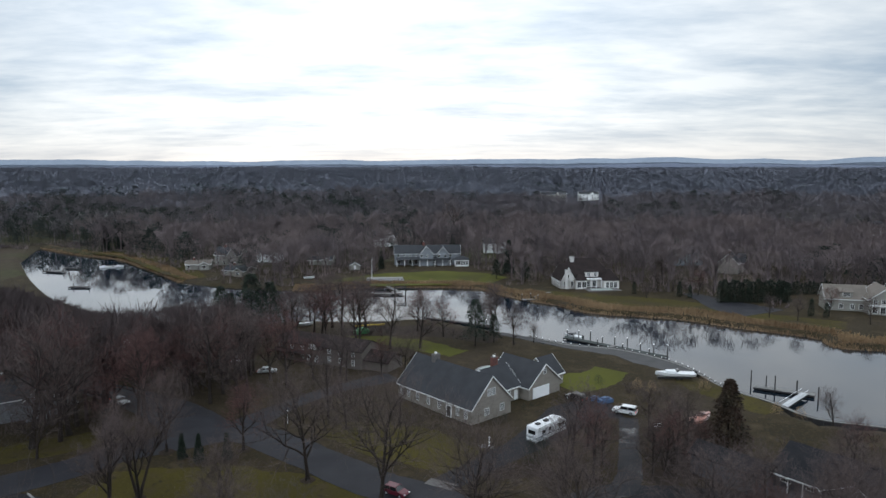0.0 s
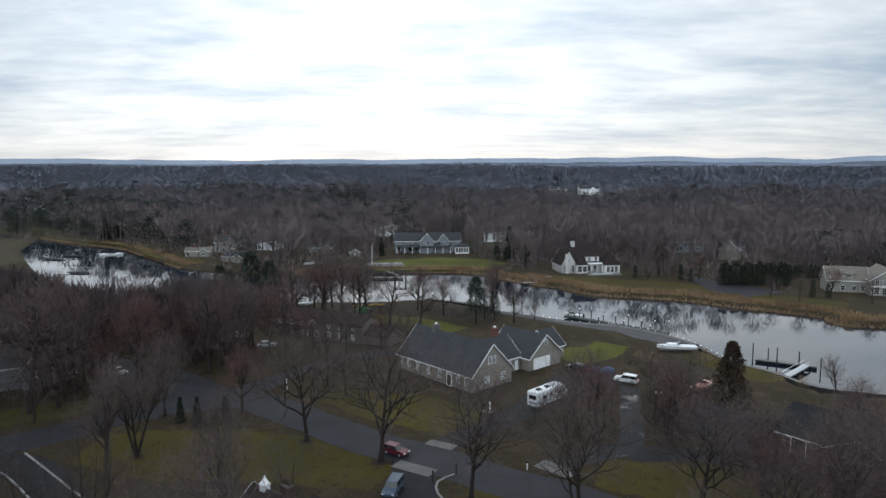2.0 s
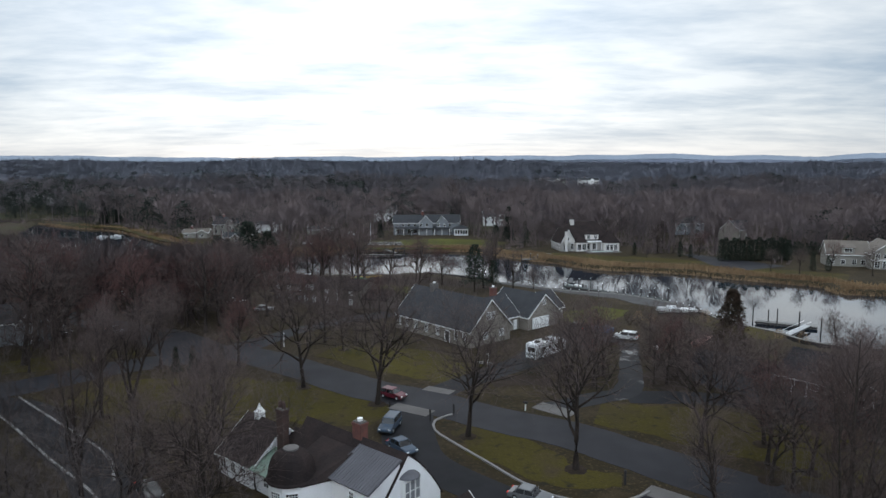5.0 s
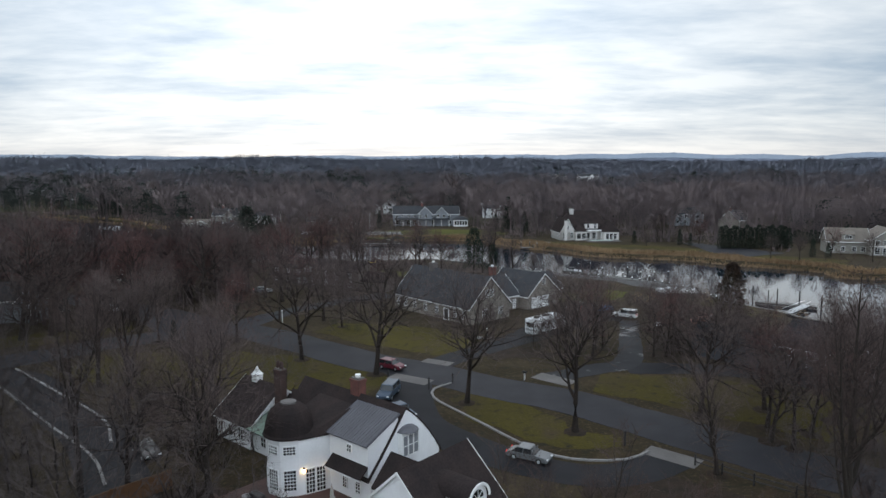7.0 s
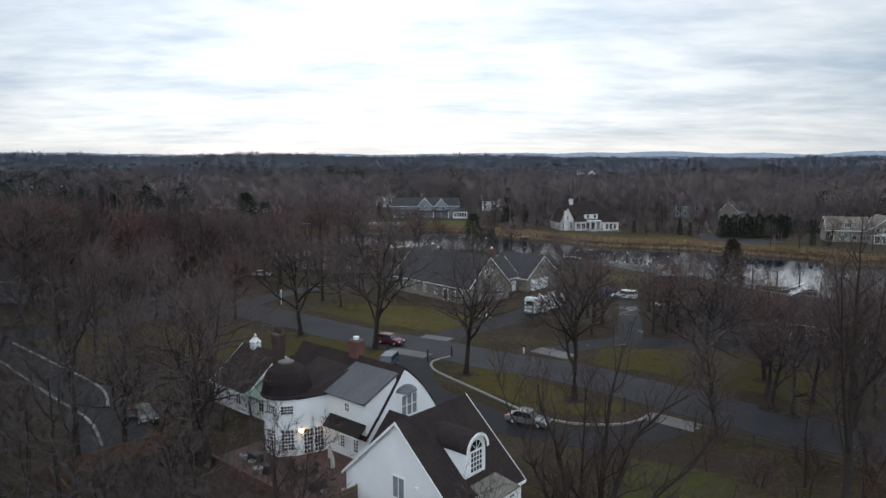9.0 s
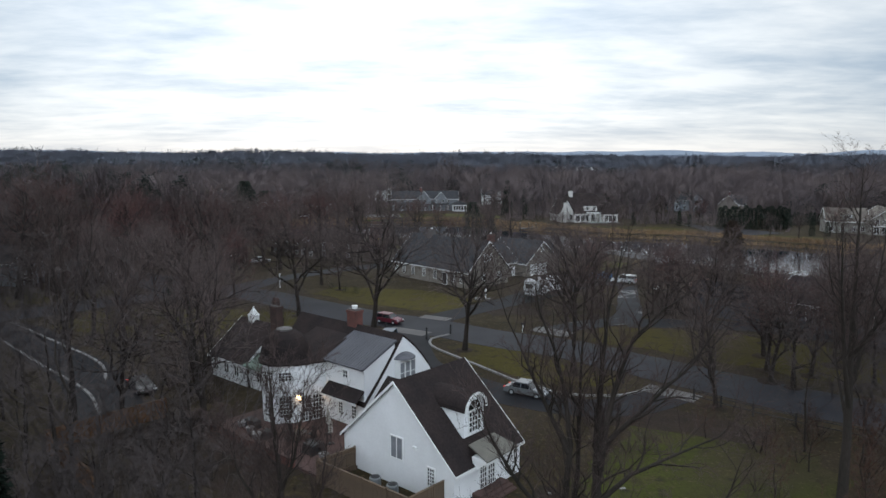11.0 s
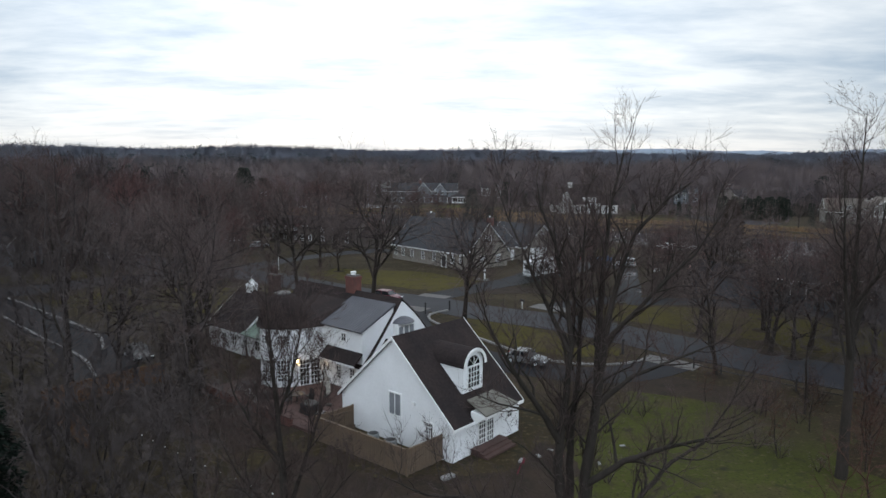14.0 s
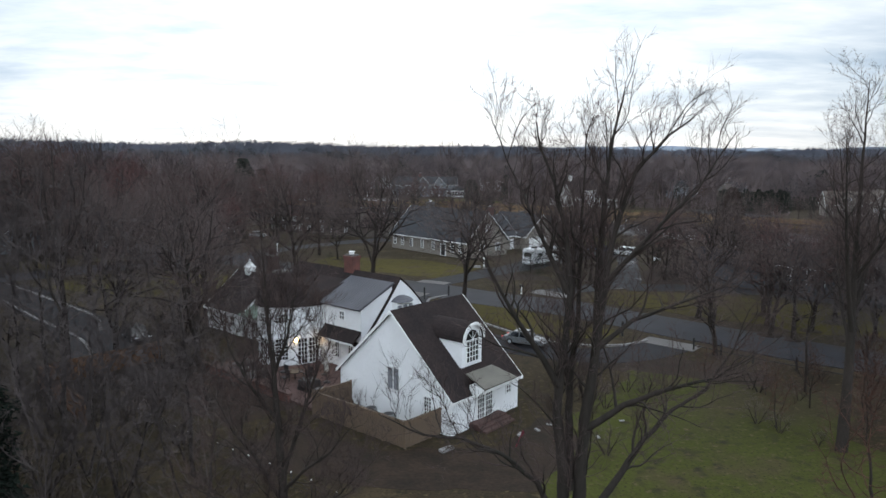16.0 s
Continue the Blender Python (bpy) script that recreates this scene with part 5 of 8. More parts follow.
def bough_tree(key, seed, stems, gap=(0.40, 0.27, 0.20), reach=(2.4, 1.15, 0.5), lift=0.36, bark=None, fine=None, sprays=6, thin=0.0045):
    """A bare tree drawn limb by limb: stems are (points, foot radius, tip radius, part left bare); boughs,
    branches and twigs rise from them in turn."""
    g = random.Random(seed)
    wood, crown = ([], []), ([], [])

    def sweep(pts, r0, r1, n, store):
        V, F = store
        prev = u = None
        for i, p in enumerate(pts):
            d = (pts[min(i + 1, len(pts) - 1)] - pts[max(i - 1, 0)]).normalized()
            u = d.orthogonal().normalized() if u is None else (u - d * u.dot(d)).normalized()
            w = d.cross(u)
            r = r0 + (r1 - r0) * (i / (len(pts) - 1)) ** 0.8
            b = len(V)
            V.extend(p + (u * math.cos(k * math.tau / n) + w * math.sin(k * math.tau / n)) * r for k in range(n))
            if prev is not None:
                F.extend((prev + k, prev + (k + 1) % n, b + (k + 1) % n, b + k) for k in range(n))
            prev = b

    def rnd():
        return Vector((g.gauss(0, 1), g.gauss(0, 1), g.gauss(0, 1)))

    def limb(pts, r0, r1, lev, bare):
        sweep(pts, r0, r1, (10, 6, 4, 3)[lev], wood if lev < 2 else crown)
        seg = [(q - p).length for p, q in zip(pts, pts[1:])]
        L = sum(seg)
        if lev == 3:
            for k in range(sprays):
                i = g.randrange(1, len(pts))
                d = ((pts[i] - pts[i - 1]).normalized() + rnd() * 0.45 + Vector((0, 0, 0.2))).normalized()
                w = d.orthogonal().normalized() * thin
                b = len(crown[0])
                crown[0].extend((pts[i] - w, pts[i] + w, pts[i] + d * g.uniform(0.2, 0.5))); crown[1].append((b, b + 1, b + 2))
            return
        at = bare * L + gap[lev] * g.random()
        while at < L:
            i, f = 0, at
            while f > seg[i] and i < len(seg) - 1:
                f -= seg[i]; i += 1
            t = at / L
            p = pts[i].lerp(pts[i + 1], f / seg[i])
            tan = (pts[i + 1] - pts[i]).normalized()
            side = rnd(); side = (side - tan * side.dot(tan)).normalized()
            d = (tan * 0.7 + side * g.uniform(0.5, 0.95) + Vector((0, 0, lift))).normalized()
            n, ln = (6, 4, 3)[lev], reach[lev] * (1.15 - 0.55 * t) * g.uniform(0.5, 1.25)
            line = [p]
            for k in range(n):
                d = (d + rnd() * 0.19 + Vector((0, 0, 0.08))).normalized()
                line.append(line[-1] + d * ln / n)
            rp = (r0 + (r1 - r0) * t ** 0.8)
            limb(line, min(rp * 0.6, (0.045, 0.016, 0.0065)[lev] * (0.6 + ln / reach[lev] * 0.5)), (0.008, 0.005, 0.003)[lev], lev + 1, 0.12)
            at += gap[lev] * g.uniform(0.6, 1.5)

    for pts, r0, r1, bare in stems:
        line = []
        P = [Vector(p) for p in pts]
        for a, b in zip(P, P[1:]):
            m = max(2, round((b - a).length / 0.5))
            line += [a.lerp(b, k / m) + rnd() * 0.015 for k in range(m)]
        limb(line + [P[-1]], r0, r1, 0, bare)
    me = []
    for nm, (v, f), m in (("trunk", wood, bark or NEARBARK), ("crown", crown, fine or NEARTWIG)):
        d = bpy.data.meshes.new(nm)
        d.from_pydata([tuple(a) for a in v], [], f)
        d.materials.append(m)
        d.polygons.foreach_set("use_smooth", np.ones(len(f), bool))
        me.append(d)
    TREES[key] = (me[0], me[1], max(a.z for a in crown[0]))


bough_tree("near_b", 2, [([(-0.15, 0, -0.4), (-0.2, 0, 5), (-0.3, 0, 9.2), (-0.55, 0, 11.1), (-0.38, 0.1, 12.9), (-0.2, 0.2, 15.0), (-0.4, 0.2, 16.6), (-0.75, 0.3, 18.1), (-1.2, 0.4, 19.2), (-1.3, 0.5, 19.9)], 0.36, 0.02, 0.42),
                         ([(0.2, 0, -0.4), (0.16, 0, 5), (0.22, 0, 9.2), (0.32, 0, 10.9), (0.53, -0.1, 12.8), (0.7, -0.2, 15.1), (1.0, -0.3, 17.1), (1.5, -0.4, 18.6), (2.3, -0.6, 19.5), (2.9, -0.8, 20.0)], 0.40, 0.02, 0.42),
                         ([(-0.05, 0.1, 8.6), (-0.1, 0.5, 11.5), (0.15, 0.7, 14.0), (0.2, 0.8, 17.0), (0.3, 1.0, 19.6)], 0.17, 0.015, 0.2),
                         ([(0.56, -0.1, 13.3), (0.7, 0.3, 16.0), (0.8, 0.5, 17.7), (1.0, 0.7, 19.4), (1.3, 0.8, 20.6), (1.4, 0.9, 21.0)], 0.16, 0.012, 0.15),
                         ([(0.32, 0, 10.6), (1.4, -0.4, 11.5), (2.5, -0.9, 12.2), (3.6, -1.4, 12.7), (4.6, -1.8, 13.5)], 0.13, 0.012, 0.2),
                         ([(0.2, 0, 7.0), (1.6, 0.4, 9.0), (2.4, 0.8, 9.9), (3.4, 1.2, 10.8), (4.6, 1.5, 11.4), (5.5, 1.7, 12.7), (6.0, 1.8, 14.0)], 0.15, 0.012, 0.25),
                         ([(0.55, 0, 13.1), (1.8, 0.5, 13.9), (3.3, 1.0, 14.3), (4.9, 1.4, 14.8), (5.9, 1.8, 15.4)], 0.10, 0.010, 0.15),
                         ([(0.75, -0.2, 15.2), (1.7, -0.9, 16.6), (2.9, -1.2, 18.0), (3.9, -1.3, 19.6)], 0.09, 0.010, 0.1),
                         ([(-0.5, 0, 12.0), (-1.5, -0.4, 13.6), (-2.1, -0.7, 14.5), (-2.75, -1.0, 15.7), (-3.2, -1.2, 17.1)], 0.12, 0.012, 0.15),
                         ([(-0.25, 0, 7.2), (-1.2, -0.4, 9.1), (-2.3, -0.9, 10.2), (-3.5, -1.4, 10.9), (-4.6, -1.9, 11.2), (-5.8, -2.2, 11.9)], 0.12, 0.012, 0.2),
                         ([(-0.25, 0.2, 14.8), (-1.1, 0.6, 16.5), (-1.6, 0.9, 17.7), (-2.1, 1.2, 18.8), (-2.5, 1.4, 19.9)], 0.10, 0.010, 0.1)])
bough_tree("near_a", 3, [([(0, 0, -0.4), (0, 0.1, 4), (-0.1, 0, 8), (-0.35, 0.1, 11), (-0.55, 0.1, 14), (-0.7, 0.1, 16.5)], 0.34, 0.02, 0.28), ([(0, 0, 6.0), (0.7, 0.4, 8.0), (1.4, 0.8, 10.5), (1.7, 1.0, 13.0)], 0.13, 0.012, 0.15),
                         ([(0, 0, 4.6), (-1.2, 0.5, 6.4), (-2.4, 0.9, 7.6), (-3.4, 1.2, 9.4)], 0.12, 0.012, 0.15), ([(-0.1, 0, 8.4), (-1.1, -0.6, 10.2), (-1.9, -0.9, 12.0), (-2.3, -1.0, 14.0)], 0.11, 0.012, 0.1),
                         ([(0, 0, 5.2), (1.1, -0.8, 6.6), (2.3, -1.3, 7.6), (3.4, -1.6, 9.0)], 0.10, 0.012, 0.15), ([(-0.3, 0.1, 10.6), (0.4, -0.3, 12.4), (0.9, -0.5, 14.4), (1.0, -0.6, 16.0)], 0.09, 0.012, 0.1), ([(0, 0, 3.4), (1.3, -0.4, 4.6), (2.6, -0.6, 5.4), (3.8, -0.9, 6.8)], 0.10, 0.012, 0.1), ([(0, 0, 3.8), (-1.5, -0.5, 4.8), (-2.8, -0.9, 5.4), (-4.0, -1.3, 6.4)], 0.10, 0.012, 0.1)], lift=0.3, reach=(2.7, 1.3, 0.55), sprays=9, thin=0.006)
bough_tree("near_c", 4, [([(0, 0, -0.4), (0.1, 0, 6), (-0.1, 0.1, 12), (0.1, 0.2, 18), (0.2, 0.2, 24)], 0.42, 0.02, 0.35), ([(0.05, 0, 8.0), (-1.5, 0.2, 11.5), (-2.9, 0.4, 16), (-3.8, 0.5, 20.5)], 0.2, 0.015, 0.2), ([(0, 0, 9.5), (1.6, -0.5, 13), (3.0, -0.8, 17), (3.9, -0.9, 20.5)], 0.18, 0.015, 0.2),
                         ([(0, 0.1, 11.5), (-1.0, -1.6, 14.5), (-1.9, -2.6, 18.0), (-2.3, -3.1, 21.5)], 0.15, 0.014, 0.15), ([(0, 0.1, 7.4), (1.4, 1.0, 9.6), (3.0, 1.6, 12), (4.0, 2.0, 15)], 0.12, 0.012, 0.2), ([(0, 0.1, 13.5), (0.9, 1.2, 16.5), (1.4, 1.8, 20.5)], 0.12, 0.012, 0.1)], gap=(0.55, 0.42, 0.30), reach=(3.8, 1.7, 0.75), thin=0.008)
crown_tree("mid4", 6, [[(0, 0, -0.4), (0.1, 0, 3), (0.2, 0.1, 5)]], [((0, 0, 9.0), (4.8, 4.8, 5.6), 700)], step=0.42, kill=0.68, tip=0.008, power=1.85, twigs=7, length=0.75, fine=HAZYTWIG, sides=5)
crown_tree("mid5", 7, [[(0, 0, -0.4), (0, 0, 2)], [(0, 0, -0.2), (0.7, 0.3, 2.4)], [(0, 0, -0.2), (-0.5, -0.5, 2.2)]], [((0, 0, 6.2), (4.4, 4.4, 4.8), 700)], step=0.42, kill=0.62, tip=0.008, power=1.85, twigs=12, length=0.7, fine=HAZYTWIG, sides=5)
crown_tree("beech", 9, [[(0, 0, -0.4), (0.1, 0, 2)], [(0, 0, -0.2), (0.5, 0.3, 2.4)]], [((0, 0, 5.4), (2.6, 2.6, 4.6), 420)], step=0.4, kill=0.6, tip=0.010, power=1.8, twigs=9, length=0.6, fine=BEECHTWIG, sides=5)
tree_kind("small", 3, 8, fork=0.15, spread=1.2, counts=(9, 6, 6, 6), twig=0.009)
tree_kind("mid1", 51, 17, fork=0.3, counts=(8, 6, 5, 6), twig=0.027, lod=1)
tree_kind("mid2", 52, 18, fork=0.25, spread=1.15, counts=(8, 6, 5, 6), twig=0.027, lod=1)
tree_kind("mid3", 53, 16, fork=0.28, spread=0.9, counts=(8, 6, 5, 6), twig=0.027, twigs=REDTWIG, lod=1)
tree_kind("shrub", 61, 3.2, fork=0.05, spread=0.9, counts=(3, 3, 7), stems=3, lean=0.55, twig=0.010, lod=1)

NAMED = [("near_b", 4.7, 19.7, None, 0), ("near_a", -6.0, 26.8, 17.6, 0), ("near_c", 26.9, 42.2, 26, 50), ("mid5", -11.5, 31.5, 11.5, 20), ("mid5", -16.5, 34.5, 12.5, 150), ("small", 27.4, 64.1, 13, 30), ("near_c", -32.5, 58.5, 22.5, 110), ("mid4", -23.5, 41.5, 20.5, 40), ("mid4", -27.5, 47, 19, 140), ("wide", -20.5, 58, 23.5, 200), ("wide", -29, 60, 20, 10),
         ("round", -22, 105.0, 22, 0), ("wide", -9.5, 97.2, 26.5, 40), ("wide", 3.4, 84.9, 23.5, 15), ("tall", 15.5, 75.2, 24, 80), ("round", 31.6, 80.0, 20, 60),
         ("red", -35.8, 116.8, 15, 100), ("tall", -49.3, 116.2, 18, 30), ("wide", -70.8, 113.5, 16, 80), ("pair", -47.7, 92.0, 17.5, 65), ("multi", -46.6, 99.0, 18, 10), ("wide", -31.0, 90.0, 16, 150), ("tall", -27, 78, 16, 20),
         ("tall", 44, 69.4, 20, 300), ("round", 49.7, 81, 17, 90), ("round", -18.9, 127.3, 13, 0), ("red", -55.9, 146.7, 14, 20), ("round", -44.2, 141.1, 13, 250), ("wide", -9.4, 158, 15, 70), ("pair", 15, 204, 17, 60), ("red", -8, 206, 16, 90), ("red", 0, 199, 14, 300),
         ("small", 26, 191.5, 7, 0), ("small", 76, 128, 8.5, 40), ("round", 27, 111, 12, 0), ("wide", 34, 106, 13, 110), ("red", 44, 112, 9, 0), ("mid1", 58, 84, 17, 0), ("mid2", 6, 438, 33, 0),
         ("mid1", 22, 112, 15, 0), ("mid2", 26, 118, 14, 50), ("mid3", 36, 106, 13.5, 90), ("mid1", 41, 116, 13, 130), ("mid2", 45, 121, 12, 170), ("mid3", 24, 105, 15, 210), ("mid1", 20, 106.5, 12, 20), ("mid2", 38.5, 123, 12, 250),
         ("mid1", 47, 78, 15.5, 10), ("mid2", 52, 86, 15, 60), ("mid1", 40.5, 82, 15.5, 70), ("mid2", 43.5, 88, 15, 130), ("mid3", 38, 76, 15, 200), ("mid1", 36.5, 72, 14.5, 300), ("mid3", 42, 74, 14, 110), ("mid1", 56, 80, 13, 160), ("mid2", 38, 70, 13.5, 210), ("mid3", 47, 70.5, 12.5, 250),
         ("mid1", 116, 219, 10, 0), ("mid2", 109, 224, 9, 50), ("mid1", 94, 288, 14, 100), ("mid3", 100, 264, 12, 150), ("mid2", 87, 274, 12, 200), ("mid1", 136, 213, 11, 20), ("mid2", 146, 206, 12, 70), ("small", 78, 258, 7, 0), ("mid3", 130, 226, 12, 140),
         ("mid1", 64, 104, 10.5, 0), ("mid3", 69, 110, 10.5, 90), ("mid2", 61.5, 96.5, 11, 180),
         ("mid3", -31, 158, 12.5, 0), ("mid1", -23, 157, 12, 40), ("mid3", -15, 160, 12, 80)]
for k, x, y, h, r in NAMED:
    plant(k, x, y, h, r)
for x, y, h, r in ((20.4, 29.5, 10.5, 0), (24.5, 46, 5, 80), (29, 50, 5.5, 200), (-13.5, 47, 6.0, 10), (-17, 51.5, 5.5, 50), (27, 53, 4.5, 20), (31.5, 47, 7, 120), (34, 51, 6, 70), (23.5, 56.5, 4, 160), (37, 46.5, 7.5, 10), (33, 42, 8, 260), (18, 58, 3.5, 0), (30, 38, 7, 90), (29, 43, 6, 30), (35, 47, 5, 140), (36, 54, 5, 75), (32, 56, 4, 200), (27.5, 35.5, 6, 170), (40, 52, 6, 0)):
    plant("beech", x, y, h, r, "young tree with clinging reddish-brown twigs")

KEEP_CLEAR = [(-47, 96, 9), (-31, 86, 9), (-20, 101, 8), (-62, 112, 9), (-57, 190, 13), (9, 184, 8), (-12, 62, 22), (8, 140, 25), (20, 150, 20), (-33, 175, 16), (58, 100, 17), (16, 121, 9), (36, 134, 8), (50, 157, 9), (-90, 134, 10), (-45, 126, 12), (40, 160, 14), (0, 115, 14), (35, 86, 13), (-118, 156, 10), (-80, 178, 8), (0, 0, 16), (12, 76, 10), (-12, 100, 14)]
LINES = [np.array([tuple(p)[:2] for p in smooth_line(l, 3)]) for l in (ROAD, [(-45, 124), (-57, 137), (-75, 149), (-110, 170), (-160, 190)], [(-40, 127), (-33, 140), (-24, 151), (-12, 160)], [(-84, 100), (-62, 96), (-50, 84.5), (-33.5, 66), (-29, 59)], [(15, 95), (29, 103), (37, 132)], [(28, 100), (47, 96.5), (68, 84), (90, 72)])]


def free(x, y, gap=4.0):
    if any(math.hypot(x - a, y - b) < r for a, b, r in KEEP_CLEAR):
        return False
    if any(np.hypot(l[:, 0] - x, l[:, 1] - y).min() < gap + 3 for l in LINES):
        return False
    return in_water(x, y)[0] < -3


rng = random.Random(4)
spots = []
for x0, x1, y0, y1, n, gap in ((-150, -58, 104, 170, 44, 6), (-60, -22, 130, 215, 26, 6), (-34, -20, 60, 84, 7, 4), (-84, -42, 44, 80, 14, 4.5), (19, 44, 103, 122, 15, 4.2), (38, 62, 62, 92, 14, 4.5), (-20, 24, 176, 205, 4, 8), (30, 48, 40, 60, 6, 5), (-48, -20, 28, 58, 14, 4.5), (-25, -13, 27, 42, 6, 4), (-32, -22, 42, 74, 11, 3.6), (-52, -34, 38, 62, 12, 4)):
    tries = 0
    got = 0
    while got < n and tries < n * 30:
        tries += 1
        x, y = rng.uniform(x0, x1), rng.uniform(y0, y1)
        if free(x, y) and all(math.hypot(x - a, y - b) > gap for a, b in spots) and all(math.hypot(x - q[1], y - q[2]) > 4 for q in NAMED):
            spots.append((x, y)); got += 1
            hh = rng.uniform(14, 22.5) if y > 86 else rng.uniform(17, 23.5) if x < -42 else rng.uniform(7.5, 12) if (x > -34 and x < -19) else rng.uniform(10, 17.5)
            if x > 18 and y > 60:
                hh = rng.uniform(11, 14.5)
            if x < -58 and y > 110:
                hh = max(5.0, min(hh, 49.0 - 0.19 * math.hypot(x, y)))
            plant("mid5" if (-34 < x < -19 and y < 84) else rng.choice(("mid4", "mid4", "mid5") if y < 72 else ("mid1", "mid2", "mid3", "mid3") if x < -20 else ("mid1", "mid2", "mid3", "mid2")), x, y, hh, rng.uniform(0, 360), "bare woodland tree with fine grey-brown twigs", "trees of the neighbourhood")

# a belt of tall trees between the lane and the cove
belt = random.Random(21)
for k in range(46):
    f, d = -0.67 + 0.40 * (k + belt.random()) / 46, belt.uniform(136, 184)
    y = d / math.hypot(1, f)
    x = f * y
    if all(math.hypot(x - a, y - b) > r for a, b, r in KEEP_CLEAR) and min(np.hypot(l[:, 0] - x, l[:, 1] - y).min() for l in LINES) > 5:
        plant(belt.choice(("mid1", "mid2", "mid3")), x, y, 49.0 - (0.160 if f < -0.57 else 0.184) * d, belt.uniform(0, 360), "bare woodland tree with fine grey-brown twigs", "trees of the neighbourhood")


# ---------------------------------------------------------------- woods across the water
def wood_unit(seed, twigs, limbs, wide, long=1.0):
    """One far tree, unit height: trunk, limbs and fans of fine twigs."""
    g = np.random.default_rng(seed)
    V, F = [], []

    def spike(p, q, w):
        d = np.array(q) - np.array(p)
        s = np.cross(d, g.normal(size=3)); s /= np.linalg.norm(s) + 1e-9
        b = len(V)
        V.extend([np.array(p) - s * w / 2, np.array(p) + s * w / 2, np.array(q)])
        F.append((b, b + 1, b + 2))
    for a in (0, 1.6):
        b = len(V)
        s = np.array((math.cos(a), math.sin(a), 0)) * 0.015
        V.extend([-s, s, np.array((0, 0, 0.75))]); F.append((b, b + 1, b + 2))
    rx, cz, rz = 0.27 + 0.09 * g.random(), 0.62, 0.34
    lobes = []
    for k in range(limbs):
        az, e = k * 2.4 + g.random(), g.uniform(-0.3, 1.45)
        f = 0.55 + 0.4 * g.random()
        c = np.array((rx * f * math.cos(az) * math.cos(e), rx * f * math.sin(az) * math.cos(e), cz + rz * f * math.sin(e)))
        lobes.append(c)
        spike((0, 0, 0.2 + 0.35 * g.random()), c, 0.012)
    mid = np.array((0, 0, 0.42))
    for k in range(twigs):
        c = lobes[k % limbs]
        d = g.normal(size=3); d /= np.linalg.norm(d)
        p = c + d * 0.10 * g.random() ** 0.5 * long
        o = (p - mid) / (np.linalg.norm(p - mid) + 1e-9) + np.array((0, 0, 0.35))
        q = p + (o + g.normal(size=3) * 0.32) * (0.05 + 0.07 * g.random()) * long
        spike(p, q, wide * (0.6 + 0.8 * g.random()))
    return np.array(V), np.array(F)


def pine_unit(seed, n, small=1.0):
    """One far pine: bare lower trunk and uneven tiers of needle clumps, unit height."""
    g = np.random.default_rng(seed)
    V, F = [], []
    b = 0
    V.extend([np.array((-0.014, 0, 0)), np.array((0.014, 0, 0)), np.array((0, 0, 0.8))]); F.append((0, 1, 2))
    tiers = 11
    lob = []
    for k in range(tiers):
        h = 0.25 + 0.72 * k / tiers
        r = (0.30 * (1.05 - h) ** 0.6) * (0.35 + 0.75 * g.random())
        az = k * 2.4 + g.random()
        lob.append((np.array((r * math.cos(az), r * math.sin(az), h)), 0.07 + 0.12 * (1.05 - h)))
    for k in range(n):
        c, r = lob[k % tiers]
        d = g.normal(size=3) * np.array((1, 1, 0.45)) * r * 0.75
        p = c + d
        t = g.normal(size=3); t /= np.linalg.norm(t)
        s = np.cross(t, g.normal(size=3)); s /= np.linalg.norm(s) + 1e-9
        w = (0.022 + 0.025 * g.random()) * small
        b = len(V)
        V.extend([p - s * w, p + s * w, p + t * w * 2.4]); F.append((b, b + 1, b + 2))
    return np.array(V), np.array(F)


def scatter(name, units, spots_, material, label):
    VV, FF, off = [], [], 0
    for i, (x, y, z, h, a, wd) in enumerate(spots_):
        v, f = units[i % len(units)]
        c, s = math.cos(a), math.sin(a)
        w = np.empty_like(v)
        w[:, 0] = (v[:, 0] * c - v[:, 1] * s) * h * wd + x
        w[:, 1] = (v[:, 0] * s + v[:, 1] * c) * h * wd + y
        w[:, 2] = v[:, 2] * h + z - 0.2
        VV.append(w); FF.append(f + off); off += len(v)
    V, F = np.concatenate(VV), np.concatenate(FF)
    me = bpy.data.meshes.new(name)
    me.vertices.add(len(V)); me.loops.add(F.size); me.polygons.add(len(F))
    me.vertices.foreach_set("co", V.astype(np.float32).ravel())
    me.loops.foreach_set("vertex_index", F.astype(np.int32).ravel())
    me.polygons.foreach_set("loop_start", np.arange(0, F.size, 3, dtype=np.int32))
    me.update()
    me.materials.append(material)
    return tagged(new(name, me), label, "woods", kind="stuff")


GLADES = [(75, 250, 22), (95, 235, 18), (112, 222, 15), (125, 212, 18), (140, 200, 18), (48, 264, 17), (34, 277, 12), (-10, 318, 22), (-40, 307, 14), (15, 316, 16), (-60, 298, 9), (60, 285, 21), (62, 262, 22), (-10, 346, 26), (0, 304, 30), (-30, 296, 14), (104, 246, 17), (150, 240, 28), (84, 244, 14), (120, 335, 6), (130, 268, 14), (-196, 398, 9), (-160, 368, 9), (-110, 306, 6), (130, 800, 30), (185, 810, 30), (150, 770, 26)]


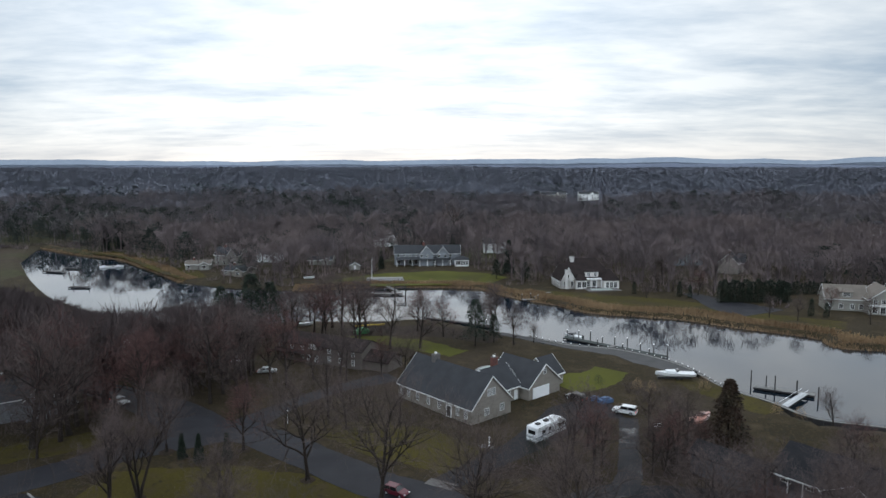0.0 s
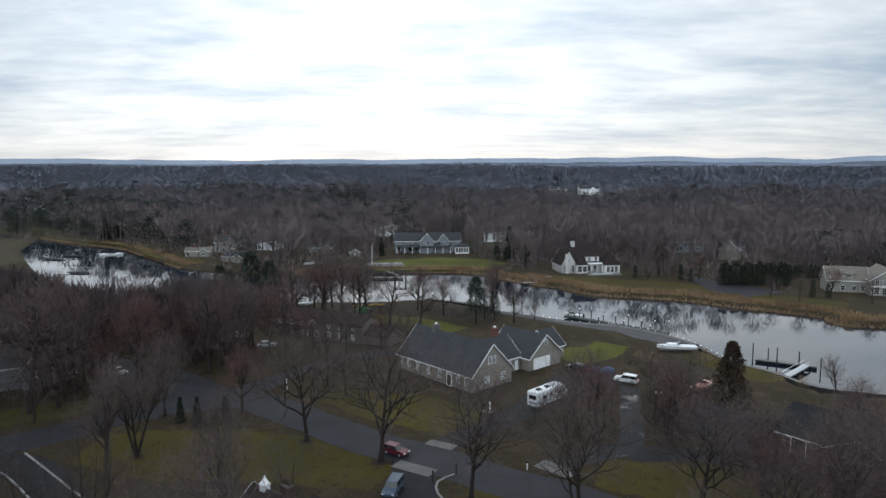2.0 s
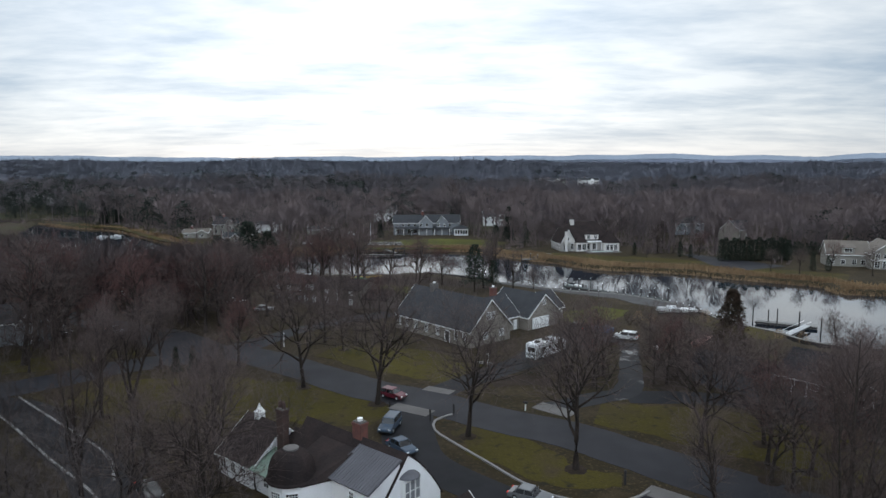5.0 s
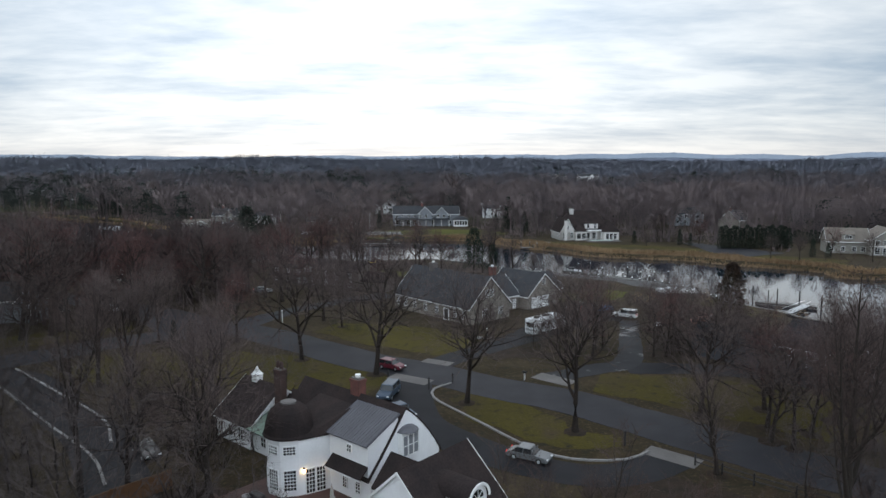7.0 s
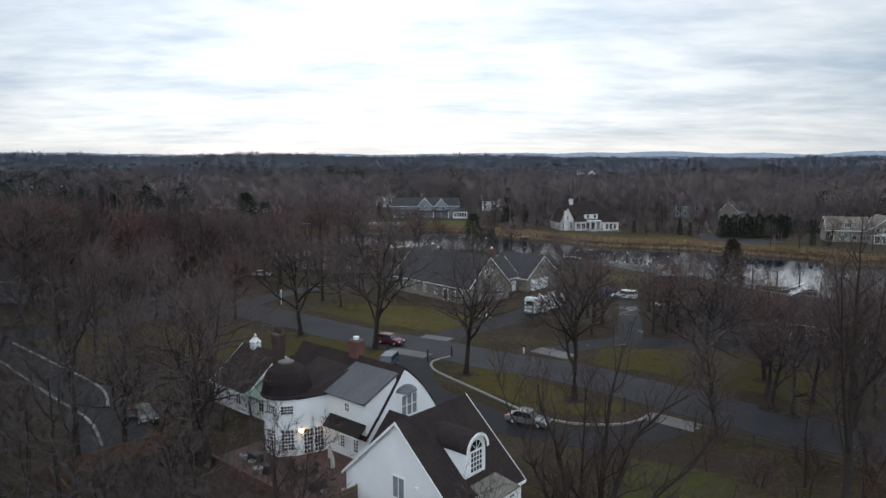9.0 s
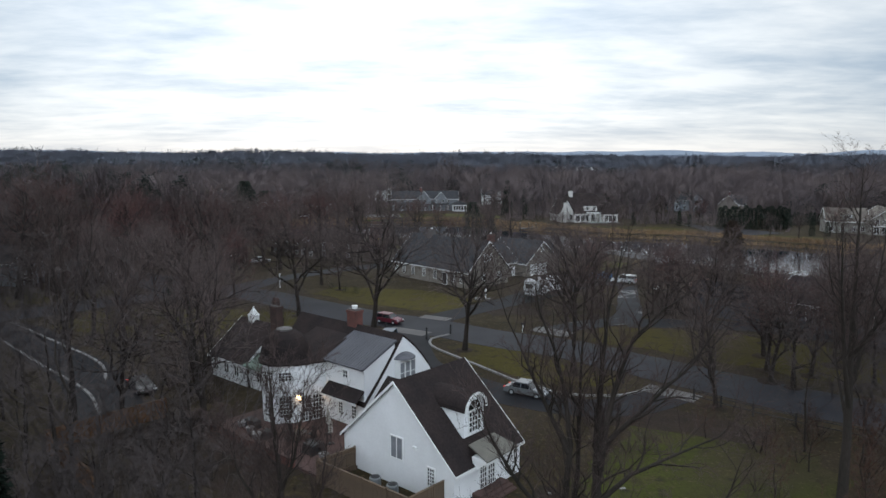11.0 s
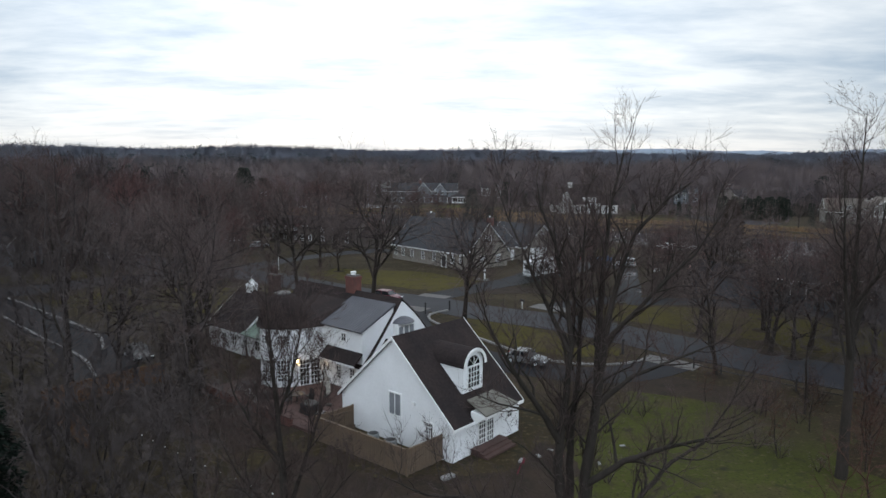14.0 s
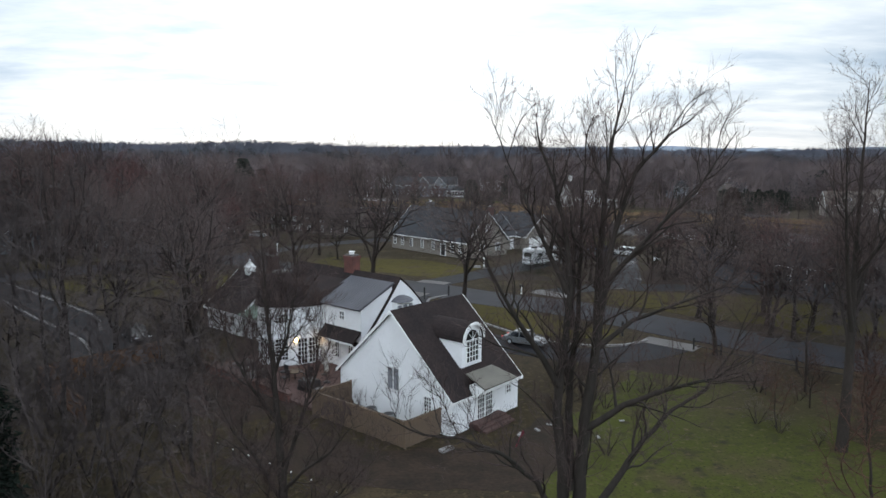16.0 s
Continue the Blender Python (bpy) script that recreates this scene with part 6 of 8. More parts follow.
def spread_trees(seed, r0, r1, step, density=1.0, half=37):
    g = np.random.default_rng(seed)
    xs = np.arange(-r1, r1, step)
    ys = np.arange(0, r1 + 1, step)
    X, Y = np.meshgrid(xs, ys)
    X = (X + g.uniform(-step * 0.48, step * 0.48, X.shape)).ravel(); Y = (Y + g.uniform(-step * 0.48, step * 0.48, Y.shape)).ravel()
    r, a = np.hypot(X, Y), np.degrees(np.arctan2(X, Y))
    ok = (r > r0) & (r <= r1) & (np.abs(a) < half) & (Y > 200)
    X, Y = X[ok], Y[ok]
    s = in_water(X, Y)
    ok = s < -5
    for gx, gy, gr in GLADES:
        ok &= np.hypot(X - gx, Y - gy) > gr
    # open yards on the creek side of the far houses
    for _n, (hx, hy, hz), _r, wd_ in [c[:4] for c in far if c[1][1] > 300]:
        hd = math.hypot(hx, hy)
        along, across = hd - (X * hx + Y * hy) / hd, np.abs(X * hy - Y * hx) / hd
        reach = 26 if hd < 700 else 60
        ok &= ~((along > -8) & (along < reach) & (across < wd_ * 0.55 + 1) & (g.random(X.shape) < 0.8))
    # the near bank is planted singly
    bank = sorted(NEAR_SHORE)
    ok &= Y > np.interp(X, [q[0] for q in bank], [q[1] for q in bank], left=420.0)
    ok &= g.random(X.shape) < density
    X, Y = X[ok], Y[ok]
    return X, Y, land_z(X, Y), g


def brush_unit(seed, n):
    """A knee-high to head-high tangle of bare stems, unit height."""
    g = np.random.default_rng(seed)
    V, F = [], []
    for k in range(n):
        a, r = g.random() * 6.28, g.random() ** 0.5 * 0.7
        p = np.array((r * math.cos(a), r * math.sin(a), 0.0))
        q = p * 1.5 + np.array((g.normal() * 0.25, g.normal() * 0.25, 0.5 + 0.5 * g.random()))
        s_ = np.array((math.sin(a * 5), math.cos(a * 5), 0)) * 0.05
        b = len(V)
        V.extend([p - s_, p + s_, q]); F.append((b, b + 1, b + 2))
    return np.array(V), np.array(F)


def woods():
    X, Y, Z, g = spread_trees(300, 215, 520, 5.2, 0.9)
    scatter("understory", [brush_unit(s, 16) for s in range(6)], np.stack([X, Y, Z, g.uniform(1.8, 4.2, X.shape), g.uniform(0, 6.28, X.shape), g.uniform(0.8, 1.4, X.shape)], -1), WOODTWIG, "brown tangle of bare undergrowth below the trees")
    u1 = [wood_unit(s, 270, 15, 0.0075) for s in range(8)]
    u2 = [wood_unit(s + 20, 150, 11, 0.010, 1.1) for s in range(8)]
    u3 = [wood_unit(s + 40, 66, 8, 0.026, 1.35) for s in range(8)]
    u4 = [wood_unit(s + 60, 20, 6, 0.07, 1.7) for s in range(6)]
    p1 = [pine_unit(s, 380, 0.55) for s in range(5)]
    p2 = [pine_unit(s + 9, 60, 1.5) for s in range(4)]
    # the near bank of the cove: low towards the water, which stays in sight over it
    g = np.random.default_rng(77)
    X, Y = np.meshgrid(np.arange(-270, -50, 5.8), np.arange(112, 380, 5.8))
    X, Y = (X + g.uniform(-2.6, 2.6, X.shape)).ravel(), (Y + g.uniform(-2.6, 2.6, Y.shape)).ravel()
    d = np.hypot(X, Y)
    top = 49.0 - np.interp(X / Y, [-0.65, -0.57, -0.5], [0.142, 0.165, 0.184]) * d
    keep = (in_water(X, Y) < -2.5) & (np.abs(X) < 0.78 * Y) & (top > 2.5) & (d > 148) & (Y < np.interp(X, [q[0] for q in sorted(NEAR_SHORE)], [q[1] for q in sorted(NEAR_SHORE)]))
    keep &= np.array([all(math.hypot(x - a, y - b) > r for a, b, r in KEEP_CLEAR) and all(np.hypot(l[:, 0] - x, l[:, 1] - y).min() > 6 for l in LINES) for x, y in zip(X, Y)])
    X, Y, top = X[keep], Y[keep], top[keep]
    H = np.clip(np.minimum(g.uniform(18, 24, X.shape), top * g.uniform(0.85, 1.08, X.shape)), 2.0, None)
    scatter("woods", u1, np.stack([X, Y, land_z(X, Y), H, g.uniform(0, 6.28, X.shape), g.uniform(1.0, 1.5, X.shape)], -1), BANKTWIG, "bare grey-brown trees along the near bank of the cove")
    scatter("understory", [brush_unit(s, 16) for s in range(6)], np.stack([X + 2, Y + 2, land_z(X, Y), g.uniform(1.2, 3.0, X.shape), g.uniform(0, 6.28, X.shape), g.uniform(0.8, 1.4, X.shape)], -1), BANKTWIG, "brown tangle of bare undergrowth on the near bank")
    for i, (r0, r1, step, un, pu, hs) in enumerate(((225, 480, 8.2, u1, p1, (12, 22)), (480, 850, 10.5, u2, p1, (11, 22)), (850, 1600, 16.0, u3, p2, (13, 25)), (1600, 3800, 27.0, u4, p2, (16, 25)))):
        X, Y, Z, g = spread_trees(100 + i, r0, r1, step, 0.9)
        H = hs[0] + (hs[1] - hs[0]) * np.clip(g.beta(2.0, 2.0, X.shape) + 0.22 * np.sin(X * 0.05 + Y * 0.013) * np.sin(Y * 0.043 + 2), 0, 1.15)
        A = g.uniform(0, 6.28, X.shape)
        clump = 0.8 * np.sin(X * 0.021 + 1) * np.sin(Y * 0.017 + X * 0.004) + g.normal(0, 0.5, X.shape) + np.where((X < -20) & (X > -420) & (Y > 370) & (Y < 900), 0.58, 0.0)
        pine = clump > (1.0, 0.95, 1.05, 1.1)[i]
        W = g.uniform(1.0, 1.5, X.shape) * (1.0, 1.05, 1.2, 1.6)[i]
        S = np.stack([X, Y, Z, H, A, W], -1)
        # each farther band takes colours with more haze painted in
        scatter("woods", un, S[~pine], (WOODTWIG, HAZETWIG, FARTWIG, FARTWIG)[i], "dense leafless woodland, grey-brown to haze-blue with distance")
        if pine.any():
            S[:, 3] *= 0.92
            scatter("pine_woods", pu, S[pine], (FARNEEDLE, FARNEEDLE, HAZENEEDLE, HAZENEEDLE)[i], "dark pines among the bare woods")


woods()


# ---------------------------------------------------------------- evergreens, hedges and reeds
def evergreen_kind(key, seed, height, radius, sprays, material, power=0.8, low=0.04, fine=1.0):
    """A trunk and drooping boughs of small needle sprays."""
    g = random.Random(seed)
    bm = bmesh.new()
    tube(bm, (0, 0, -0.3), (0, 0, height * 0.9), height * 0.018, 0.03, 7)
    tr = bpy.data.meshes.new("trunk"); bm.to_mesh(tr); bm.free(); tr.materials.append(BARK)
    V, F = [], []
    for k in range(sprays):
        h = low + (1 - low) * (k / sprays) ** 0.92
        R0 = radius * (1.03 - h) ** power * (0.75 + 0.45 * noise.noise((h * 9, k * 2.4 % 6.28, seed))) + 0.08
        az = g.random() * math.tau
        R0 *= 1 + 0.22 * math.sin(az * 3 + h * 14 + seed) + 0.30 * (1 - fine) * math.sin(az * 2 - h * 31)
        r = R0 * (0.35 + 0.65 * g.random() ** 0.45)
        c = Vector((r * math.cos(az), r * math.sin(az), h * height - 0.25 * r + g.gauss(0, 0.08)))
        d = Vector((math.cos(az) + g.gauss(0, 0.5), math.sin(az) + g.gauss(0, 0.5), g.gauss(-0.25, 0.35))).normalized()
        s = d.cross(Vector((g.gauss(0, 0.4), g.gauss(0, 0.4), 1))).normalized()
        L, w = g.uniform(0.35, 0.8) * height / 12 * fine, g.uniform(0.12, 0.28) * height / 12 * fine
        b = len(V)
        V += [c - s * w, c + s * w, c + d * L]
        F.append((b, b + 1, b + 2))
    cr = bpy.data.meshes.new("crown")
    cr.from_pydata([tuple(v) for v in V], [], F); cr.materials.append(material)
    TREES[key] = (tr, cr, height)


evergreen_kind("spruce", 2, 12, 2.6, 3800, NEEDLE)
evergreen_kind("bronze", 4, 15, 5.6, 5200, DRYNEEDLE, 0.75, 0.02, 0.75)
evergreen_kind("pine", 6, 13, 4.2, 4200, NEEDLE, 0.45, 0.22, 0.6)
evergreen_kind("fir", 7, 13, 2.5, 9000, DARKNEEDLE, 0.7, 0.03, 0.45)
evergreen_kind("column", 8, 8, 1.7, 1500, NEEDLE, 0.4, 0.01)
evergreen_kind("bush", 9, 2.2, 1.5, 900, NEEDLE, 0.35, 0.02)
evergreen_kind("tanbush", 10, 2.4, 1.6, 900, REED, 0.35, 0.02)
for k, x, y, h, lab, nm in (("bronze", 48.3, 111.4, 14.6, "bronzed winter cedar with a ragged crown", "tree"), ("pine", 9, 188, 13.5, "dark green pine beside the creek", "tree"), ("pine", 14.5, 192, 8.5, "dark green pine beside the creek", "tree"),
                            ("pine", -57.5, 201, 19, "dark evergreen behind the houses", "tree"), ("spruce", -62, 196, 14, "dark evergreen behind the houses", "tree"), ("pine", -69, 208, 14, "dark evergreen behind the houses", "tree"), ("pine", -52.5, 204, 16, "dark evergreen behind the houses", "tree"),
                            ("fir", -19.6, 28.0, 13.2, "dark evergreen at the edge of the garden", "tree"), ("spruce", -42, 112, 5.0, "young dark green spruce tree", "tree"), ("spruce", -45.5, 113.5, 4.5, "young dark green spruce tree", "tree"), ("spruce", -37.5, 113, 4.8, "young dark green spruce tree", "tree"),
                            ("spruce", -205, 412, 15, "dark conifer above the cove", "tree"), ("spruce", -200, 420, 13, "dark conifer above the cove", "tree"), ("spruce", 31, 320, 16, "dark conifer behind the lawn", "tree"), ("spruce", -31, 338, 9, "dark conifer beside the blue house", "tree"), ("bush", -16, 337, 4, "round dark green evergreen shrub", "shrub"),
                            ("column", 76, 268, 5, "neatly clipped dark evergreen shrub", "shrub"), ("column", 92, 262, 6, "neatly clipped dark evergreen shrub", "shrub"), ("column", 95, 259, 5, "neatly clipped dark evergreen shrub", "shrub"), ("column", 124, 226, 6, "neatly clipped dark evergreen shrub", "shrub"), ("column", 128, 224, 5, "neatly clipped dark evergreen shrub", "shrub"), ("pine", 36, 296, 9, "dark evergreen among bare trees", "tree"), ("pine", 24, 305, 9, "dark evergreen among bare trees", "tree"),
                            ("bush", 15.6, 112.4, 4.0, "dense dark evergreen shrub by the drive", "shrub"), ("bush", 17.8, 113.6, 3.4, "dense dark evergreen shrub by the drive", "shrub"), ("bush", 12, 130.5, 1.8, "neatly clipped dark evergreen shrub", "shrub"), ("bush", 10, 129.0, 1.5, "neatly clipped dark evergreen shrub", "shrub"), ("bush", 16.6, 137.2, 1.2, "neatly clipped dark evergreen shrub", "shrub"), ("bush", 18.5, 138.6, 1.1, "neatly clipped dark evergreen shrub", "shrub"),
                            ("tanbush", 59, 150, 3, "golden clump of dry winter grass", "shrub"), ("tanbush", 44, 150, 2.6, "golden dry winter shrub", "shrub"), ("tanbush", 46.5, 148, 2.6, "golden dry winter shrub", "shrub"), ("tanbush", 72, 133, 2.4, "golden dry winter shrub", "shrub"), ("tanbush", 68, 134.5, 2.2, "golden dry winter shrub", "shrub"), ("bush", 36, 154, 2.2, "evergreen shrub on the lawn", "shrub"),
                            ("bush", 52.5, 98.8, 1.6, "evergreen shrub before the ranch house", "shrub"), ("bush", 55, 96, 1.8, "evergreen shrub before the ranch house", "shrub"), ("bush", 57.4, 93.6, 1.5, "evergreen shrub before the ranch house", "shrub"), ("bush", -15.5, 123.5, 1.4, "low dark evergreen shrub in a bed", "shrub"), ("bush", -17.5, 124.6, 1.2, "low dark evergreen shrub in a bed", "shrub"), ("bush", -20.6, 128.4, 1.2, "low dark evergreen shrub in a bed", "shrub")):
    plant(k, x, y, h, (x * 37 + y * 11) % 360, lab, name=nm)
for i in range(17):
    plant("column", 103 + i * 1.55, 250 - 0.02 * i, 8.2 + 0.7 * math.sin(i * 2.3), i * 77, "tall dark clipped hedge tree", "trees of the tall hedge", "hedge_tree")
for i in range(14):
    plant("column", 131 + i * 1.7, 264 + 0.2 * i, 5.0 + 0.5 * math.sin(i * 1.7), i * 61, "tall dark clipped hedge tree", "trees of the tall hedge", "hedge_tree")
rs = random.Random(12)
for x0, x1, y0, y1, n, hh in ((-24, -12, 40, 58, 14, (1.6, 3.6)), (-22, -8, 27, 41, 14, (1.6, 4.2)), (-33, -19, 44, 82, 34, (2, 5.5)), (24, 46, 42, 60, 22, (1.4, 3.4)), (-60, -34, 38, 70, 20, (2, 4.5)), (-34, -18, 62, 84, 22, (2, 5)), (-50, -30, 62, 84, 14, (1.6, 4)), (36, 50, 104, 126, 30, (1.6, 4.2)), (44, 60, 92, 104, 16, (1.2, 2.6)), (20, 44, 106, 128, 18, (1.6, 3.6)), (14, 34, 46, 62, 9, (1.2, 2.6)), (8, 16, 40, 60, 8, (1.2, 2.6)), (-28, 20, 195, 212, 22, (1.6, 4)), (-110, -60, 120, 210, 30, (1.5, 3.5)), (40, 52, 140, 152, 9, (1.6, 3)), (60, 100, 84, 122, 24, (1.8, 4))):
    for k in range(n):
        x, y = rs.uniform(x0, x1), rs.uniform(y0, y1)
        if in_water(x, y)[0] < -2 and min(np.hypot(l[:, 0] - x, l[:, 1] - y).min() for l in LINES) > 4.5 and not (0.5 < x < 8.6 and 40 < y < 56) and math.hypot(x + 11, y - 63) > 10 and math.hypot(x - 5, y - 51) > 8:
            plant("shrub", x, y, rs.uniform(*hh), rs.uniform(0, 360), "bare twiggy brown shrub", "bare shrubs", "shrub")


def reeds():
    g = np.random.default_rng(3)
    V, F = [], []
    pts = [p for p in smooth_line(FAR_SHORE, 0.8) if (-64 < p.x < 150 and p.y < 300)] + [p for p in smooth_line(FAR_SHORE[:5], 1.2)]
    for i, p in enumerate(pts):
        q = pts[min(i + 1, len(pts) - 1)]
        d = (q - p)
        if d.length > 5 or d.length < 1e-6:
            continue
        nrm = Vector((-d.y, d.x, 0)).normalized()
        deep = (13.0 + 7.0 * noise.noise((i * 0.03, 0, 7))) * (1.0 if p.x > 25 else 0.65)
        for k in range(95):
            o = -0.8 + g.random() * deep
            c = p + nrm * o + d * g.random()
            h = (0.7 + 1.0 * g.random() ** 2) * (0.8 + 0.4 * noise.noise((c.x * 0.2, c.y * 0.2, 1)))
            a, w = g.random() * 6.28, 0.10 + 0.16 * g.random()
            z = float(-1.3 if o < 1.2 else -1.3 + min(1.3, (o - 1.2) * 0.4))
            b = len(V)
            V += [(c.x - w * math.cos(a), c.y - w * math.sin(a), z), (c.x + w * math.cos(a), c.y + w * math.sin(a), z), (c.x + g.normal() * 0.25, c.y + g.normal() * 0.25, z + h)]
            F.append((b, b + 1, b + 2))
    tagged(mesh_ob("reeds", V, F, REED), "dry golden-brown reeds along the bank", "reeds", kind="stuff")


reeds()


# ---------------------------------------------------------------- vehicles
def wheel(parent, x, y, r=0.33, w=0.22):
    bm = bmesh.new()
    s = 1 if y > 0 else -1
    tube(bm, (x, y - w / 2, r), (x, y + w / 2, r), r, n=16)
    t = part("wheel", bm, RUBBER, parent)
    part("rim", tube(bmesh.new(), (x, y + s * (w / 2 - 0.03), r), (x, y + s * (w / 2 + 0.02), r), r * 0.62, r * 0.5, 12), SILVER, t)


def car(m, paint, label, kind="sedan", name="car"):
    C = thing(name, m, label, "car")
    L, W, hb, hr = {"sedan": (4.6, 1.8, 0.92, 1.45), "hatch": (4.2, 1.75, 0.95, 1.5), "suv": (4.8, 1.9, 1.08, 1.75), "pickup": (5.6, 1.95, 1.1, 1.85)}[kind]
    prof = {"sedan": [(-.5, .45), (-.5, .82), (-.34, .98), (.18, .98), (.42, .84), (.5, .62), (.5, .3), (-.5, .3)], "hatch": [(-.5, .45), (-.49, .9), (-.4, 1), (.2, 1), (.44, .82), (.5, .6), (.5, .28), (-.5, .28)],
            "suv": [(-.5, .4), (-.49, .95), (-.4, 1), (.2, 1), (.45, .9), (.5, .7), (.5, .3), (-.5, .3)], "pickup": [(-.5, .4), (-.5, .92), (-.1, .95), (.2, 1), (.45, .95), (.5, .75), (.5, .32), (-.5, .32)]}[kind]
    bm = bmesh.new()
    extrude(bm, [(a * L, -W / 2, b * hb) for a, b in prof], (0, W, 0))
    bmesh.ops.bevel(bm, geom=list(bm.edges), offset=0.07, segments=2, affect="EDGES")
    part("body", bm, paint, C)
    x0, x1, t0, t1 = {"sedan": (-.36, .2, -.22, .06), "hatch": (-.48, .22, -.38, .06), "suv": (-.49, .22, -.44, .1), "pickup": (-.1, .22, -.06, .12)}[kind]

    def frustum(k0, k1, zlo, zhi, grow_=0.0):
        bm = bmesh.new()
        wl, wh = W / 2 - 0.06 + grow_, W / 2 - 0.2 + grow_
        xs = [x0 * L, x1 * L, t1 * L, t0 * L]
        f = lambda z: (z - hb + 0.03) / (hr - hb)
        def ring(z):
            k = f(z)
            a, b, w = xs[0] + (xs[3] - xs[0]) * k - grow_, xs[1] + (xs[2] - xs[1]) * k + grow_, wl + (wh - wl) * k
            return [bm.verts.new(p) for p in ((a, -w, z), (b, -w, z), (b, w, z), (a, w, z))]
        lo, hi = ring(zlo), ring(zhi)
        bm.faces.new(lo[::-1]); bm.faces.new(hi)
        for i in range(4):
            bm.faces.new((lo[i], lo[(i + 1) % 4], hi[(i + 1) % 4], hi[i]))
        return bm
    cab = part("cabin_glass", frustum(0, 1, hb - 0.03, hr - 0.05), GLASS, C, "dark car windows")
    bm = frustum(0, 1, hr - 0.08, hr, 0.03)
    part("roof", bm, paint, C)
    for xx in ((x0 + t0) / 2, (x1 + t1) / 2 * 1.0, (t0 + t1) / 2):
        for s in (-1, 1):
            part("pillar", tube(bmesh.new(), (xx * L - 0.02, s * (W / 2 - 0.07), hb - 0.02), (xx * L + 0.02, s * (W / 2 - 0.17), hr - 0.04), 0.045, n=5), paint, C)
    for a in (-0.3, 0.3):
        for s in (-1, 1):
            wheel(C, a * L, s * (W / 2 - 0.1), 0.33 if kind in ("sedan", "hatch") else 0.38)
    for s in (-1, 1):
        part("headlight", boxed(L * 0.47, L * 0.503, s * W * 0.36 - 0.16, s * W * 0.36 + 0.16, hb * 0.62, hb * 0.74), GEL, C)
        part("tail_light", boxed(-L * 0.503, -L * 0.48, s * W * 0.38 - 0.12, s * W * 0.38 + 0.12, hb * 0.66, hb * 0.86), TAILRED, C)
    part("bumper", boxed(L * 0.47, L * 0.51, -W * 0.4, W * 0.4, 0.3, 0.46, bevel=0.03), RUBBER, C)
    return C


car(pose(-7.4, 100.0, 0.03, 0, 0, -32), REDPAINT, "crimson hatchback parked on the street", "hatch")
car(pose(-6.9, 87.6, 0.03, 0, 0, -104), BLUEPAINT, "slate-blue estate car on the driveway", "suv")
car(pose(-4.9, 80.6, 0.03, 0, 0, -52), BLUEPAINT, "dark blue saloon car behind the house", "sedan")
car(pose(9.3, 67.8, 0.03, 0, 0, -30), GREYPAINT, "grey saloon car on the driveway", "sedan")
car(pose(37.0, 134.6, 0.03, 0, 0, 150), WHITEPAINT, "white estate car on the asphalt yard", "suv")
car(pose(28.5, 142.6, 0.03, 0, 0, 130), BLACKPAINT, "black car beside the garage", "suv")
car(pose(-53, 173, 0.0, 0, 0, 15), WHITEPAINT, "white car parked between bare trees", "sedan")
car(pose(-80, 140.5, 0.03, 0, 0, -30), BLACKPAINT, "dark car parked on the lane", "suv")
car(pose(-69.5, 141.5, 0.03, 0, 0, -30), SILVER, "silver car parked on the lane", "sedan")
car(pose(-43.5, 163.5, 0.0, 0, 0, 10), SILVER, "silver car parked by the shingled house", "sedan")
car(pose(-104, 149, 0.0, 0, 0, 20), WHITEPAINT, "white car parked among trees", "suv")
car(pose(-31.2, 69.2, 0.03, 0, 0, -48), BLACKPAINT, "black car on the kerbed driveway", "sedan")


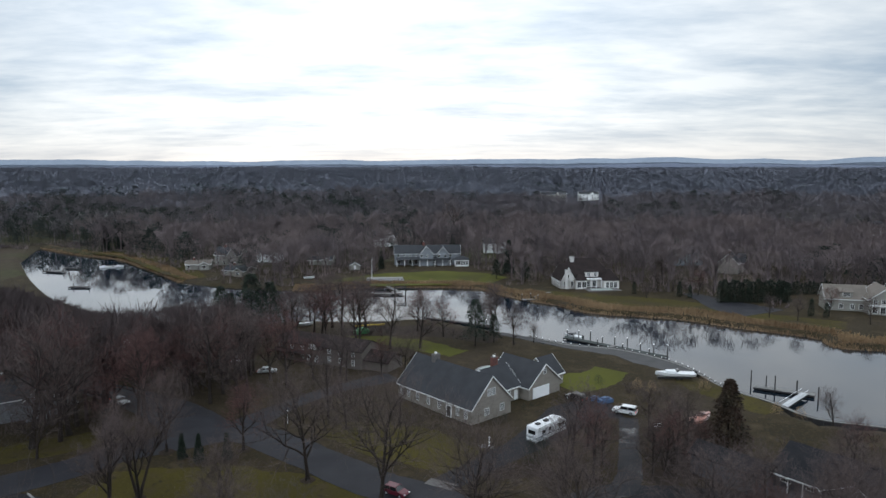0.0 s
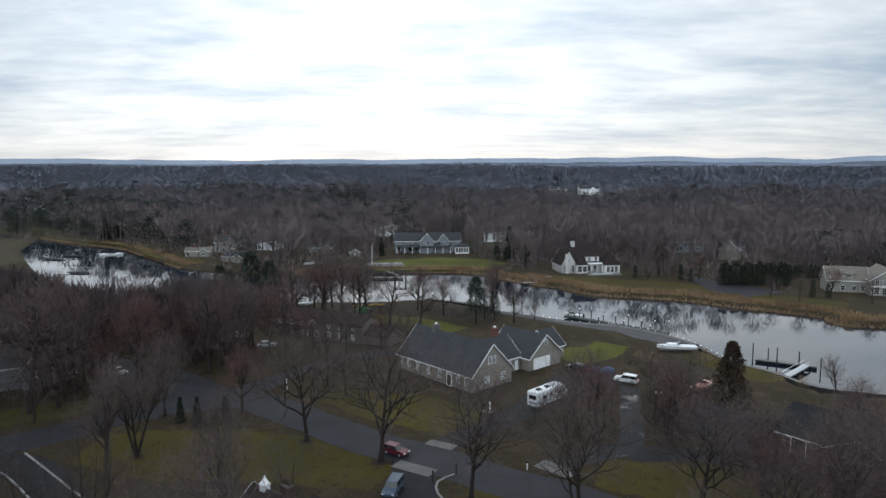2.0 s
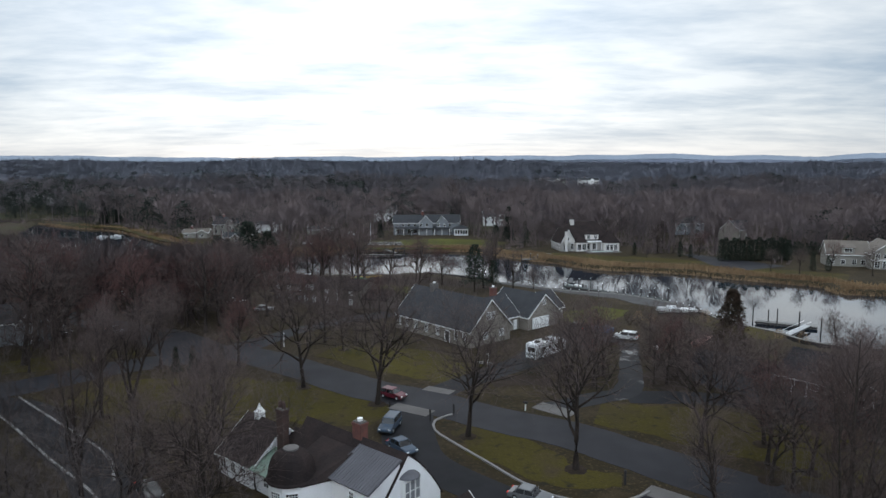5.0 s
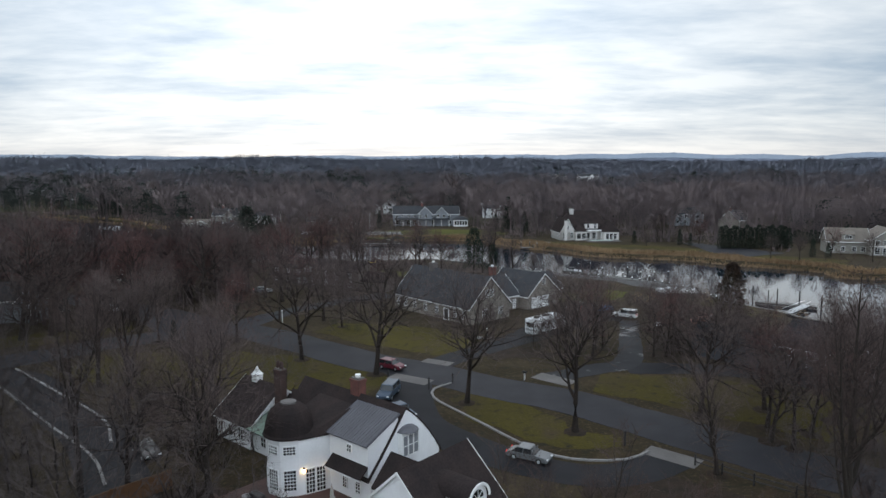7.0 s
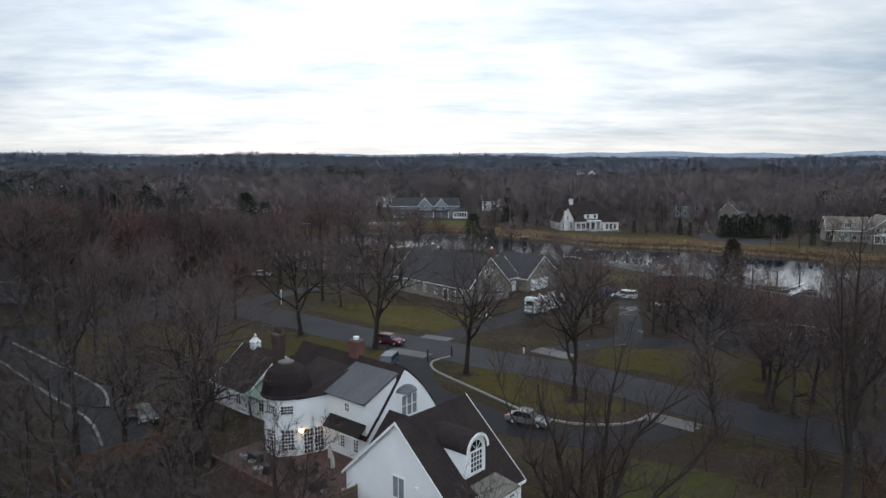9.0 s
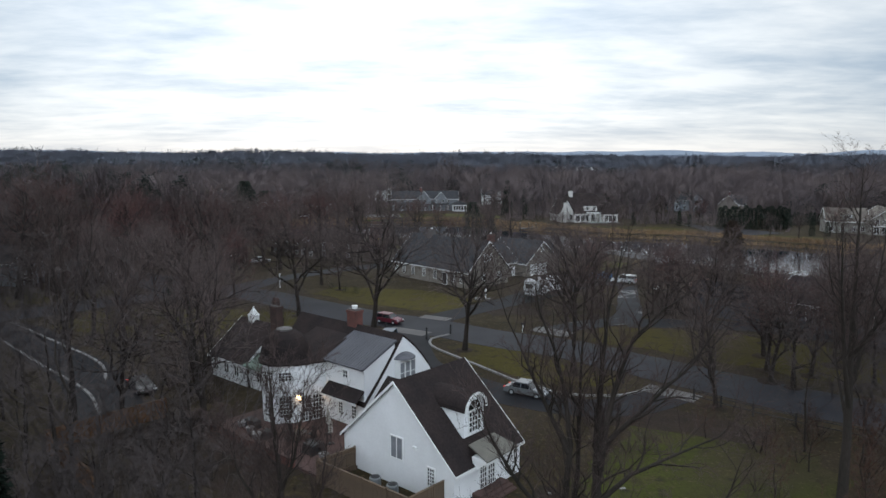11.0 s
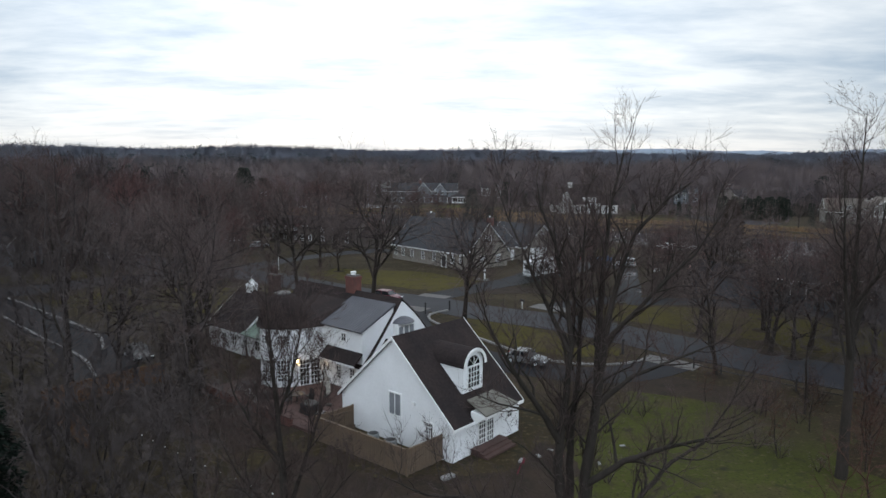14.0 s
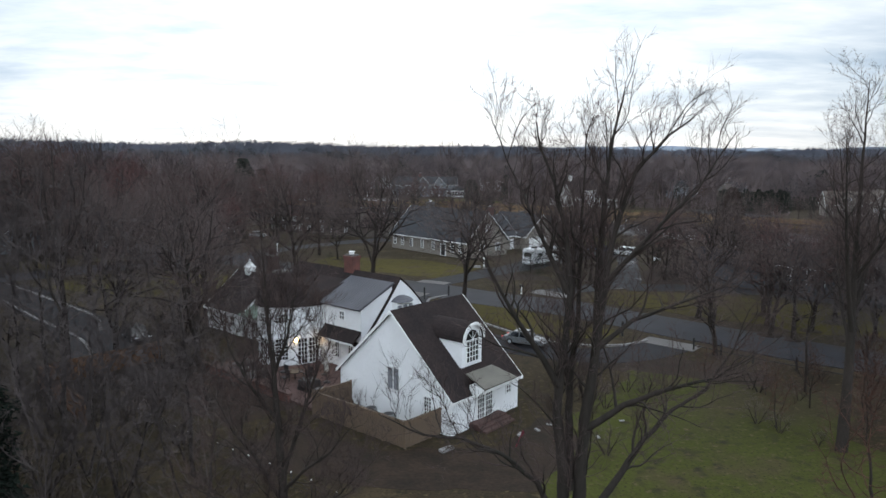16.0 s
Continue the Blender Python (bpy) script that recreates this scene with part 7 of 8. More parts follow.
def motorhome():
    M = thing("motorhome", pose(19.2, 122.6, 0.03, 0, 0, 45), "white motorhome with grey stripes and roof vents", "motorhome")
    L, W = 9.0, 2.5
    bm = bmesh.new()
    extrude(bm, [(x, -W / 2, z) for x, z in ((-L / 2, 0.55), (-L / 2, 3.0), (-L / 2 + 0.15, 3.12), (L / 2 - 0.9, 3.12), (L / 2 - 0.1, 2.5), (L / 2, 1.9), (L / 2, 0.55))], (0, W, 0))
    bmesh.ops.bevel(bm, geom=list(bm.edges), offset=0.08, segments=2, affect="EDGES")
    part("body", bm, GEL, M)
    part("rear_window", boxed(-L / 2 - 0.03, -L / 2 + 0.05, -0.8, 0.8, 1.75, 2.5, bevel=0.02), GLASS, M)
    for x, w, z in ((-2.6, 0.9, 2.0), (-0.6, 0.7, 2.1), (2.4, 1.1, 2.0), (3.5, 0.6, 2.0)):
        part("side_window", boxed(x - w / 2, x + w / 2, -W / 2 - 0.03, -W / 2 + 0.04, z - 0.3, z + 0.35, bevel=0.015), GLASS, M)
    part("door", boxed(0.9, 1.65, -W / 2 - 0.025, -W / 2 + 0.03, 0.65, 2.6), TRIM, M)
    grey = mat("grey_stripe", (0.22, 0.23, 0.25), 0.4, 0.1, 1.0)
    part("stripe", boxed(-L / 2 + 0.2, L / 2 - 0.4, -W / 2 - 0.015, -W / 2 + 0.03, 1.2, 1.4), grey, M)
    part("stripe", extrude(bmesh.new(), [(-4.0, -W / 2 - 0.018, 0.7), (-3.2, -W / 2 - 0.018, 0.7), (-1.2, -W / 2 - 0.018, 2.6), (-1.7, -W / 2 - 0.018, 2.6)], (0, 0.04, 0)), grey, M)
    part("stripe", boxed(-L / 2 - 0.015, -L / 2 + 0.03, -1.1, 1.1, 1.05, 1.25), grey, M)
    part("awning", tube(bmesh.new(), (-2.4, -W / 2 - 0.09, 2.85), (3.0, -W / 2 - 0.09, 2.85), 0.08), TRIM, M)
    for x, s in ((-2.7, 0.45), (-0.2, 0.5), (1.2, 0.3)):
        part("roof_vent", boxed(x - s, x + s, -0.4, 0.4, 3.1, 3.42, bevel=0.09), DARK if s > 0.4 else GEL, M)
    part("windscreen", extrude(bmesh.new(), [(L / 2 - 0.84, -1.05, 3.08), (L / 2 - 0.10, -1.05, 2.5), (L / 2 + 0.01, -1.05, 1.95), (L / 2 - 0.9, -1.05, 1.95)], (0, 2.1, 0)), GLASS, M)
    for x in (-2.2, -1.3, 3.0):
        for s in (-1, 1):
            wheel(M, x, s * (W / 2 - 0.16), 0.42, 0.26)
    part("bumper", boxed(-L / 2 - 0.15, -L / 2, -1.1, 1.1, 0.45, 0.65), SILVER, M)


motorhome()


# ---------------------------------------------------------------- docks and boats
def pile(parent, x, y, top=1.6, r=0.16, cap=True):
    p = part("mooring_post", tube(bmesh.new(), (x, y, -3), (x, y, top), r, r * 0.9, 8), PILEWOOD, parent)
    if cap:
        part("post_cap", tube(bmesh.new(), (x, y, top), (x, y, top + 0.22), r * 1.05, 0.02, 8), TRIM, p)


def deck(parent, p, q, w, z, planks=True, edge=PILEWOOD, board=None):
    """A timber deck from p to q: planks across two beams."""
    p, q = Vector((*p, z)), Vector((*q, z))
    L = (q - p).length
    m = Matrix.Translation(p) @ Matrix.Rotation(math.atan2(q.y - p.y, q.x - p.x), 4, "Z")
    for s in (-1, 1):
        o = part("beam", boxed(0, L, s * (w / 2 - 0.1) - 0.1, s * (w / 2 - 0.1) + 0.1, -0.42, -0.05), edge, parent); o.matrix_basis = m
    n = max(2, int(L / 0.55))
    me = None
    for k in range(n):
        if me is None:
            o = part("plank", boxed(0.015, L / n - 0.015, -w / 2, w / 2, -0.05, 0.0), board or DOCKWOOD, parent); me = o.data
        else:
            o = new("plank", me); o.parent = parent
        o.matrix_basis = m @ Matrix.Translation((k * L / n, 0, 0))


d1 = thing("long_dock", label="long dark floating dock with capped posts", category="dock")
deck(d1, (36.5, 200.6), (59.6, 178.8), 2.2, -0.55, board=mat("dark_dock_boards", (0.035, 0.045, 0.042), 0.8, 0.3, 0.8))
for k in range(9):
    f = k / 8
    pile(d1, 36.5 + 23.1 * f + 0.9, 200.6 - 21.8 * f + 0.9, 1.3 + 0.5 * (k % 3))
    if k % 2:
        pile(d1, 36.5 + 23.1 * f - 0.9, 200.6 - 21.8 * f - 0.9, 1.0)
deck(d1, (45, 185.5), (48.5, 189.2), 1.3, -0.2)
d2 = thing("l_shaped_dock", label="grey timber dock with gangway and dark posts", category="dock")
deck(d2, (72.0, 153.6), (82.8, 147.3), 2.0, -0.5)
deck(d2, (71.4, 138.6), (80.6, 147.4), 1.5, -0.15, board=mat("aluminium_gangway", (0.45, 0.46, 0.47), 0.5, 0.15, 0.8))
for s in (-0.72, 0.72):
    part("handrail", tube(bmesh.new(), (71.4 + s * 0.69, 138.6 - s * 0.72, 0.8), (80.6 + s * 0.69, 147.4 - s * 0.72, 0.7), 0.04, n=6), GEL, d2)
for x, y, h in ((71.8, 154.6, 2.9), (75.4, 150.5, 2.9), (80.2, 150.0, 1.6), (83.0, 146.2, 1.6), (74.4, 152.6, 2.2), (78.0, 146.0, 3.2)):
    pile(d2, x, y, h, 0.15, False)
d3 = thing("far_dock", label="weathered dock with a raised boat-lift frame", category="dock")
deck(d3, (-33.5, 273), (-16.5, 272.8), 2.2, -0.4, board=STONE)
deck(d3, (-24, 287), (-18.5, 275), 1.6, 0.0)
for x in (-19.5, -15.2):
    for y in (268.8, 272.2):
        pile(d3, x, y, 2.6, 0.14, False)
for y in (268.8, 272.2):
    part("lift_beam", boxed(-19.8, -14.9, y - 0.12, y + 0.12, 2.3, 2.55), PILEWOOD, d3)
for x in (-32, -28, -24):
    pile(d3, x, 274.3, 1.0)
d4 = thing("villa_dock", label="grey waterside dock with a sloping gangway", category="dock")
deck(d4, (30.5, 259), (36, 260.5), 2.4, -0.5, board=STONE)
deck(d4, (35.5, 261), (43, 272), 1.6, 0.05, board=STONE)
for x, y in ((30.5, 260.6), (34, 261.8), (36.4, 258.8)):
    pile(d4, x, y, 1.2)
d5 = thing("low_dock", label="low dark dock off the near bank", category="dock")
deck(d5, (-6, 228.5), (15, 215), 1.8, -0.6, board=PILEWOOD)
for f in (0.1, 0.4, 0.7, 0.95):
    pile(d5, -6 + 21 * f, 229.7 - 13.5 * f, 1.0)
for nm, a, b in (("cove_dock", (-200, 338), (-188, 334)), ("cove_dock", (-162, 291.5), (-153, 291)), ("cove_dock", (-180, 355), (-168, 357)), ("cove_dock", (-196, 349), (-187, 347))):
    dd = thing(nm, label="small dark dock in the cove", category="dock", group="docks in the cove")
    deck(dd, a, b, 2.4, -0.5, board=PILEWOOD if a[0] != -180 else DOCKWOOD)
    pile(dd, a[0] + 1, a[1] + 1.4, 1.0)
    pile(dd, b[0] - 1, b[1] + 1.4, 1.0)


def boat(m, L, W, label, hull=GEL, cuddy=True, cover=None):
    B = thing("boat", m, label, "boat")
    bm = bmesh.new()
    secs = []
    for k in range(9):
        f = k / 8
        w = W / 2 * (1 - max(0, f - 0.45) ** 2 * 3.2) * (0.94 + 0.06 * min(1, f * 4))
        zt = 0.85 + 0.35 * f * f
        keel = 0.0 + 0.55 * max(0, f - 0.6) ** 2 * 4
        x = (f - 0.5) * L
        w = max(w, 0.03)
        secs.append([bm.verts.new(p) for p in ((x, -w, zt), (x, -w * 0.8, keel + 0.28), (x, 0, keel), (x, w * 0.8, keel + 0.28), (x, w, zt))])
    for a, b in zip(secs, secs[1:]):
        for i in range(4):
            bm.faces.new((a[i], a[i + 1], b[i + 1], b[i]))
        bm.faces.new((a[4], a[0], b[0], b[4]))
    bm.faces.new(secs[0]); bm.faces.new(secs[-1][::-1])
    part("hull", bm, hull, B)
    if cuddy:
        bm = boxed(-0.05 * L, 0.24 * L, -W * 0.3, W * 0.3, 0.95, 1.45, bevel=0.12)
        part("cabin", bm, cover or GEL, B)
        part("windscreen", extrude(bmesh.new(), [(-0.06 * L, -W * 0.32, 1.3), (0.02 * L, -W * 0.32, 1.3), (-0.05 * L, -W * 0.32, 1.75), (-0.08 * L, -W * 0.32, 1.75)], (0, W * 0.64, 0)), GLASS, B)
    part("outboard", boxed(-L / 2 - 0.45, -L / 2 + 0.02, -0.25, 0.25, 0.3, 1.35, bevel=0.08), DARK, B)
    part("rub_rail", boxed(-L / 2, L * 0.2, -W / 2 - 0.03, -W / 2 + 0.02, 0.86, 0.94), DARK, B)
    return B


b = boat(pose(55, 157.4, 0.7, 0, 0, 176), 9.2, 2.7, "white powerboat laid up on a trailer")
part("trailer", boxed(-3.6, 4.2, -0.7, 0.7, -0.35, -0.1), DARK, b)
for s in (-1, 1):
    for x in (-1.2, -0.3):
        part("trailer_wheel", tube(bmesh.new(), (x, s * 0.85, -0.36), (x, s * 1.05, -0.36), 0.32, n=12), RUBBER, b)
boat(pose(39.4, 202.4, -1.4, 0, 0, 140), 6.0, 2.2, "small white motorboat moored at the dock", cover=DARK)
boat(pose(-171, 353.8, -1.4, 0, 0, 20), 6.5, 2.4, "small white boat moored in the cove")
boat(pose(-176, 352.2, -1.4, 0, 0, 200), 6.0, 2.2, "small white boat moored in the cove")
boat(pose(51, 130.0, 0.2, 0, 0, 40), 6.4, 2.3, "boat under an orange and grey tarpaulin", TARPORANGE, True, TARPORANGE)
boat(pose(-61, 307, 0.1, 0, 0, 5), 5.0, 1.6, "white rowing boat turned on the lawn", GEL, False)
boat(pose(-44, 213.5, 0.1, 0, 0, 10), 4.6, 1.7, "white dinghy on the grass", GEL, False)
for i in range(3):
    k = thing("kayak", pose(-27 + 3.2 * i, 212.6 + i * 0.8, 0.25, 0, 0, 14), "yellow plastic kayak on the grass", "kayak", "kayaks on the lawn")
    bm = bmesh.new()
    lathe(bm, [(0.02, -2.0), (0.22, -1.4), (0.36, 0), (0.22, 1.4), (0.02, 2.0)], 8)
    bmesh.ops.rotate(bm, verts=bm.verts, cent=(0, 0, 0), matrix=Matrix.Rotation(radians(90), 3, "Y"))
    part("hull", bm, KAYAKYELLOW, k)
    part("seat_well", boxed(-0.4, 0.4, -0.18, 0.18, 0.28, 0.38, bevel=0.04), DARK, k)
for p, s, mm, nm, lab in (((-25, 203.5), 2.2, TOYGREEN, "garden_toy", "green plastic garden toy"), ((34.6, 141.2), 1.6, TARPBLUE, "tarp_heap", "blue tarpaulin over stored things"), ((32.6, 142.8), 1.2, TARPBLUE, "tarp_heap", "blue tarpaulin over stored things"), ((41.5, 127.8), 0.8, GEL, "propane_tank", "small white tank beside the drive")):
    t = thing(nm, pose(*p, 0, 0, 0, 25), lab, nm.split("_")[1])
    part("body", boxed(-s, s, -s * 0.5, s * 0.5, 0.0, s * 0.55, bevel=0.12), mm, t)
    part("top", boxed(-s * 0.6, s * 0.5, -s * 0.4, s * 0.3, s * 0.5, s * 0.78, bevel=0.1), mm, t)
fp = thing("flagpole", pose(-32.3, 305.3, 0), "white flagpole on the waterside lawn", "flagpole")
part("pole", tube(bmesh.new(), (0, 0, 0), (0, 0, 9.5), 0.12, 0.07), GEL, fp)
part("ball", lathe(bmesh.new(), [(0.02, 9.5), (0.14, 9.62), (0.02, 9.76)], 8), GEL, fp)
part("base", lathe(bmesh.new(), [(0.4, -0.1), (0.4, 0.15), (0.2, 0.2)], 10), CONCRETE, fp)
bh = thing("boat_platform", pose(-26, 300, 0, 0, 0, 2), "long pale covered boat on a timber stage", "platform")
part("stage", boxed(-8.5, 8.5, -2.6, 2.6, -0.3, 0.35), DOCKWOOD, bh)
bm = boxed(-8.0, 8.0, -2.2, 2.2, 0.35, 1.6, bevel=0.3)
part("cover", bm, STONE, bh)
part("rail", boxed(-8.4, 8.4, -2.6, -2.5, 0.9, 1.0), TRIM, bh)
sh = thing("shed", pose(-46, 332, 0.3, 0, 0, 10), "small grey garden shed with gable", "shed")
gable(sh, 0, 5, 0, 4, 2.3, 3.8, TANWALL, GREYROOF, "y", 0.25)
part("door", boxed(2.0, 3.0, -0.05, 0.0, 0, 2.0), TRIM, sh)
pc = thing("pool", pose(13, 164, 0, 0, 0, 20), "covered pool with pale stone edge", "pool")
bm = bmesh.new()
lathe(bm, [(5.2, 0.0), (5.2, 0.1), (4.6, 0.12)], 24)
part("coping", bm, STONE, pc)
part("cover", lathe(bmesh.new(), [(4.6, 0.1), (4.5, 0.16), (0.1, 0.18)], 24), POOLCOVER, pc)


# ---------------------------------------------------------------- fences and small garden things
def board_fence(name, pts, h, label, z=0.0, mater=None, cap=True):
    Fn = thing(name, label=label, category="fence")
    mater = mater or FENCEWOOD
    for (ax, ay), (bx, by) in zip(pts, pts[1:]):
        L, a = math.hypot(bx - ax, by - ay), math.atan2(by - ay, bx - ax)
        m0 = Matrix.Translation((ax, ay, z)) @ Matrix.Rotation(a, 4, "Z")
        n = max(1, int(L / 0.19))
        me = None
        for k in range(n):
            if me is None:
                o = part("board", boxed(0.008, L / n - 0.008, -0.018, 0.018, 0.05, h), mater, Fn); me = o.data
            else:
                o = new("board", me); o.parent = Fn
            o.matrix_basis = m0 @ Matrix.Translation((k * L / n, 0.006 * math.sin(k * 2.7), 0.02 * math.sin(k * 1.9)))
        for zz in (0.4, h - 0.35):
            o = part("rail", boxed(0, L, 0.02, 0.09, zz, zz + 0.09), mater, Fn); o.matrix_basis = m0
        if cap:
            o = part("cap_rail", boxed(0, L, -0.07, 0.09, h + 0.03, h + 0.07), mater, Fn); o.matrix_basis = m0
        for k in range(int(L / 2.4) + 2):
            x = min(k * 2.4, L)
            o = part("post", boxed(x - 0.06, x + 0.06, -0.06, 0.06, -0.3, h + 0.15), mater, Fn); o.matrix_basis = m0
    return Fn


board_fence("garden_fence", [(-6.3, 50.4), (-8.8, 48.1), (-1.7, 42.2), (0.7, 44.8)], 1.8, "weathered cedar board fence round the yard")
board_fence("garden_fence", [(-24.5, 46), (-32.3, 53.8), (-29, 57.8), (-25.5, 61.6)], 1.8, "orange-brown cedar board fence", mater=ORANGEWOOD)
rf = thing("rail_fence", label="dark split-rail fence beside the street", category="fence")
line = smooth_line([(26, 66.2), (30, 61.8), (36, 56.6), (44, 51.0), (54, 44.6)], 2.8)
for p, q in zip(line, line[1:]):
    part("post", tube(bmesh.new(), (p.x, p.y, -0.3), (p.x, p.y, 1.25), 0.09, n=6), PILEWOOD, rf)
    for z in (0.45, 0.95):
        part("rail", tube(bmesh.new(), (p.x, p.y, z), (q.x, q.y, z + 0.03), 0.06, n=5), PILEWOOD, rf)
for x, y, h in ((-1.6, 90.6, 1.5), (1.7, 93.4, 1.2), (20.2, 71.4, 1.5), (-7.6, 96.0, 0.9)):
    g_ = thing("gate_post", pose(x, y, 0), "dark timber post at the driveway", "post", "driveway posts")
    part("shaft", boxed(-0.11, 0.11, -0.11, 0.11, -0.2, h, bevel=0.02), PILEWOOD, g_)
    part("cap", lathe(bmesh.new(), [(0.2, h), (0.2, h + 0.06), (0.02, h + 0.2)], 4, start=radians(45)), PILEWOOD, g_)
mb = thing("mailbox", pose(12.0, 94.4, 0, 0, 0, -40), "dark mailbox on a white post", "mailbox")
part("post", boxed(-0.07, 0.07, -0.07, 0.07, -0.2, 1.05), TRIM, mb)
bm = bmesh.new()
extrude(bm, [(-0.3, 0.14 * math.cos(radians(t)), 1.22 + 0.14 * math.sin(radians(t))) for t in range(0, 181, 20)] + [(-0.3, -0.14, 1.05), (-0.3, 0.14, 1.05)], (0.6, 0, 0))
part("box", bm, DARK, mb)
lp = thing("garden_ornament", pose(8.2, 118.2, 0), "white garden post with low white troughs", "ornament")
part("post", tube(bmesh.new(), (0, 0, -0.1), (0, 0, 1.5), 0.13, 0.09), TRIM, lp)
part("finial", lathe(bmesh.new(), [(0.2, 1.5), (0.22, 1.75), (0.05, 1.95)], 8), TRIM, lp)
part("trough", boxed(-1.9, -0.6, -0.6, -0.1, 0.0, 0.4, bevel=0.05), STONE, lp)
part("trough", boxed(-0.3, 0.8, -1.1, -0.6, 0.0, 0.35, bevel=0.05), STONE, lp)
sl = thing("lamp_post", pose(-30.8, 129.6, 0), "white lantern post at the lane corner", "lamp post")
part("post", tube(bmesh.new(), (0, 0, -0.1), (0, 0, 2.3), 0.06), TRIM, sl)
part("lantern", lathe(bmesh.new(), [(0.1, 2.3), (0.17, 2.65), (0.04, 2.85)], 6), GEL, sl)


def H_local(x, y, z=0.0):
    a = radians(-41)
    return (-3.1 + x * math.cos(a) - y * math.sin(a), 61.0 + x * math.sin(a) + y * math.cos(a), z)


def unit_at(nm, x, y, z, label, category, group=""):
    return thing(nm, Matrix.Translation(H_local(x, y, z)) @ Matrix.Rotation(radians(-41), 4, "Z"), label, category, group)


for x in (8.0, 9.8):
    a_ = unit_at("air_conditioner", x, -11.2, 0, "grey outdoor air-conditioning unit beside the wall", "air conditioner", "air conditioners")
    part("casing", lathe(bmesh.new(), [(0.45, 0.05), (0.45, 0.85), (0.4, 0.92)], 12), mat("grey_enamel", (0.20, 0.21, 0.21), 0.5, 0.15, 1.0), a_)
    part("fan_grille", lathe(bmesh.new(), [(0.36, 0.92), (0.1, 0.96)], 12), DARK, a_)
    part("pad", boxed(-0.55, 0.55, -0.55, 0.55, -0.05, 0.06), CONCRETE, a_)
for x, y in ((-4.5, -9.8), (-3.2, -10.6), (-1.6, -9.6), (-2.6, -8.7)):
    c_ = unit_at("garden_chair", x, y, 0.22, "grey covered garden chair on the terrace", "chair", "terrace chairs")
    part("seat", boxed(-0.3, 0.3, -0.3, 0.3, 0.36, 0.44, bevel=0.02), DARK, c_)
    part("backrest", boxed(-0.3, 0.3, 0.26, 0.32, 0.44, 0.95, bevel=0.02), DARK, c_)
    for sx in (-0.26, 0.26):
        for sy in (-0.26, 0.26):
            part("leg", tube(bmesh.new(), (sx, sy, 0), (sx, sy, 0.38), 0.025, n=6), DARK, c_)
t_ = unit_at("garden_table", -3.0, -9.7, 0.22, "round dark garden table on the terrace", "table")
part("tabletop", lathe(bmesh.new(), [(0.7, 0.7), (0.7, 0.75)], 16), DARK, t_)
part("leg", tube(bmesh.new(), (0, 0, 0), (0, 0, 0.72), 0.06), DARK, t_)
for x, y in ((-2.2, -7.2), (-0.4, -8.4)):
    u_ = unit_at("parasol", x, y, 0.22, "closed pale parasol on a dark base", "parasol", "parasols")
    part("pole", tube(bmesh.new(), (0, 0, 0), (0, 0, 2.4), 0.03), DARK, u_)
    part("canopy", lathe(bmesh.new(), [(0.05, 0.9), (0.2, 1.0), (0.16, 1.8), (0.03, 2.35)], 8), mat("pale_canvas", (0.42, 0.39, 0.35), 0.8, 0.15, 1.0), u_)
    part("base", lathe(bmesh.new(), [(0.3, 0.0), (0.28, 0.08), (0.05, 0.1)], 12), DARK, u_)
for x, y, s in ((-6.0, -12.0, 0.5), (-7.8, -11.4, 0.4), (1.6, -10.8, 0.45), (-9.4, -11.2, 0.45), (2.6, -9.6, 0.4)):
    p_ = unit_at("planter", x, y, 0.22, "pale stone planter with dry stems", "planter", "planters")
    part("pot", lathe(bmesh.new(), [(s * 0.6, 0), (s * 0.85, s), (s * 0.95, s), (s * 0.95, s * 1.15)], 12), STONE, p_)
    for k in range(6):
        part("stem", tube(bmesh.new(), (0, 0, s), (0.3 * math.cos(k), 0.3 * math.sin(k), s * 1.1 + 0.5), 0.015, 0.004, 4), TWIG, p_)
for x, y, w, d, h, lab in ((-8.6, -10.6, 1.5, 0.8, 0.75, "dark covered garden bench on the terrace"), (-0.2, -10.4, 1.3, 1.3, 0.8, "dark covered round table on the terrace"), (1.2, -7.4, 0.7, 0.6, 1.15, "dark covered barbecue beside the house wall"), (-5.6, -11.2, 0.8, 0.8, 0.7, "dark covered lounge chair on the terrace")):
    v_ = unit_at("covered_furniture", x, y, 0.22, lab, "garden furniture")
    bm = boxed(-w / 2, w / 2, -d / 2, d / 2, 0.0, h, bevel=0.12)
    for q in bm.verts:
        q.co.x *= 1 + 0.12 * (1 - q.co.z / h); q.co.y *= 1 + 0.12 * (1 - q.co.z / h)
        q.co.z += 0.05 * noise.noise((q.co.x * 3 + x, q.co.y * 3, 1)) if q.co.z > h * 0.6 else 0
    part("cover", bm, DARK, v_)
    part("hem", boxed(-w / 2 * 1.13, w / 2 * 1.13, -d / 2 * 1.13, d / 2 * 1.13, 0.0, 0.04), RUBBER, v_)
# low wire fence with pale-tipped stakes across the lower garden
wf = thing("wire_fence", label="low dark wire fence with pale-tipped stakes", category="fence")
line = smooth_line([(-21, 46.6), (-16, 42.6), (-11, 39.0), (-6.6, 35.8), (-3.5, 33.2)], 1.5)
for p, q in zip(line, line[1:]):
    st = part("stake", tube(bmesh.new(), (p.x, p.y, -0.2), (p.x, p.y, 0.95), 0.03, n=5), PILEWOOD, wf)
    part("stake_tip", tube(bmesh.new(), (p.x, p.y, 0.95), (p.x, p.y, 1.03), 0.055, 0.03, 6), TRIM, st)
    for z in (0.12, 0.34, 0.56, 0.78):
        part("wire", tube(bmesh.new(), (p.x, p.y, z), (q.x, q.y, z), 0.012, n=3), PILEWOOD, wf)
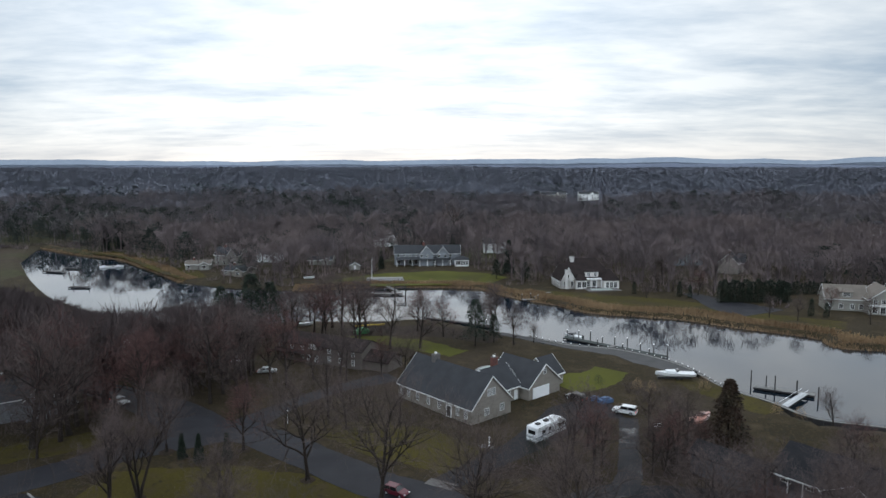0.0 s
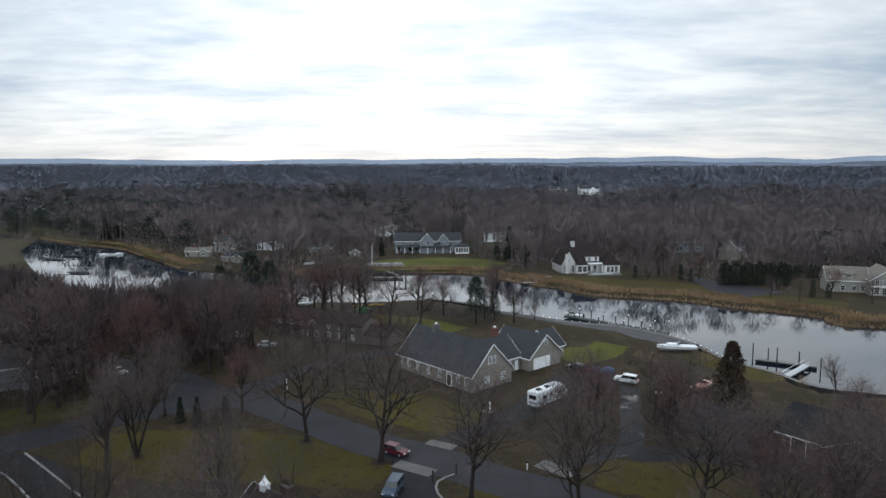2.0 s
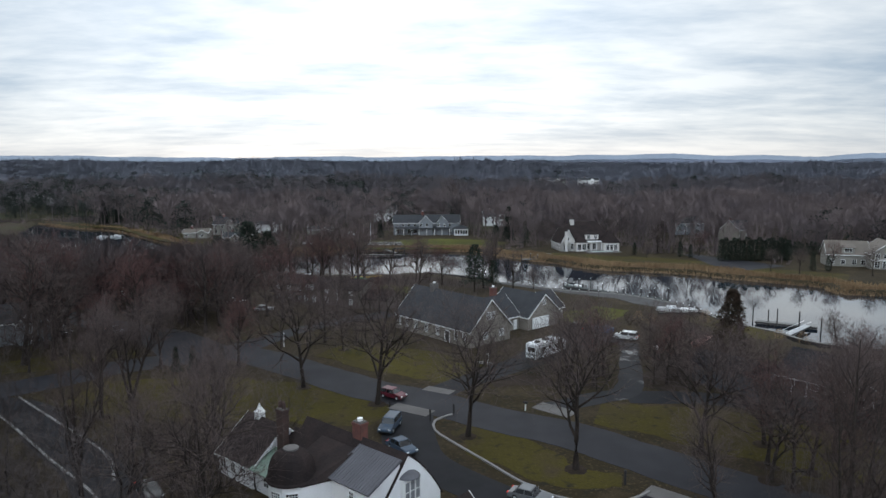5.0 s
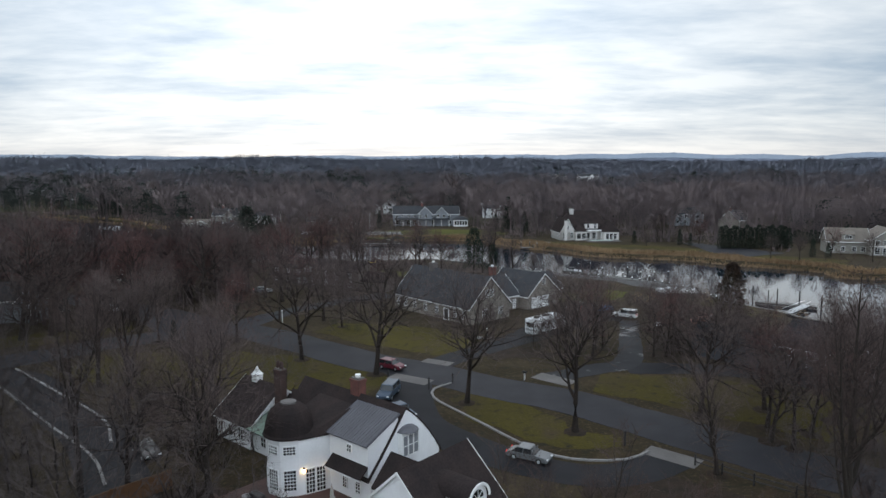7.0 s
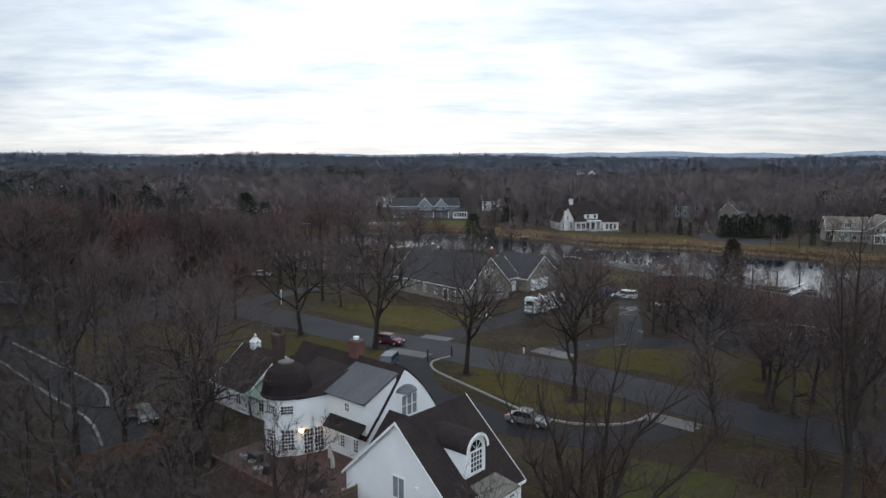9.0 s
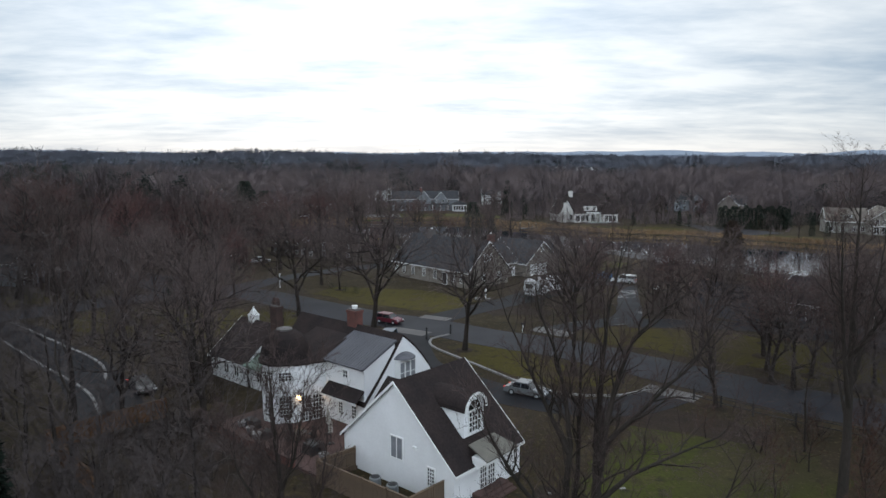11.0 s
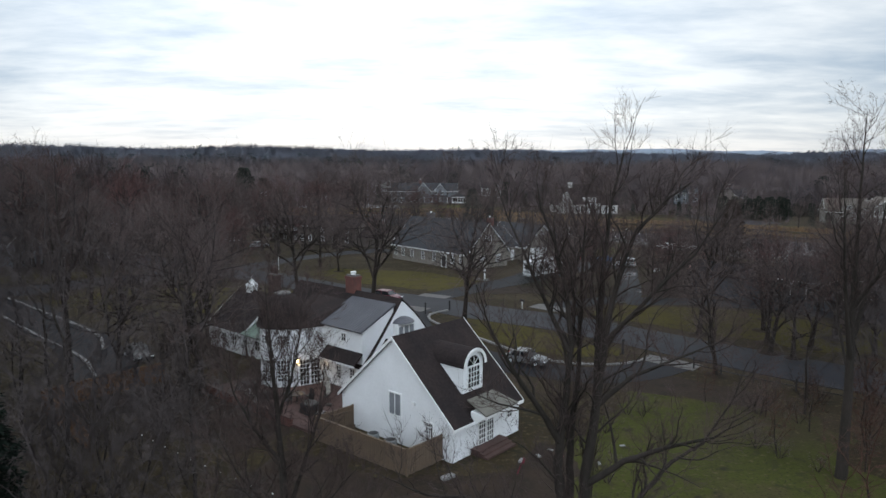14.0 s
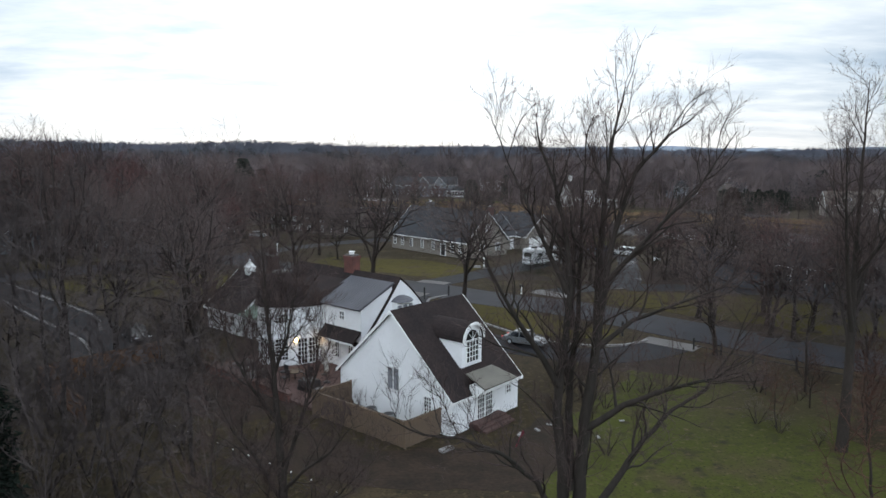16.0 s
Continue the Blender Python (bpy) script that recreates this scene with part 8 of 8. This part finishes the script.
for x, y, a in ((5.6, 42.6, 20), (8.3, 43.6, -35)):
    k_ = thing("garden_stake", pose(x, y, 0, 0, 24, a), "red garden marker stake leaning in the mulch", "stake", "marker stakes")
    part("shaft", tube(bmesh.new(), (0, 0, -0.1), (0, 0, 1.2), 0.05, 0.04, 6), REDPAINT, k_)
    part("flag", boxed(-0.02, 0.16, -0.012, 0.012, 0.8, 1.15), REDPAINT, k_)
for x, y, w in ((6.1, 44.6, 0.30), (7.4, 45.4, 0.25), (8.4, 46.4, 0.22), (11.4, 44.2, 0.22), (1.0, 42.0, 0.5), (13.8, 47.2, 0.2)):
    e_ = part("edging_stone", boxed(-w, w, -w * 0.45, w * 0.45, -0.05, w * 0.4, bevel=w * 0.16), STONE)
    e_.matrix_world = pose(x, y, 0.0, 0, 0, x * 40)
    tagged(e_, "pale rounded edging stone in the bed", "stone", "edging stones")
w_ = unit_at("terrace_wall", -4, -13.1, 0, "low red brick terrace wall", "wall")
me = None
for row in range(7):
    for k in range(30):
        x = -8 + k * 0.42 + (0.21 if row % 2 else 0)
        if me is None:
            o = part("brick", boxed(0.006, 0.414, -0.11, 0.11, 0.004, 0.094), BRICK, w_); me = o.data
        else:
            o = new("brick", me); o.parent = w_
        o.location = (x, 0, row * 0.098)
part("coping", boxed(-8.1, 4.9, -0.17, 0.17, 0.69, 0.77), PATIO, w_)


# mulch rings at the feet of the street trees
def mulch(x, y, r, seed):
    g = random.Random(seed)
    V, F = [(0, 0, 0.09)], []
    n = 18
    for j, (f, z) in enumerate(((0.55, 0.075), (1.0, 0.008), (1.04, -0.1))):
        for i in range(n):
            k = r * f * (1 + g.uniform(-0.10, 0.10))
            V.append((k * math.cos(i * math.tau / n), k * math.sin(i * math.tau / n), z))
    for i in range(n):
        k = (i + 1) % n
        F.append((0, 1 + i, 1 + k))
        for j in range(2):
            F.append((1 + j * n + i, 1 + (j + 1) * n + i, 1 + (j + 1) * n + k, 1 + j * n + k))
    o = mesh_ob("planting_bed", V, F, LITTER)
    o.matrix_world = pose(x, y, float(land_z(x, y)[0]))
    tagged(o, "round bed of dark brown mulch under a tree", "planting bed", "mulch rings", kind="structure")


for i, (k, x, y, h, r) in enumerate(NAMED):
    if 60 < y < 135 and -60 < x < 60:
        mulch(x, y, 1.1 + 0.5 * ((i * 7) % 5) / 5, i)
